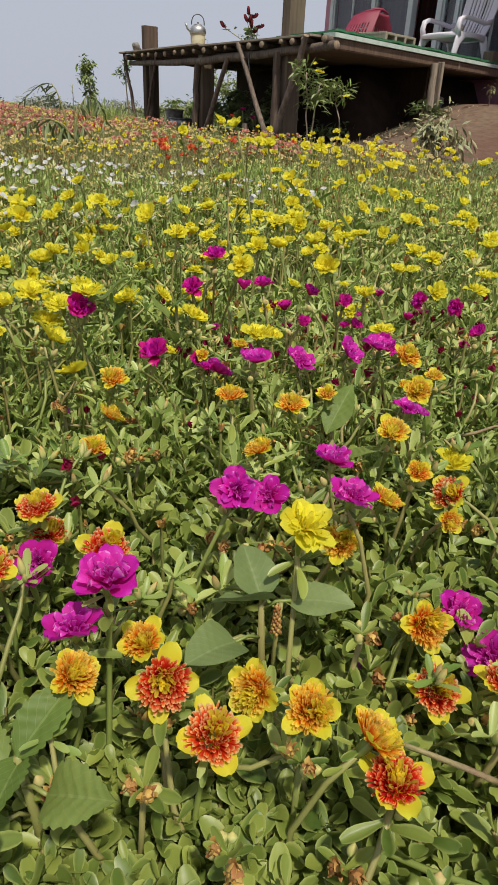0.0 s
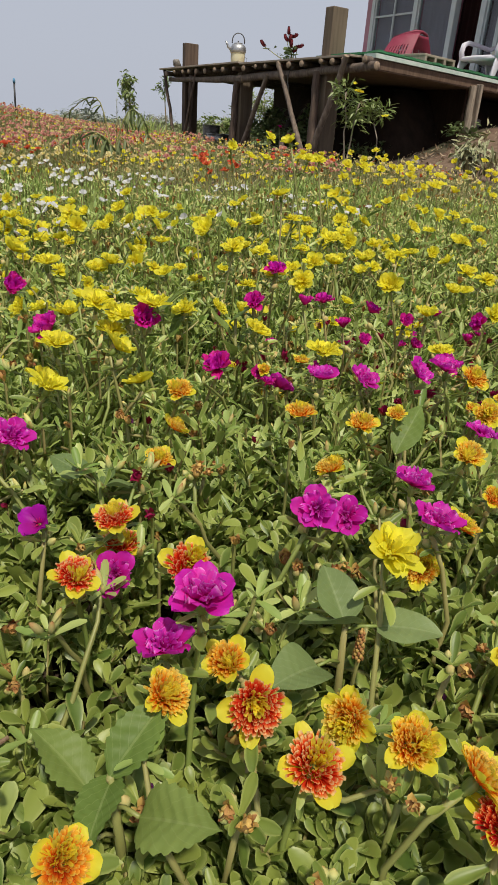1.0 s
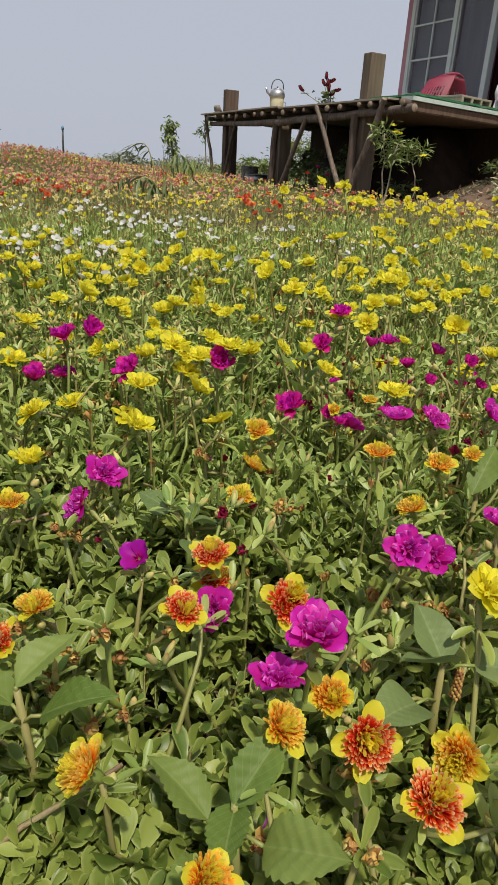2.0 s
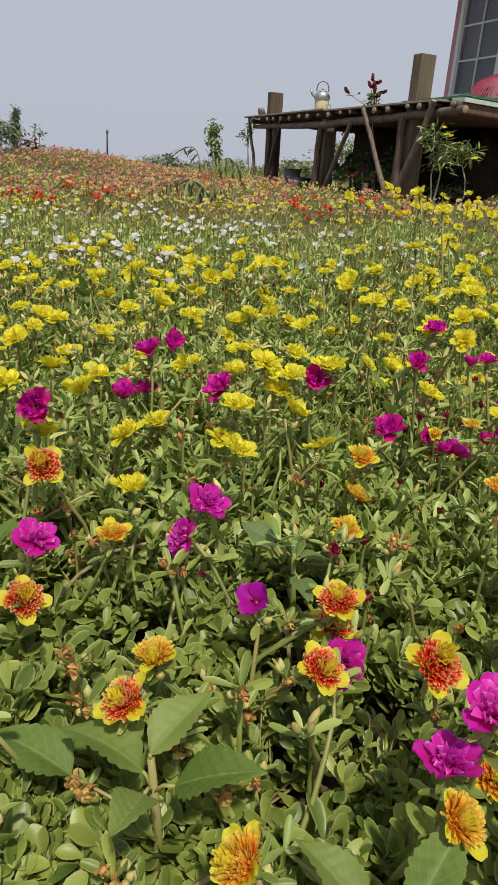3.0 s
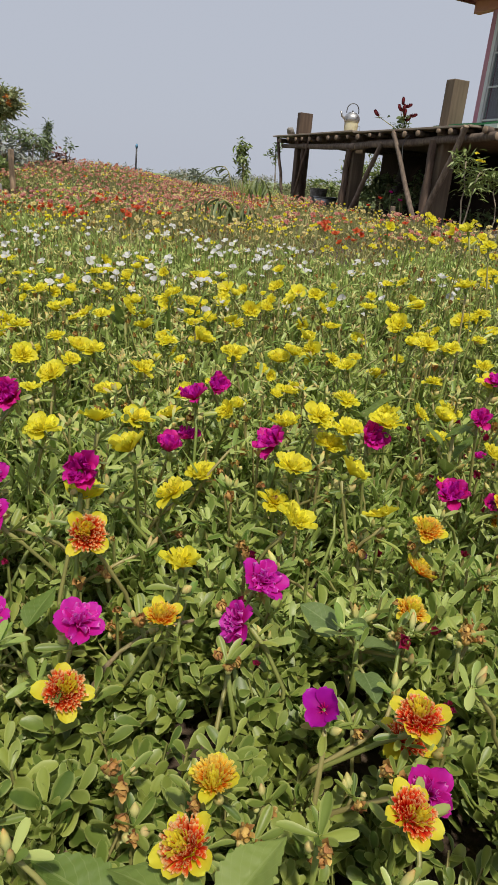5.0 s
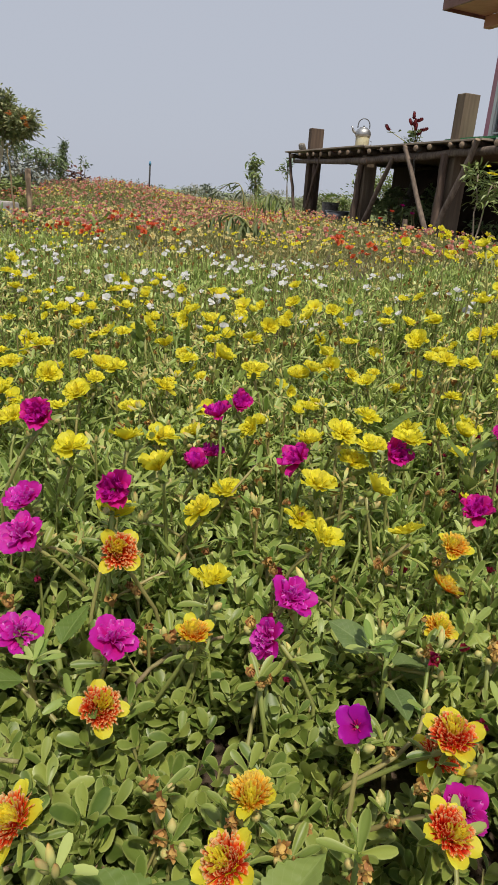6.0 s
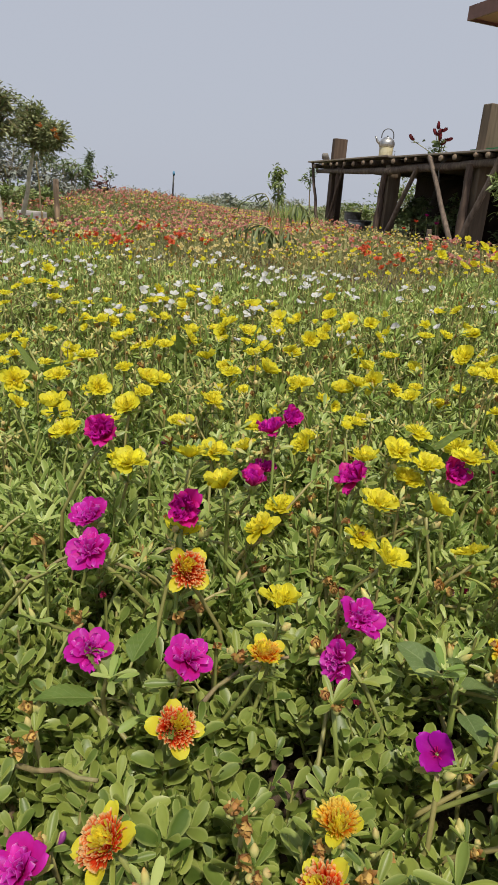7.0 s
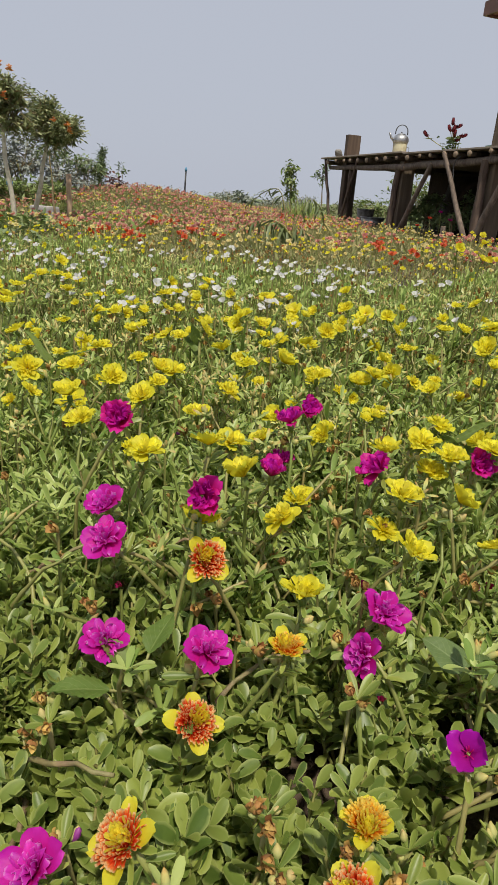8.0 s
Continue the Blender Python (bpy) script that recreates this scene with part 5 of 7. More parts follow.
# ---- plants of their own ----
def leafy(name, label, category, base, stems, crowns, leaf, ratio, count, material, profile=OVAL, droop=0.0, trunk=0.012, seed=0, group="", wood=WOODY, tall=None):
    """A shrub or small tree: bent stems up to its crowns, with twigs and many leaves in them."""
    r = np.random.default_rng(seed + 300)
    bx, by = base
    bz = float(land(bx, by))
    e = thing(name, label, category, (bx, by, bz), group)
    for k in range(stems):
        cx, cy, cz, rx, rz = crowns[k % len(crowns)]
        t = np.linspace(0, 1, 7)[:, None]
        goal = np.array([cx - bx, cy - by, cz - bz]) + r.normal(0, 0.25, 3) * [rx, rx, 0.3 * rz]
        pts = t * goal + np.concatenate([np.zeros((1, 3)), r.normal(0, 0.004, (6, 3))])
        pts[0] += [*(r.normal(0, 0.01, 2)), -0.03]
        obj("trunk", tube(pts, np.linspace(trunk, trunk * 0.55, 7), 7), wood, e)
    twigs, leaves = [], []
    per = count // len(crowns)
    for cx, cy, cz, rx, rz in crowns:
        c = np.array([cx - bx, cy - by, cz - bz])
        heads = []
        for k in range(max(5, per // 16)):
            d = r.normal(0, 1, 3)
            d /= np.linalg.norm(d)
            tip = c + d * [rx, rx, rz] * r.uniform(0.45, 1.05)
            twigs.append(tube([c - [0, 0, rz * 0.5], (c + tip) / 2 + r.normal(0, 0.1 * rx, 3), tip], [trunk * 0.25, trunk * 0.16, trunk * 0.08], 4, caps=False))
            heads.append((c, tip))
        for k in range(per):
            a, b = heads[int(r.integers(0, len(heads)))]
            f = r.uniform(0.45, 1.05)
            at = a + (b - a) * f + r.normal(0, leaf * 0.4, 3)
            w = r.normal(0, 1, 3) * [1, 1, 0.5] + (b - a) / (np.linalg.norm(b - a) + 1e-6) * 0.8 + [0, 0, -droop]
            ln = leaf * r.uniform(0.65, 1.2)
            leaves.append(turned(blade(ln, ln * ratio, profile, 4, 0.3, r.uniform(-0.7, 0.1), across=2), Matrix.Translation(at) @ frame_of(w, r.normal(0, 0.5))))
    tagged(obj("twig_work", join(twigs), WOODY, e), kind="stuff")
    tagged(obj("crown", join(leaves), material, e), kind="stuff")
    return e


def flower_cluster(parent, at, size, material, n, seed, name="blossom"):
    r = np.random.default_rng(seed)
    local = Vector(at) - parent.matrix_world.translation
    return tagged(obj(name, join([turned(simple_bloom(5, size, size * 0.8, 0.4, r, 3), Matrix.Translation(r.normal(0, size * 0.7, 3)) @ Matrix.Rotation(r.uniform(-0.6, 0.6), 4, "X")) for _ in range(n)]), material, parent, m=Matrix.Translation(local)), kind="stuff")


ORANGE = petal_mat("orange_cluster", [(0.0, (0.6, 0.3, 0.06)), (1.0, (0.62, 0.2, 0.08))])
PALEBARK = mat("pale_bark", (0.5, 0.44, 0.34), 0.85, vary=(0.68, 0.62, 0.5), scale=30, bump=0.3)
VARIEG = mat("variegated_leaf", (0.13, 0.17, 0.06), 0.5, vary=(0.3, 0.32, 0.16), scale=25, island=(0.28, 0.27, 0.13), edge=(0.66, 0.6, 0.42))
RUSTLEAF = mat("rust_red_leaf", (0.075, 0.025, 0.018), 0.6, vary=(0.12, 0.045, 0.03), scale=20, island=(0.16, 0.06, 0.04))
MAROON = mat("maroon_leaf", (0.065, 0.007, 0.01), 0.7, vary=(0.11, 0.013, 0.017), scale=20, island=(0.16, 0.02, 0.026), spec=0.2)
LIGHTLEAF = mat("light_shrub_leaf", (0.11, 0.175, 0.035), 0.45, vary=(0.17, 0.23, 0.055), scale=9, island=(0.24, 0.29, 0.1), translucent=0.18)

FIELD = mat("field_leaf", (0.12, 0.15, 0.062), 0.6, vary=(0.165, 0.19, 0.085), scale=3, island=(0.23, 0.235, 0.12), translucent=0.12)
CROWN = mat("crown_leaf", (0.1, 0.148, 0.05), 0.42, vary=(0.185, 0.23, 0.09), scale=9, island=(0.4, 0.41, 0.2), translucent=0.22)
# two small flowering trees at the bed's edge
tree = leafy("flowering_tree", "small standard tree with round green crown and orange blooms", "tree", (-2.715, 3.98), 1,
             [(-2.745, 3.98, 0.83, 0.23, 0.16), (-2.72, 3.95, 0.97, 0.18, 0.11), (-2.86, 4.0, 0.93, 0.2, 0.13)], 0.034, 0.45, 3600, CROWN, seed=1, trunk=0.019, wood=PALEBARK, group="flowering trees")
for k, q in enumerate(((-2.72, 3.9, 1.09), (-2.64, 3.9, 1.085), (-2.63, 3.8, 0.92), (-2.7, 3.8, 0.93))):
    flower_cluster(tree, q, 0.014, ORANGE, 7, 80 + k)
tagged(obj("tie_band", tube([(-0.03, -0.004, 0.29), (-0.031, -0.004, 0.315)], 0.021, 8), BLUEBAND, tree), "blue cloth tied round the trunk")
tree = leafy("flowering_tree", "small leaning tree with a rounded green crown and few orange blooms", "tree", (-2.80, 4.3), 1,
             [(-2.62, 4.3, 0.79, 0.22, 0.15), (-2.5, 4.28, 0.80, 0.13, 0.11), (-2.66, 4.3, 0.9, 0.13, 0.11)], 0.034, 0.42, 3600, CROWN, seed=2, trunk=0.019, wood=PALEBARK, group="flowering trees")
for k, q in enumerate(((-2.5, 4.12, 0.84), (-2.42, 4.15, 0.82), (-2.69, 4.1, 0.77), (-2.4, 4.15, 0.78))):
    flower_cluster(tree, q, 0.012, ORANGE, 6, 90 + k)
leafy("small_tree", "thin bare-stemmed young tree in the planting", "tree", (-2.95, 4.9), 1, [(-2.95, 4.95, 0.72, 0.2, 0.12)], 0.05, 0.4, 160, LEAF_DARK, seed=3, trunk=0.009)
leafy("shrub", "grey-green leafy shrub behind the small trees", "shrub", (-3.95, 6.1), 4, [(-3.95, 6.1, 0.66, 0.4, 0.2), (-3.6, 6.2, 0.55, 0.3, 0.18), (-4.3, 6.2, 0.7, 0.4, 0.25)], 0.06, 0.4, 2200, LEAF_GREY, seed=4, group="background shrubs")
leafy("shrub", "bushy light green shrub low in the planting", "shrub", (-3.3, 5.2), 4, [(-3.55, 5.5, 0.40, 0.28, 0.1), (-3.4, 5.8, 0.38, 0.15, 0.08), (-3.85, 5.4, 0.4, 0.25, 0.1)], 0.055, 0.42, 1500, LIGHTLEAF, seed=5, group="background shrubs")
leafy("shrub", "dark-leaved shrub with long leaves on the ridge", "shrub", (-3.5, 6.5), 3, [(-3.52, 6.5, 0.70, 0.26, 0.07), (-3.42, 6.5, 0.63, 0.18, 0.06)], 0.075, 0.26, 420, LEAF_DARK, seed=6, droop=0.2, group="background shrubs", wood=PALEBARK)
leafy("conifer_shrub", "narrow pointed green conifer on the ridge", "shrub", (-3.82, 7.5), 2, [(-3.79, 7.5, 0.53, 0.09, 0.1), (-3.78, 7.5, 0.64, 0.065, 0.1), (-3.78, 7.5, 0.74, 0.04, 0.1), (-3.77, 7.5, 0.83, 0.018, 0.08)], 0.045, 0.22, 900, LEAF_DARK, NEEDLE, seed=7, trunk=0.01)
leafy("shrub", "thin plant with dark leaves on the ridge", "shrub", (-3.75, 7.9), 2, [(-3.70, 7.9, 0.68, 0.07, 0.1)], 0.06, 0.35, 46, LEAF_DARK, seed=8, trunk=0.006, group="background shrubs")
leafy("shrub", "low red-leaved bush on the ridge", "shrub", (-3.38, 7.0), 3, [(-3.37, 7.0, 0.51, 0.13, 0.07)], 0.055, 0.4, 170, RUSTLEAF, seed=9, trunk=0.007, group="background shrubs")
for k, (x, y, h, m_) in enumerate(((-2.35, 3.35, 0.16, LIGHTLEAF), (-2.1, 2.95, 0.13, LEAF_DARK), (-2.55, 3.75, 0.14, LEAF_DARK), (-2.2, 3.6, 0.12, LIGHTLEAF), (-1.95, 2.6, 0.12, LIGHTLEAF), (-2.4, 3.0, 0.15, LEAF_DARK), (-2.75, 3.6, 0.14, LIGHTLEAF))):
    z = float(land(x, y))
    leafy("low_plant", "low leafy green plant at the edge of the bed", "plant", (x, y), 3, [(x, y, z + h * 0.6, 0.16, h * 0.4), (x + 0.12, y + 0.05, z + h * 0.5, 0.12, h * 0.35)], 0.05, 0.42, 260, m_, seed=140 + k, trunk=0.004, group="low plants")
leafy("sapling", "slim green sapling standing beyond the flower bed", "sapling", (-1.63, 8.38), 2, [(-1.67, 8.38, 0.84, 0.09, 0.1), (-1.65, 8.38, 0.7, 0.11, 0.12), (-1.63, 8.38, 0.55, 0.09, 0.12)], 0.06, 0.42, 430, LIGHTLEAF, droop=0.6, seed=10, trunk=0.008)
leafy("sapling", "small sapling with dark leaves beyond the deck end", "sapling", (-1.38, 9.6), 2, [(-1.42, 9.6, 0.84, 0.12, 0.11)], 0.07, 0.42, 90, LEAF_DARK, seed=11, trunk=0.008)
yb = leafy("flowering_shrub", "leggy light green shrub with yellow trumpet blooms by the deck corner", "shrub", (0.605, 5.3), 2,
           [(0.535, 5.3, 0.70, 0.085, 0.075), (0.70, 5.3, 0.64, 0.12, 0.085), (0.62, 5.3, 0.53, 0.08, 0.05), (0.83, 5.3, 0.58, 0.09, 0.06)], 0.078, 0.2, 400, LIGHTLEAF, droop=0.25, seed=12, trunk=0.0075, wood=SPLIT)
for k, q in enumerate(((0.615, 5.18, 0.735), (0.645, 5.18, 0.725), (0.84, 5.2, 0.55))):
    flower_cluster(yb, q, 0.022, YELLOW, 2, 60 + k, "trumpet_bloom")
tagged(obj("dry_stem", tube([(0.195, 0, 0.02), (0.235, 0, 0.15), (0.225, 0.02, 0.26), (0.185, 0.02, 0.36)], 0.0045, 6), SPLIT, yb), "bare curling stem")
leafy("variegated_shrub", "drooping variegated shrub with cream-edged leaves on the dirt", "shrub", (1.61, 5.25), 5, [(1.55, 5.2, 0.40, 0.13, 0.1), (1.70, 5.25, 0.34, 0.12, 0.1), (1.47, 5.2, 0.33, 0.1, 0.09)], 0.09, 0.25, 400, VARIEG, droop=0.9, seed=13, trunk=0.007)
leafy("rose_plant", "dark leafy rose plant in the shade under the deck", "plant", (0.28, 7.1), 3, [(0.28, 7.1, 0.42, 0.25, 0.14), (0.05, 7.3, 0.36, 0.2, 0.1)], 0.06, 0.5, 260, LEAF_DARK, seed=14, trunk=0.007)
rose = thing("rose", "small crimson rose in the shade under the deck", "flower", (0.22, 6.85, float(land(0.22, 6.85))))
obj("stem", tube([(0, 0, -0.02), (0.01, 0, 0.1), (0, 0, 0.2)], 0.004, 6), STEM, rose)
obj("rose_bloom", simple_bloom(7, 0.03, 0.03, 0.6, np.random.default_rng(4), 6), CRIMSON, rose, m=Matrix.Translation((0, 0, 0.2)))
for k, (x, y, h) in enumerate(((0.02, 6.75, 0.2), (-0.08, 6.95, 0.12), (0.12, 6.9, 0.26))):
    red = thing("rose", "small red rose in the shade under the deck", "flower", (x, y, float(land(x, y))), "roses under the deck")
    obj("stem", tube([(0, 0, -0.02), (0.01, 0, h * 0.5), (0, 0, h)], 0.004, 6), STEM, red)
    obj("rose_bloom", simple_bloom(7, 0.03, 0.03, 0.6, np.random.default_rng(4 + k), 6), CRIMSON if k == 2 else RED, red, m=Matrix.Translation((0, 0, h)))
    for j in range(7):
        an = j * 2.4
        obj("leaf", blade(0.06, 0.028, OVAL, 5, 0.3, -0.4), LEAF_DARK, red, m=Matrix.Translation((0, 0, h * (0.25 + 0.1 * j))) @ frame_of((math.cos(an), math.sin(an), 0.4), 0))
for k, (x, y) in enumerate(((0.02, 7.75), (0.3, 7.5), (-0.12, 8.1), (0.5, 7.2))):
    z = float(land(x, y))
    leafy("shade_shrub", "leafy dark shrub in the shade at the bank", "shrub", (x, y), 3, [(x, y, z + 0.22, 0.16, 0.14), (x + 0.1, y + 0.05, z + 0.35, 0.12, 0.1)], 0.07, 0.45, 260, LEAF_DARK, seed=110 + k, trunk=0.006, group="shade shrubs")
for k, (x, y, c) in enumerate(((1.25, 7.2, 0.3), (1.6, 7.6, 0.4), (0.95, 6.9, 0.28), (1.95, 7.0, 0.46))):
    leafy("shade_plant", "small dark green plant growing in the shade of the deck", "plant", (x, y), 2, [(x, y, float(land(x, y)) + 0.1, 0.2, 0.07)], 0.07, 0.45, 120, LEAF_DARK, seed=15 + k, trunk=0.005, group="shade plants")
for k, (x, y) in enumerate(((2.62, 7.15), (2.85, 7.3), (2.0, 6.4), (2.75, 7.0), (2.95, 7.2))):
    z = float(land(x, y))
    leafy("seedling", "small pale seedling at the foot of the bank", "plant", (x, y), 2, [(x, y, z + 0.16, 0.06, 0.06)], 0.06, 0.4, 24, VARIEG, seed=25 + k, trunk=0.004, group="seedlings")

# celosia behind the planks of the deck
cq = on_deck(2.25, 0.95)
cel = thing("celosia", "potted celosia with dark red plumes standing on the deck", "plant", (cq.x, cq.y, DZ))
obj("pot", tube([(0, 0, 0), (0, 0, 0.005), (0, 0, 0.08)], [0.04, 0.05, 0.06], 14), DARKMETAL, cel)
cr = np.random.default_rng(9)
for k, (dx, dy, h, tilt) in enumerate(((-0.325, -0.04, 0.27, -0.7), (-0.04, -0.04, 0.41, -0.05), (0.03, -0.04, 0.365, 1.1), (0.0, -0.06, 0.29, 0.1), (0.1, -0.05, 0.27, 1.2), (-0.065, -0.03, 0.34, -0.5), (0.05, -0.05, 0.235, 0.6), (-0.02, -0.07, 0.335, 0.3))):
    way = np.array([math.sin(tilt), 0, math.cos(tilt)])
    tip = np.array([dx, dy, h])
    obj("stem", tube([(0.02, 0, 0.06), (0.02 + dx * 0.35, dy * 0.5, h * 0.5), tip - way * 0.03], [0.006, 0.005, 0.004], 6), STEM, cel)
    fluff = [turned(blade(0.034, 0.024, OVAL, 4, 0.4, 0.2), Matrix.Translation(tip + way * (-0.04 + 0.06 * f)) @ frame_of(np.array([math.cos(a), math.sin(a) * 0.8, 0.0]) * (1.1 - 0.7 * f) + way * 0.7, 0.2)) for f, a in zip(np.linspace(0, 1, 34), np.arange(34) * 2.4)]
    core = turned(bead(0.018, 0.042, 6, 8), Matrix.Translation(tip - way * 0.035) @ Matrix.Rotation(tilt, 4, "Y"))
    tagged(obj("plume", join(fluff + [core]), MAROON, cel), kind="stuff")
    if k in (0, 3, 4, 6):
        tagged(obj("leaf_cluster", join([turned(blade(0.06, 0.032, OVAL, 4, 0.3, -0.4), Matrix.Translation(tip - way * 0.065) @ frame_of((math.cos(a), math.sin(a), 0.3), 0)) for a in np.arange(6) * 1.1]), LEAF_DARK, cel), kind="stuff")
for k in range(80):
    a = k * 2.4
    obj("leaf", blade(0.065, 0.036, OVAL, 5, 0.3, -0.5), LEAF_DARK, cel, m=Matrix.Translation((cr.normal(-0.01, 0.07), cr.normal(-0.03, 0.03), cr.uniform(0.04, 0.24))) @ frame_of((math.cos(a), math.sin(a), 0.3), cr.normal(0, 0.9)))


# young palm that nods over the bed
PALM = mat("palm_leaflet", (0.08, 0.12, 0.04), 0.5, vary=(0.12, 0.165, 0.055), scale=12, island=(0.2, 0.235, 0.1), translucent=0.2)


def hanging(points, leaflet, n, r, sweep):
    """A palm frond: its rib and the leaflets that hang from it, swept along sweep."""
    p = np.array(points)
    t = np.linspace(0, 1, len(p))
    fine = np.stack([np.interp(np.linspace(0, 1, 16), t, p[:, i]) for i in range(3)], -1)
    fine[1:-1] = (fine[:-2] + fine[1:-1] + fine[2:]) / 3
    leaves = []
    for k in range(n):
        f = 0.3 + 0.7 * (k + 0.5) / n
        at = np.array([np.interp(f, np.linspace(0, 1, 16), fine[:, i]) for i in range(3)])
        for s_ in (-1, 1):
            ln = leaflet * (1.1 - 0.9 * abs(f - 0.6)) * r.uniform(0.85, 1.15)
            leaves.append(turned(blade(ln, ln * 0.15, NEEDLE, 5, 0.4, -0.7 + r.normal(0, 0.2), across=2), Matrix.Translation(at) @ frame_of(np.array(sweep) + [0.15 * s_, 0.5 * s_, 0.3] + r.normal(0, 0.22, 3), r.normal(0, 0.4))))
    return tube(fine, np.linspace(0.005, 0.0015, 16), 5), leaves


fr = np.random.default_rng(14)
fw = thing("young_palm", "young palm with arching feathery fronds in the flower bed", "palm", (-0.9, 4.0, float(land(-0.9, 4.0))))
for pts, leaflet, n_, sweep in (([(0, 0, 0), (-0.02, 0, 0.2), (-0.07, 0, 0.4), (-0.17, 0, 0.37), (-0.27, 0, 0.28)], 0.07, 12, (-0.6, 0, -0.45)),
                                ([(0, 0, 0), (0.0, -0.02, 0.17), (-0.1, -0.03, 0.22), (-0.2, -0.04, 0.2), (-0.28, -0.05, 0.15)], 0.11, 9, (-0.45, 0, -0.7)),
                                ([(0, 0, 0), (0.0, -0.03, 0.15), (-0.06, -0.08, 0.21), (-0.14, -0.1, 0.18)], 0.14, 6, (0.05, 0, -1.0)),
                                ([(0, 0, 0), (0.03, -0.02, 0.16), (0.06, -0.05, 0.2), (0.12, -0.08, 0.15)], 0.12, 5, (0.25, 0, -0.9)),
                                ([(0, 0, 0), (0.04, 0, 0.24), (0.1, 0.02, 0.35), (0.16, 0.02, 0.32), (0.2, 0.02, 0.2)], 0.09, 10, (0.3, 0, -0.85)),
                                ([(0, 0, 0), (0.02, 0.02, 0.2), (0.025, 0.02, 0.39)], 0.03, 8, (0.1, 0, 0.6))):
    rib, leaves_ = hanging(pts, leaflet, n_, fr, sweep)
    one = obj("frond", rib, STEM, fw)
    for piece in leaves_:
        obj("leaflet", piece, PALM, one)


# fine tall weeds beyond the palm
wr = np.random.default_rng(26)
for x, y, h, n_, m_ in ((-1.36, 7.4, 0.3, 130, LEAF_FINE), (-1.2, 7.2, 0.27, 120, LEAF_FINE), (-1.62, 7.8, 0.24, 70, STRAW), (-1.75, 7.3, 0.22, 60, STRAW), (-1.02, 7.5, 0.2, 70, LEAF_FINE)):
    z = float(land(x, y))
    wisps = []
    for _ in range(n_):
        a, o = wr.uniform(0, 6.283), wr.normal(0, 0.05, 2)
        ln = h * wr.uniform(0.55, 1.15)
        wisps.append(turned(blade(ln, 0.008, NEEDLE, 5, 0.2, wr.uniform(-0.9, 0.2), across=1), Matrix.Translation((o[0], o[1], -0.02)) @ frame_of((math.cos(a) * 0.3, math.sin(a) * 0.3, 1), wr.uniform(0, 3))))
    tagged(obj("tall_weed", join(wisps), m_, m=Matrix.Translation((x, y, z))), "clump of fine feathery weeds at the far edge of the bed", "weed", "tall weeds", "stuff")


# ---- broad-leaved weeds among the blooms ----
POINTED = [0.05, 0.5, 0.8, 0.95, 1.0, 0.97, 0.9, 0.78, 0.62, 0.43, 0.22, 0.03]


def toothed(length, width, r, profile=OVAL, stations=41, teeth=0.12, curl=-0.25):
    """A broad leaf with a scalloped margin, a sunk midrib and swellings between its side veins."""
    v, q, u = blade(length, width, profile, stations, (0.5 if profile is POINTED else 0.32) + r.normal(0, 0.08), curl + r.normal(0, 0.2), cup=r.uniform(-0.25, 0.15), across=8)
    side = np.abs(u[:, 0] - 0.5) * 2
    v[:, 0] *= np.where(side > 0.95, 1 + teeth * (np.abs(np.sin(np.pi * u[:, 1] * 10)) - 0.5), 1)
    swell = np.cos(2 * np.pi * (u[:, 1] * 7 - side * 2.5))
    v[:, 2] += 0.017 * length * swell * np.sin(np.pi * side) * np.sin(np.pi * u[:, 1])
    v[:, 2] += 0.03 * length * np.sin(u[:, 1] * 8 + r.uniform(0, 6)) * side ** 2 + 0.05 * length * r.normal() * (u[:, 0] - 0.5) * u[:, 1]
    return v, q, u


def weed(name, label, base, leaves, profile, teeth, material, seed, ratio=0.56):
    """leaves: x, y, z of each leaf's middle and its length."""
    r = np.random.default_rng(seed)
    bx, by = base
    bz = float(land(bx, by))
    e = thing(name, label, "weed", (bx, by, bz), "broad-leaved weeds")
    top = max(l[2] for l in leaves) - bz
    obj("stem", tube([(0, 0, -0.01), (0.003, 0.002, top * 0.5), (0, 0, top * 0.92)], [0.0032, 0.0028, 0.002], 6), STEM, e)
    for x, y, z, ln in leaves:
        ln *= 0.95
        mid = np.array([x - bx, y - by, z - bz])
        way = mid * [1, 1, 0]
        way = way / (np.linalg.norm(way) + 1e-6) + [0, 0, r.uniform(0.2, 0.9) if profile is POINTED else r.uniform(0.5, 1.5) if profile is OVAL else r.uniform(0.0, 0.45)]
        start = mid - way / np.linalg.norm(way) * ln * 0.5
        node = np.array([0, 0, min(top * 0.92, max(0.02, start[2] - 0.01))])
        obj("leaf", join([toothed(ln, ln * ratio * r.uniform(0.9, 1.1), r, profile, teeth=teeth)]), material, e, m=Matrix.Translation(start) @ frame_of(way, r.normal(0, 0.25)))
        obj("leaf_stalk", tube([node, (node + start) / 2 + [0, 0, 0.003], start], 0.0012, 5), STEM, e)
    return e


weed("nettle_weed", "broad-leaved weed with toothed light green leaves", (-0.082, 0.212), [(-0.113, 0.235, 0.128, 0.05), (-0.07, 0.228, 0.157, 0.052), (-0.084, 0.195, 0.146, 0.045), (-0.05, 0.19, 0.15, 0.056), (-0.1, 0.19, 0.12, 0.045)], POINTED, 0.16, LEAF_WEED, 1, 0.5)
weed("nettle_weed", "broad-leaved weed with toothed light green leaves", (-0.212, 0.262), [(-0.243, 0.275, 0.15, 0.062), (-0.2, 0.28, 0.165, 0.05), (-0.178, 0.258, 0.155, 0.058), (-0.29, 0.285, 0.12, 0.06), (-0.215, 0.235, 0.15, 0.045)], POINTED, 0.16, LEAF_WEED, 2, 0.5)
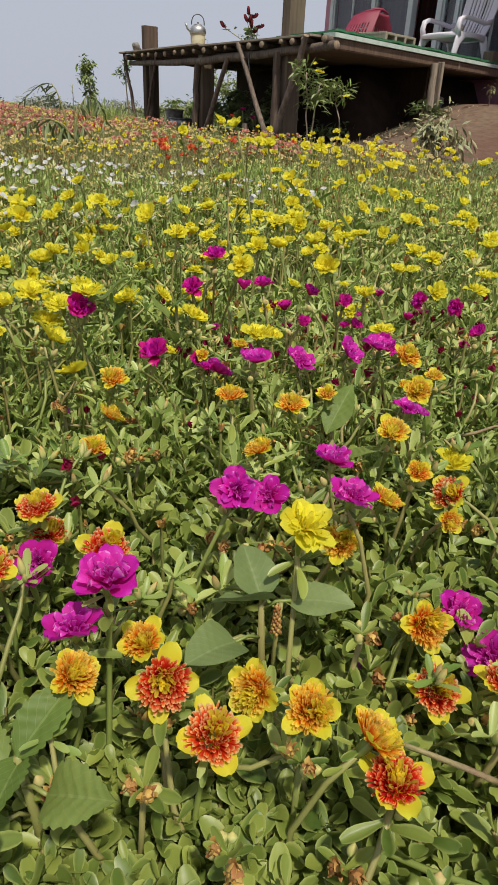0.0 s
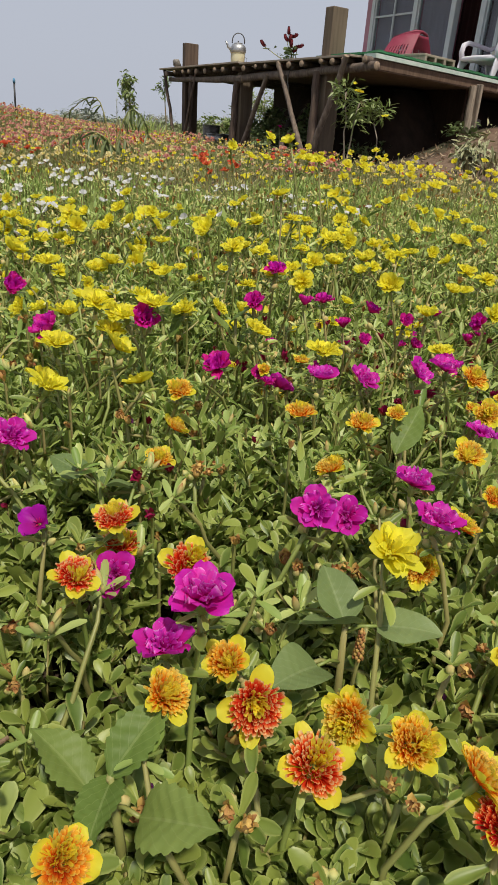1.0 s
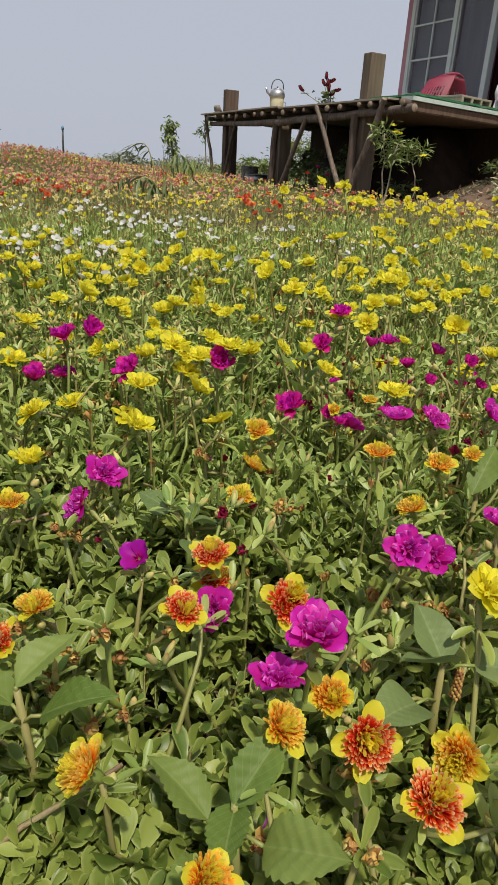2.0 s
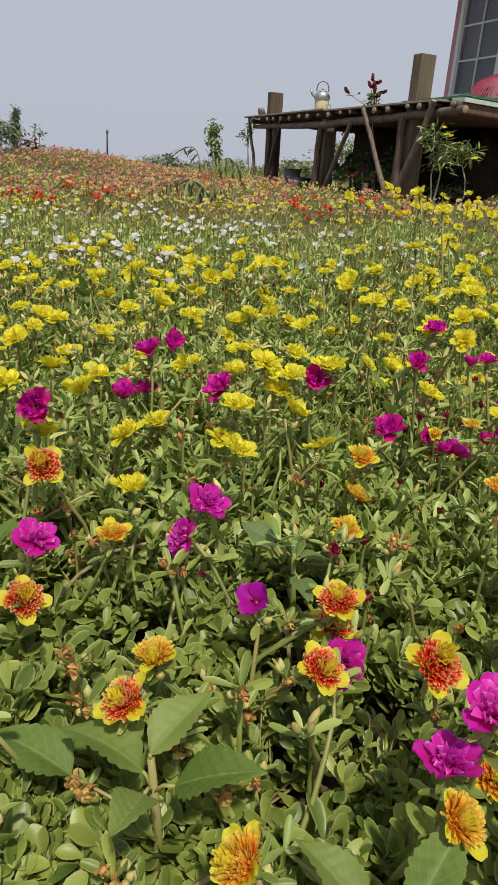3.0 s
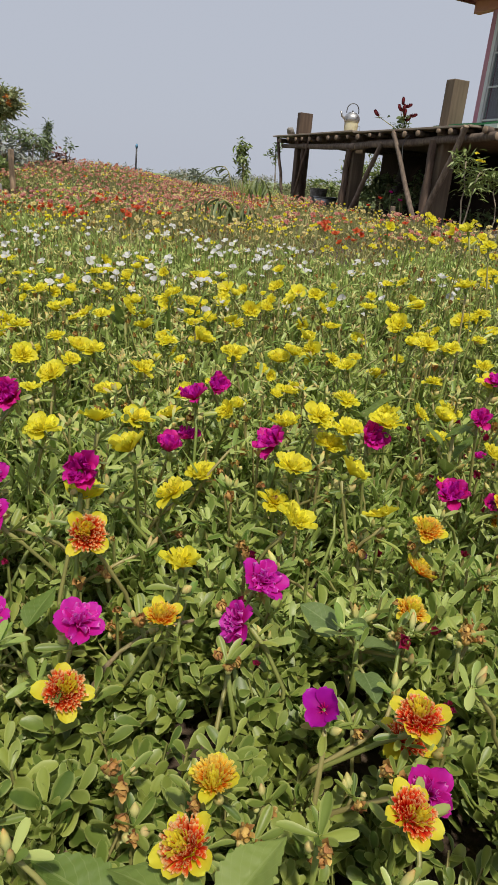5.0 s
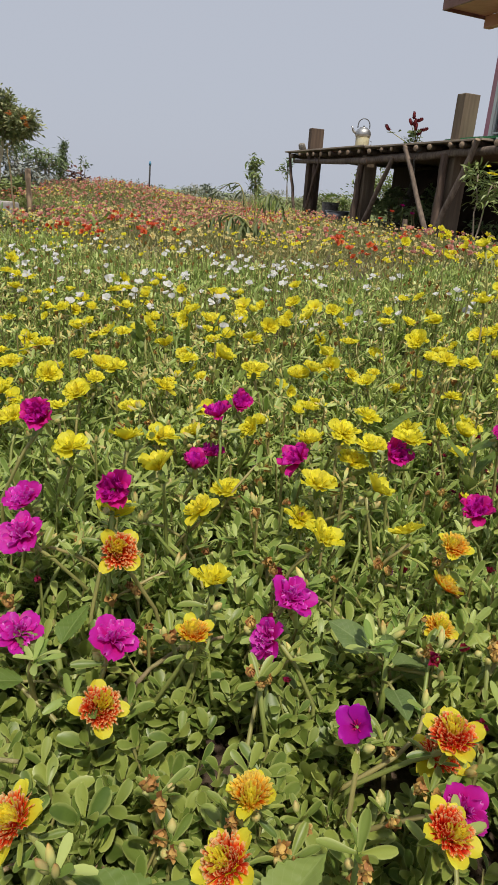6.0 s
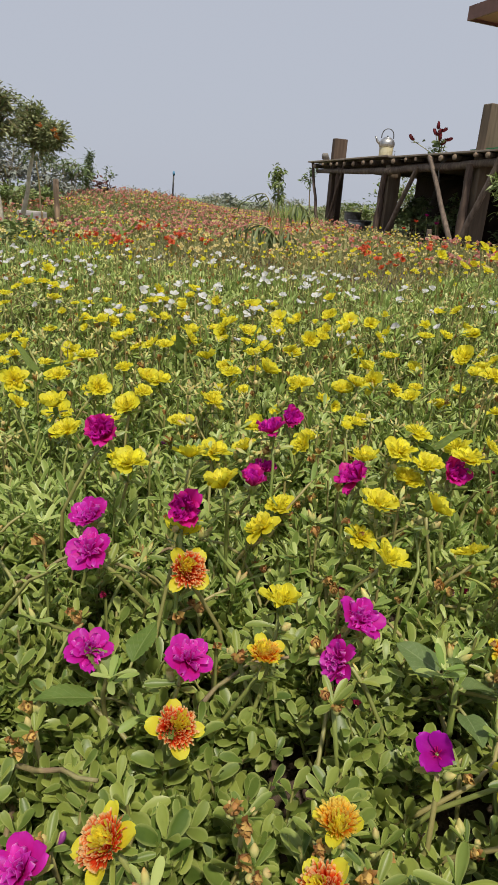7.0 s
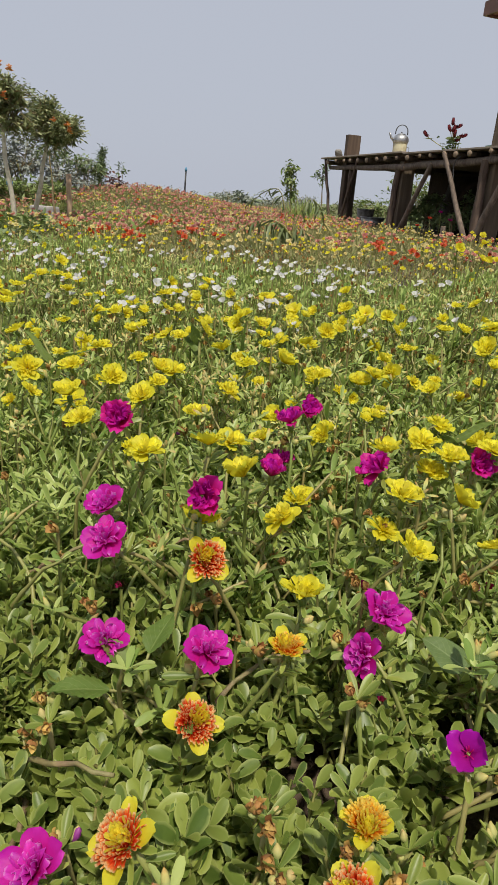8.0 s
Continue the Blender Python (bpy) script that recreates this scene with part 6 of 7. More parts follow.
weed("nettle_weed", "broad-leaved weed with toothed light green leaves", (-0.388, 0.42), [(-0.432, 0.4, 0.13, 0.05), (-0.415, 0.428, 0.143, 0.04), (-0.385, 0.443, 0.158, 0.042), (-0.352, 0.385, 0.139, 0.048), (-0.37, 0.41, 0.14, 0.035)], POINTED, 0.16, LEAF_WEED, 3, 0.5)
weed("heart_leaf_weed", "low weed with smooth heart-shaped leaves", (0.04, 0.315), [(0.034, 0.335, 0.162, 0.042), (0.026, 0.306, 0.16, 0.046), (0.01, 0.288, 0.14, 0.044), (0.078, 0.31, 0.16, 0.042)], HEART, 0.0, HEARTLEAF, 4, 0.75)
weed("heart_leaf_weed", "low weed with smooth heart-shaped leaves", (-0.15, 0.475), [(-0.18, 0.487, 0.155, 0.037), (-0.126, 0.48, 0.142, 0.039), (-0.139, 0.443, 0.137, 0.03), (-0.123, 0.495, 0.128, 0.03), (-0.15, 0.5, 0.14, 0.03)], HEART, 0.0, HEARTLEAF, 5, 0.75)
weed("upright_weed", "upright weed with long pointed leaves", (-0.15, 0.84), [(-0.138, 0.836, 0.215, 0.07), (-0.165, 0.845, 0.2, 0.065), (-0.13, 0.86, 0.18, 0.06), (-0.16, 0.81, 0.17, 0.05)], OVAL, 0.03, LEAF_WEED, 6, 0.36)
weed("upright_weed", "upright weed with long pointed leaves", (-0.285, 0.765), [(-0.304, 0.76, 0.197, 0.055), (-0.27, 0.775, 0.17, 0.05), (-0.285, 0.74, 0.16, 0.045)], OVAL, 0.03, LEAF_WEED, 7, 0.36)
weed("upright_weed", "upright weed with long pointed leaves", (0.115, 0.535), [(0.122, 0.545, 0.185, 0.065), (0.1, 0.53, 0.15, 0.05), (0.14, 0.52, 0.15, 0.045), (0.12, 0.51, 0.14, 0.045)], OVAL, 0.05, LEAF_WEED, 8, 0.42)
weed("upright_weed", "upright weed with long pointed leaves", (-0.6, 1.22), [(-0.62, 1.23, 0.19, 0.09), (-0.56, 1.23, 0.19, 0.1), (-0.6, 1.2, 0.21, 0.09), (-0.63, 1.2, 0.17, 0.08)], OVAL, 0.02, LEAF_WEED, 9, 0.25)
weed("upright_weed", "upright weed with long pointed leaves", (-0.78, 1.0), [(-0.8, 1.0, 0.2, 0.09), (-0.75, 1.0, 0.2, 0.08), (-0.78, 0.98, 0.18, 0.08)], OVAL, 0.02, LEAF_WEED, 10, 0.4)
weed("upright_weed", "upright weed with long pointed leaves", (0.3, 1.45), [(0.33, 1.45, 0.22, 0.11), (0.27, 1.46, 0.22, 0.1), (0.3, 1.43, 0.2, 0.09), (0.35, 1.42, 0.17, 0.09)], OVAL, 0.02, LEAF_WEED, 11, 0.4)
weed("upright_weed", "upright weed with long pointed leaves", (0.22, 1.75), [(0.25, 1.75, 0.23, 0.1), (0.19, 1.76, 0.24, 0.1), (0.22, 1.73, 0.2, 0.09)], OVAL, 0.02, LEAF_WEED, 12, 0.4)
weed("upright_weed", "upright weed with long pointed leaves", (-1.85, 3.95), [(-1.83, 3.95, 0.26, 0.16), (-1.88, 3.96, 0.25, 0.14), (-1.8, 3.93, 0.22, 0.13), (-1.9, 3.93, 0.2, 0.12)], OVAL, 0.01, LEAF_WEED, 13, 0.26)
weed("upright_weed", "upright weed with long pointed leaves", (-0.44, 2.63), [(-0.4, 2.63, 0.2, 0.09), (-0.48, 2.64, 0.2, 0.09), (-0.44, 2.6, 0.22, 0.08), (-0.42, 2.66, 0.22, 0.08)], OVAL, 0.02, LEAF_WEED, 14, 0.3)
weed("upright_weed", "upright weed with long pointed leaves", (-0.05, 0.785), [(-0.04, 0.781, 0.222, 0.06), (-0.07, 0.79, 0.2, 0.05), (-0.03, 0.8, 0.19, 0.05), (-0.055, 0.765, 0.18, 0.05)], OVAL, 0.03, LEAF_WEED, 15, 0.4)
# seed spike by the heart-shaped leaves
sp = thing("seed_spike", "brown seed spike of a weed among the purslane", "weed", (0.05, 0.31, float(land(0.05, 0.31))))
obj("stem", tube([(0, 0, -0.01), (0, 0, 0.09), (0.002, 0, 0.13)], 0.0015, 5), STEM, sp)
tagged(obj("spike", join([turned(bead(0.0013, 0.0019, 4, 5), Matrix.Translation((math.cos(k * 2.4) * 0.0026 * (1.1 - k / 90), math.sin(k * 2.4) * 0.0026 * (1.1 - k / 90), 0.103 + k * 0.00042))) for k in range(56)]), WITHER, sp), kind="stuff")
for k, (x, y, h) in enumerate(((-0.26, 0.64, 0.09), (-0.53, 1.28, 0.16), (0.24, 1.3, 0.12))):
    z = float(land(x, y))
    g = thing("grass_tuft", "tuft of broad green grass blades among the flowers", "grass", (x, y, z), "grass tufts")
    for j in range(5):
        a = j * 1.3 + k
        obj("blade", blade(h + 0.08, 0.009, [0.8, 1.0, 0.9, 0.6, 0.1], 6, 0.3, -0.5), LEAF_WEED, g, m=frame_of((math.cos(a) * 0.35, math.sin(a) * 0.35, 1), 0.2))

# ---- posts and odds and ends in the garden ----
STAKEWOOD = mat("brown_stake", (0.4, 0.27, 0.17), 0.85, vary=(0.5, 0.35, 0.23), scale=9, stretch=(8, 8, 0.6), bump=0.4)
stake = thing("stake", "short round wooden stake in the planting", "stake", (-2.92, 5.08, float(land(-2.92, 5.08))))
obj("stake_pole", tube([(0, 0, -0.1), (0.003, 0, 0.1), (0, 0, 0.2), (0.004, 0, 0.33)], [0.021, 0.022, 0.021, 0.022], 10), STAKEWOOD, stake)
obj("stake_top", tube([(0.004, 0, 0.328), (0.004, 0, 0.334)], 0.02, 10), ENDGRAIN, stake)
pole = thing("marker_pole", "thin dark pole with a blue top on the ridge", "pole", (-3.41, 9.5, float(land(-3.41, 9.5))))
obj("pole_shaft", tube([(0, 0, -0.1), (0, 0, 0.3), (0.01, 0, 0.53)], [0.013, 0.013, 0.012], 8), BLACK, pole)
obj("pole_cap", tube([(0.01, 0, 0.53), (0.01, 0, 0.56), (0.012, 0, 0.585)], [0.016, 0.019, 0.01], 8), BLUEBAND, pole)
WHITESTONE = mat("whitewashed_block", (0.34, 0.32, 0.31), 0.9, vary=(0.5, 0.47, 0.46), scale=12, bump=0.4, wear=(0.2, 0.16, 0.13), wear_scale=7, wear_amount=0.8)
kerb = part("kerb_block", box(0.24, 0.1, 0.16, bevel=0.015), WHITESTONE, None, m=pose(-3.1, 5.0, 0.21, 0, 0, -14))
tagged(kerb, "pale concrete block edging the planting", "block")
st = bmesh.new()
bmesh.ops.create_icosphere(st, subdivisions=2, radius=0.5)
for v_ in st.verts:
    v_.co *= 1 + 0.4 * noise.noise(v_.co * 2.3)
stone_mesh = bpy.data.meshes.new("stone")
st.to_mesh(stone_mesh)
st.free()
stone_mesh.materials.append(STONE)
stone_mesh.polygons.foreach_set("use_smooth", np.ones(len(stone_mesh.polygons), bool))
for x, y, z, s_, lab in ((-1.13, 8.72, DZ + 0.04, 0.105, "rough grey stone lying on the deck"), (0.9, 5.25, None, 0.12, "grey stone at the edge of the flower bed"), (2.3, 7.9, None, 0.15, "pale stone lying on the bank under the deck"), (1.35, 6.2, None, 0.1, "grey stone on the dirt by the deck")):
    o_ = new("stone", stone_mesh)
    o_.matrix_world = pose(x, y, z if z else float(land(x, y)) + 0.3 * s_, 10, 20, 70 * s_ * 10) @ Matrix.Diagonal((s_ * 1.2, s_, s_ * 0.8, 1))
    tagged(o_, lab, "stone", "stones")

# basins behind the deck's end post
for x, y, z, rr, hh, m_, lab in ((-0.62, 9.05, None, 0.16, 0.11, ALU, "dull metal basin standing on the ground"), (-0.74, 9.32, None, 0.12, 0.21, STONE, "dark bucket standing behind the metal basin")):
    zb = float(land(x, y)) + 0.0
    b_ = thing("basin" if m_ is ALU else "bucket", lab, "basin" if m_ is ALU else "bucket", (x, y, zb))
    obj("shell", tube([(0, 0, 0), (0, 0, 0.01), (0, 0, hh), (0, 0, hh - 0.01), (0, 0, 0.03)], [rr * 0.75, rr * 0.8, rr, rr * 0.96, rr * 0.75], 24), m_, b_)
    obj("rim", tube([(math.cos(a) * rr, math.sin(a) * rr, hh) for a in np.linspace(0, 6.283, 25)], 0.008, 6), m_, b_)

# dirt by the deck, with litter and grass on it
dirt = bmesh.new()
dn, dm_ = 40, 60
dv = [[dirt.verts.new((x, y, float(land(x, y)) + 0.008 - (0.03 if i in (0, dn - 1) or j in (0, dm_ - 1) else 0))) for j, y in enumerate(np.linspace(4.0, 8.8, dm_)) for x in [0.85 + 0.05 * math.sin(j) + 0.22 * (5.9 - y if y < 5.9 else 0) * 0.3 + (y - 5.9 if y > 5.9 else 0) * 0.95 + i * 0.1]] for i in range(dn)]
for i in range(dn - 1):
    for j in range(dm_ - 1):
        dirt.faces.new((dv[i][j], dv[i + 1][j], dv[i + 1][j + 1], dv[i][j + 1]))
tagged(part("dirt_path", dirt, DIRT, None, smooth=True), "bare brown dirt path beside the deck", "path", kind="structure")
lr = np.random.default_rng(8)
lp = spots((0.9, 2.6, 5.2, 7.2), 800, lr, lambda x, y: np.abs((x - 0.95) * 0.72 - (y - 6.0) * 0.7) < 0.35)
lp[:, 2] += 0.015
litter = [blade(0.05, 0.018, OVAL, 4, 0.4, -0.6), blade(0.04, 0.02, OVAL, 4, 0.2, 0.8), blade(0.06, 0.014, OVAL, 4, 0.3, 0.5)]
tagged(obj("leaf_litter", scatter(litter, lp, turns_of(lr, len(lp), 0.7), lr.uniform(0.6, 1.2, len(lp)), lr.integers(0, 3, len(lp))), mat("dry_leaf", (0.25, 0.16, 0.09), 0.9, vary=(0.35, 0.25, 0.16), scale=15, island=(0.42, 0.33, 0.22))), "dry brown leaves scattered along the dirt", "leaf litter", kind="stuff")
gp_ = spots((1.0, 3.2, 2.6, 5.6), 4200, lr, lambda x, y: (x > 0.95 + 0.08 * y) & (y < 4.75 + (x - 1.6) * 0.7) & (np.hypot((x - 1.5) / 1.5, (y - 4.0) / 1.5) < 1 + 0.1 * np.sin(9 * x)))
tagged(obj("grass", scatter(far_leaf, gp_, turns_of(lr, len(gp_), 0.3), lr.uniform(0.4, 0.7, len(gp_)), lr.integers(0, 8, len(gp_))), LIGHTLEAF), "short green grass beside the dirt path", "grass", kind="stuff")
tp = spots((-4.6, -2.3, 3.2, 5.6), 1100, lr, lambda x, y: ~((x > -3.25) & (x < -2.6) & (y > 4.3) & (y < 5.1)))
tagged(obj("planting_foliage", scatter(far_leaf, tp, turns_of(lr, len(tp), 0.4), lr.uniform(0.8, 1.3, len(tp)), lr.integers(0, 8, len(tp))), LEAF_FINE), "mixed green foliage under the small trees", "foliage", kind="stuff")
PANSY = petal_mat("mauve_petal", [(0.0, (0.2, 0.02, 0.15)), (0.5, (0.4, 0.15, 0.35)), (1.0, (0.6, 0.4, 0.55))])
drift("mauve_drift", "small mauve pansies under the trees", PANSY, spots((-2.2, -1.95, 3.1, 3.4), 5, r), (0.08, 0.11), single, 0.55, r)

# ---- things on the deck ----
kq = on_deck(2.56, 0.34)
tin = thing("tin_stove", "old dented cream tin used as a stove", "tin", (kq.x, kq.y, DZ), m=Matrix.Translation((kq.x, kq.y, DZ)) @ Matrix.Diagonal((0.95, 0.95, 0.8, 1)))
obj("can", tube([(0, 0, 0), (0, 0, 0.01), (0, 0, 0.09), (0, 0, 0.18), (0, 0, 0.19)], [0.082, 0.085, 0.083, 0.085, 0.082], 24), TIN, tin)
obj("can_rim", tube([(math.cos(a) * 0.085, math.sin(a) * 0.085, 0.188) for a in np.linspace(0, 6.283, 25)], 0.005, 6), TIN, tin)
obj("can_handle", tube([(0.083, -0.02, 0.14), (0.11, -0.03, 0.13), (0.11, -0.03, 0.08), (0.083, -0.02, 0.06)], 0.004, 6), DARKMETAL, tin)
kettle = thing("kettle", "dull aluminium kettle with a looped handle on a tin", "kettle", (kq.x, kq.y, DZ), m=Matrix.Translation((kq.x, kq.y, DZ + 0.192 * 0.8)) @ Matrix.Diagonal((0.88, 0.88, 0.68, 1)))
obj("body", tube([(0, 0, 0), (0, 0, 0.004), (0, 0, 0.03), (0, 0, 0.07), (0, 0, 0.105), (0, 0, 0.125), (0, 0, 0.13)], [0.09, 0.1, 0.105, 0.1, 0.082, 0.055, 0.05], 28), ALU, kettle)
lid = obj("lid", tube([(0, 0, 0.128), (0, 0, 0.134), (0, 0, 0.142), (0, 0, 0.146)], [0.055, 0.054, 0.035, 0.01], 20), ALU, kettle)
obj("lid_knob", tube([(0, 0, 0.145), (0, 0, 0.152), (0, 0, 0.166), (0, 0, 0.17)], [0.006, 0.008, 0.012, 0.006], 10), DARKMETAL, lid)
obj("spout", tube([(-0.085, -0.02, 0.04), (-0.125, -0.03, 0.07), (-0.14, -0.035, 0.11), (-0.158, -0.04, 0.15)], [0.026, 0.018, 0.013, 0.01], 10), ALU, kettle)
obj("handle", tube([(math.cos(a) * 0.078, math.sin(a) * 0.0 + math.cos(a) * 0.02, 0.13 + 0.145 * (math.sin(a) ** 0.7 if math.sin(a) > 0 else 0)) for a in np.linspace(0, np.pi, 17)], 0.007, 8), DARKMETAL, kettle)


def pallet_at(p, turn):
    e = thing("pallet", "small weathered slatted wooden pallet on the turf mat", "pallet", p, m=Matrix.Translation(p) @ Matrix.Rotation(turn, 4, "Z"))
    part("top_board", box(0.55, 0.3, 0.02, (0, 0, 0.075), 0.004), PLANK, e)
    part("bottom_board", box(0.55, 0.3, 0.016, (0, 0, 0.01), 0.004), PLANK, e)
    for k in range(4):
        part("spacer", box(0.035, 0.3, 0.05, (-0.255 + 0.17 * k, 0, 0.042), 0.004), PLANK, e)
    return e


pq = on_deck(0.3, 1.2)
pallet_at(Vector((pq.x, pq.y, DZ + 0.03)), math.atan2(DV.y, DV.x))


# red chair, tipped over so that seat and back lean together
rq = Vector((1.5, 8.2, DZ + 0.025))
rc = thing("plastic_chair", "red plastic chair tipped over on the turf mat", "chair", rq, m=Matrix.Translation(rq))


def bowed(bl, br_, tl, tr_, bulge, slots, s0, s1):
    """A moulded panel between four corners, bulging outwards, with narrow slots between the heights s0 and s1."""
    bm = bmesh.new()
    n, w = 18, 40
    bl, br_, tl, tr_ = (np.array(c) for c in (bl, br_, tl, tr_))
    out = np.cross(br_ - bl, tl - bl)
    out /= np.linalg.norm(out)
    rows = []
    for i in range(n + 1):
        v = i / n
        rows.append([bm.verts.new((bl * (1 - u) + br_ * u) * (1 - v) + (tl * (1 - u) + tr_ * u) * v + out * bulge * (math.sin(math.pi * u) ** 0.8 * 0.6 + math.sin(math.pi * (0.15 + 0.85 * v)))) for u in np.linspace(0, 1, w + 1)])
    for i in range(n):
        for k in range(w):
            f = (k / w - 0.16) * slots / 0.68
            if not (0 < f < slots and f % 1 < 0.3 and s0 <= i <= s1):
                bm.faces.new((rows[i][k], rows[i][k + 1], rows[i + 1][k + 1], rows[i + 1][k]))
    bmesh.ops.delete(bm, geom=[v_ for v_ in bm.verts if not v_.link_faces], context="VERTS")
    bmesh.ops.solidify(bm, geom=bm.faces[:], thickness=0.012)
    bmesh.ops.recalc_face_normals(bm, faces=bm.faces)
    return bm


part("backrest", bowed((-0.36, -0.03, 0.0), (-0.02, -0.14, 0.0), (-0.17, 0.1, 0.38), (0.12, 0.02, 0.44), 0.05, 7, 4, 11), REDPLASTIC, rc, smooth=True)
part("seat", bowed((0.07, 0.32, 0.0), (0.43, 0.36, 0.0), (0.09, 0.05, 0.43), (0.23, 0.09, 0.41), 0.035, 6, 4, 12), REDPLASTIC, rc, smooth=True)
obj("bend", tube([(-0.15, 0.1, 0.385), (-0.03, 0.07, 0.425), (0.07, 0.04, 0.45), (0.15, 0.07, 0.45), (0.22, 0.1, 0.42)], [0.012, 0.016, 0.018, 0.016, 0.012], 10), REDPLASTIC, rc)


def strap(points, widths, depth, bend=0.0):
    """A flat moulded bar along points, wide across y, with rounded edges."""
    p = np.asarray(points, float)
    d = np.gradient(p, axis=0)
    d /= np.linalg.norm(d, axis=1)[:, None]
    side = np.array([0.0, 1.0, 0.0])
    nrm = np.cross(d, side)
    nrm /= np.linalg.norm(nrm, axis=1)[:, None]
    th = np.linspace(0, 2 * np.pi, 12, endpoint=False)
    cs, sn_ = np.sign(np.cos(th)) * np.abs(np.cos(th)) ** 0.6, np.sign(np.sin(th)) * np.abs(np.sin(th)) ** 0.6
    w = np.broadcast_to(np.asarray(widths, float), len(p)) / 2
    p2, w2, n2 = np.concatenate([p[:1], p, p[-1:]]), np.concatenate([w[:1] * 0.02, w, w[-1:] * 0.02]), np.concatenate([nrm[:1], nrm, nrm[-1:]])
    dd = np.concatenate([[0.001], np.full(len(p), depth / 2), [0.001]])
    v = (p2[:, None] + w2[:, None, None] * cs[None, :, None] * n2[:, None] + dd[:, None, None] * sn_[None, :, None] * side[None, None]).reshape(-1, 3)
    q = np.array([[k * 12 + j, k * 12 + (j + 1) % 12, (k + 1) * 12 + (j + 1) % 12, (k + 1) * 12 + j] for k in range(len(p2) - 1) for j in range(12)])
    return v, q, np.zeros((len(v), 2))


def monobloc(e, material):
    """A low stacking armchair, facing +x, standing on the origin."""
    part("seat", bowed((0.27, -0.25, 0.31), (0.27, 0.25, 0.31), (-0.2, -0.23, 0.28), (-0.2, 0.23, 0.28), -0.012, 1, 30, 31), material, e, smooth=True)
    part("backrest", bowed((-0.19, -0.23, 0.28), (-0.19, 0.23, 0.28), (-0.44, -0.25, 0.86), (-0.44, 0.25, 0.86), -0.05, 7, 3, 14), material, e, smooth=True)
    obj("seat_front", strap([(0.24, 0, 0.285), (0.27, 0, 0.29), (0.295, 0, 0.28)], [0.035, 0.06, 0.05], 0.5), material, e)
    for s_ in (-1, 1):
        y_ = s_ * 0.255
        obj("front_leg", strap([(0.3, y_, 0.0), (0.28, y_, 0.12), (0.25, y_, 0.22), (0.2, y_, 0.3)], [0.06, 0.075, 0.1, 0.16], 0.035), material, e)
        obj("back_leg", strap([(-0.32, y_ * 0.94, 0.0), (-0.28, y_ * 0.94, 0.14), (-0.22, y_ * 0.94, 0.29)], [0.055, 0.075, 0.13], 0.035), material, e)
        obj("seat_side", strap([(0.25, y_, 0.285), (0.02, y_, 0.3), (-0.22, y_, 0.28)], [0.07, 0.05, 0.07], 0.03), material, e)
        obj("armrest", strap([(0.25, y_, 0.28), (0.28, y_, 0.36), (0.26, y_, 0.43), (0.19, y_, 0.46), (0.0, y_, 0.45), (-0.2, y_, 0.43), (-0.3, y_, 0.46)], [0.06, 0.05, 0.05, 0.045, 0.04, 0.04, 0.05], 0.055), material, e)


wq = Vector((2.6, 8.62, DZ + 0.002))
wc = thing("plastic_chair", "white plastic armchair standing on the deck", "chair", wq, m=Matrix.Translation(wq) @ Matrix.Rotation(radians(214), 4, "Z"))
monobloc(wc, WHITEPLASTIC)
bag = obj("bag", tube([(0, 0, 0), (0.02, 0, 0.03), (0.0, 0, 0.1), (0.03, 0, 0.15), (0.0, 0, 0.18)], [0.05, 0.08, 0.085, 0.06, 0.02], 12), mat("patterned_cloth", (0.3, 0.34, 0.2), 0.9, vary=(0.55, 0.3, 0.3), scale=18, island=(0.5, 0.5, 0.4)), None, m=Matrix.Translation((2.62, 8.6, DZ + 0.3)) @ Matrix.Scale(0.72, 4))
tagged(bag, "crumpled patterned cloth bag lying on the white chair", "bag")
crate = part("timber_block", box(0.5, 0.12, 0.1, bevel=0.01), POST, None, m=pose(*on_deck(0.12, 3.35, DZ + 0.09), 0, 0, math.degrees(math.atan2(DV.y, DV.x))))
tagged(crate, "pale timber block on the deck edge", "block")

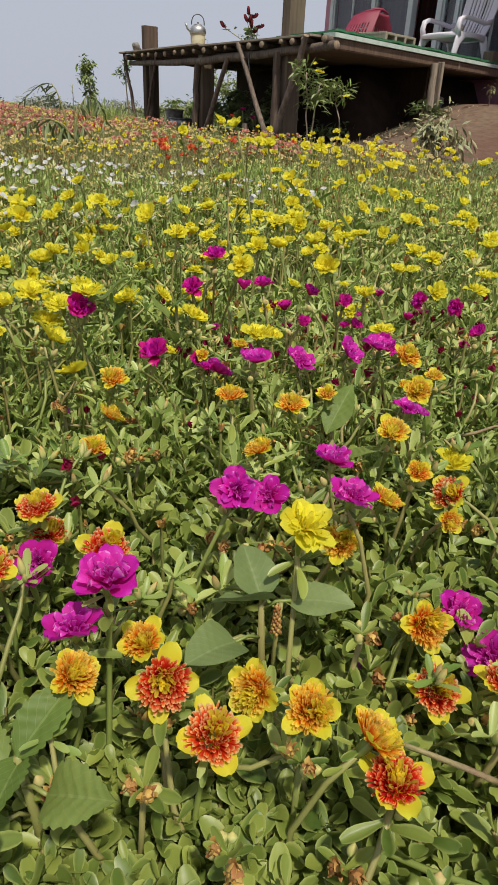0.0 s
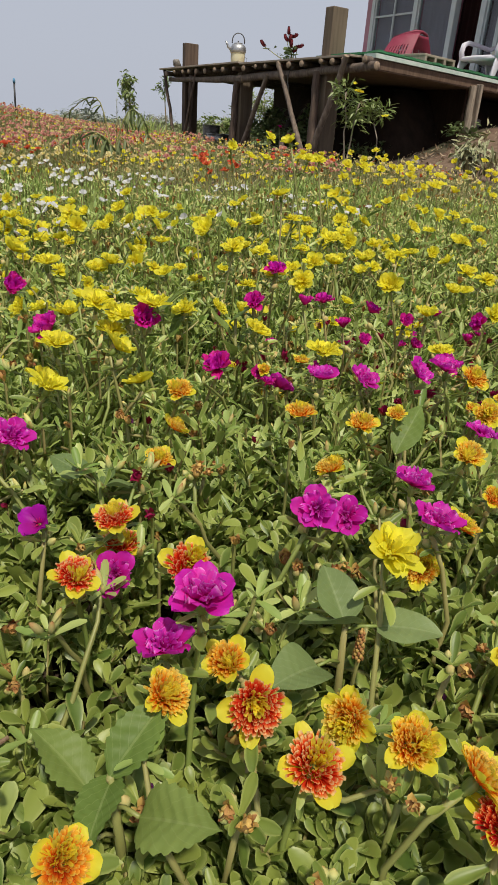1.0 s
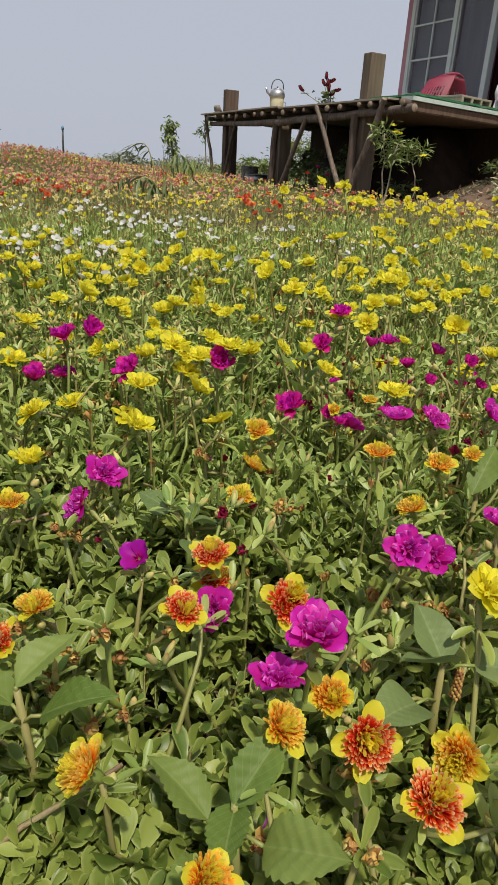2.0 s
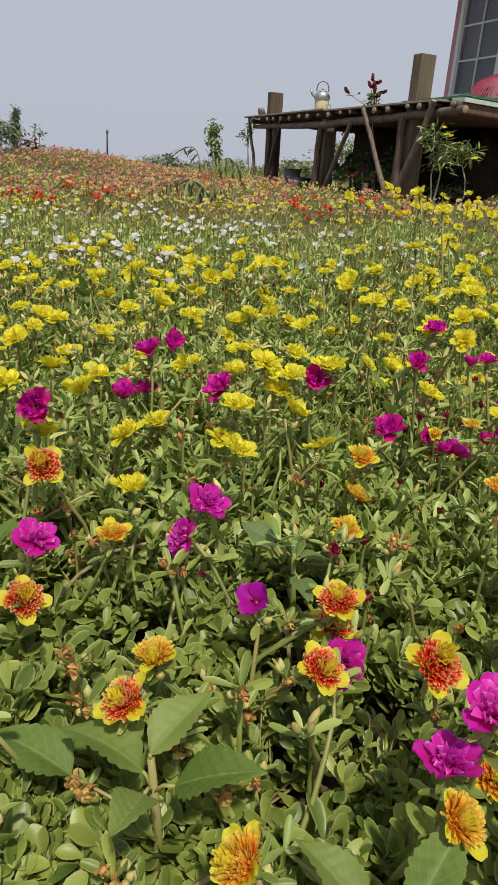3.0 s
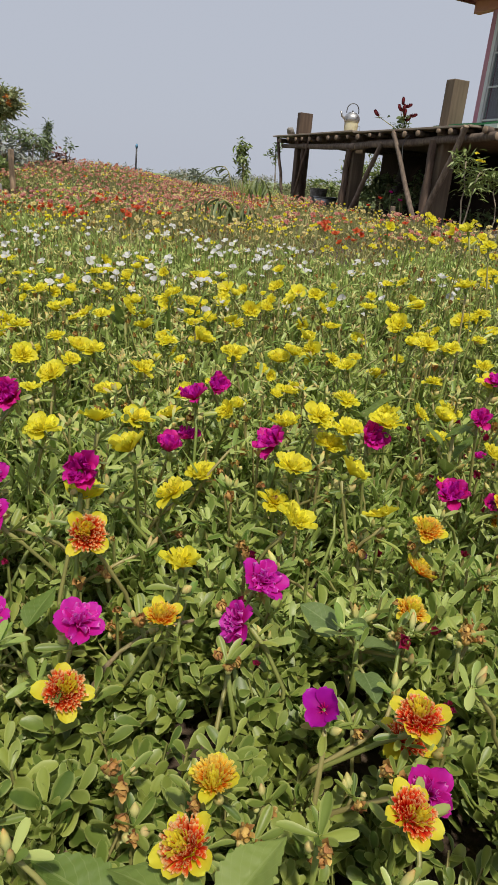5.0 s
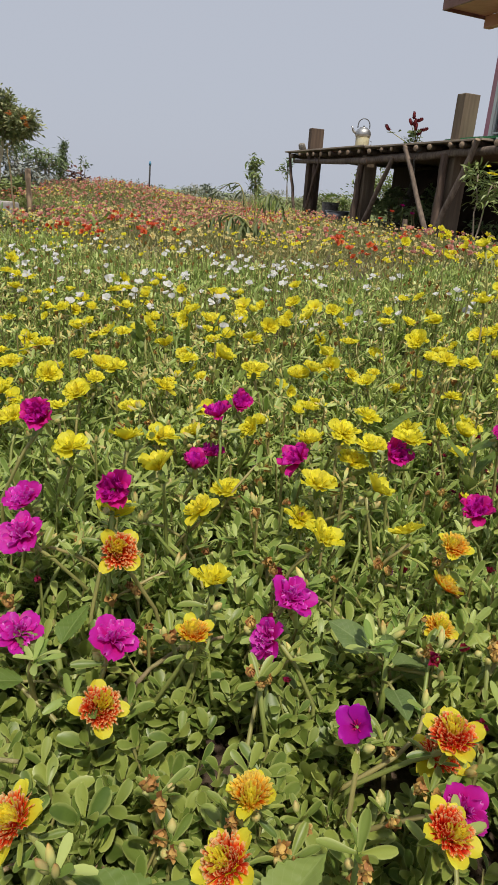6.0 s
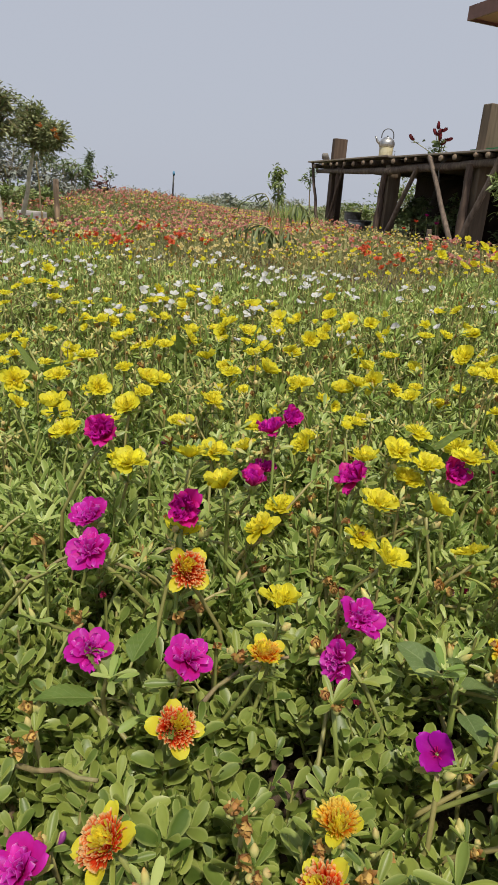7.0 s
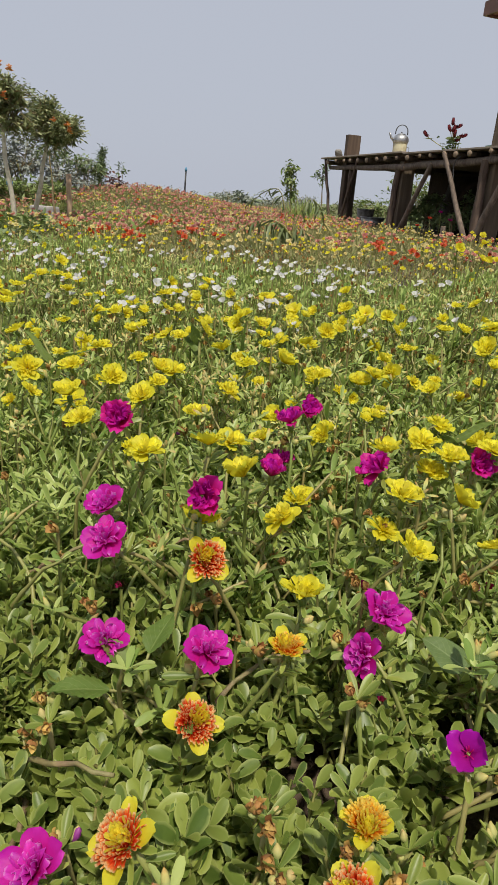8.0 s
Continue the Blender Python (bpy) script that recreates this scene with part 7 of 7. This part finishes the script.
# ---- land and trees far off ----
hr = np.random.default_rng(77)
for k, (x, y, w, h, c) in enumerate(((-9, 40, 3.0, 1.2, 3), (-6.0, 44, 1.6, 1.0, 2), (-8.3, 36, 1.2, 1.35, 3), (-14, 44, 6, 1.6, 4), (-21, 48, 6, 1.7, 4), (2, 46, 4, 1.0, 3), (-1.5, 46, 1.6, 0.7, 2), (-27, 52, 5, 2.0, 3), (6, 50, 4, 1.6, 3), (-38, 62, 5, 2.2, 3), (-31, 60, 5, 2.1, 3), (-24.5, 62, 5, 2.3, 3), (-18, 60, 5, 2.1, 3), (-11.5, 62, 5, 2.2, 3), (-5, 60, 5, 2.0, 3), (1.5, 62, 5, 2.2, 3), (8, 60, 5, 2.1, 3))):
    z = float(land(x, y))
    leafy("far_tree", "grey-green trees on the far edge of the field, haze put into their colour", "tree", (x, y), c, [(x + hr.uniform(-w, w) * 0.6, y + hr.uniform(-1, 1), z + h * hr.uniform(0.16, 0.4), w * 0.42, h * 0.24) for _ in range(c + 1)], 0.2, 0.5, 800, LEAF_GREY, seed=60 + k, trunk=0.06, group="far trees")
for k, (x, y, h) in enumerate(((-1.75, 15.0, 0.3), (-1.05, 13.8, 0.36), (-2.6, 16.0, 0.28), (-0.75, 11.3, 0.5), (-0.25, 11.8, 0.9), (-1.3, 12.2, 0.28), (-0.05, 12.6, 1.15), (0.3, 11.5, 0.5))):
    z = float(land(x, y))
    leafy("bush", "green leafy bush behind the deck", "bush", (x, y), 3, [(x, y, z + h * 0.55, 0.38, h * 0.4), (x + 0.25, y + 0.2, z + h * 0.45, 0.3, h * 0.35)], 0.08, 0.4, 520, (FIELD, FIELD, FIELD, LIGHTLEAF, LIGHTLEAF, FIELD, LIGHTLEAF, LIGHTLEAF)[k], seed=40 + k, trunk=0.012, group="bushes behind the deck")
hp = spots((-9, 3, 10.5, 24), 3000, hr)
tagged(obj("field_grass", scatter(far_leaf, hp, turns_of(hr, len(hp), 0.4), hr.uniform(1.0, 1.9, len(hp)), hr.integers(0, 8, len(hp))), FIELD), "rough green field beyond the flower beds", "grass", kind="stuff")
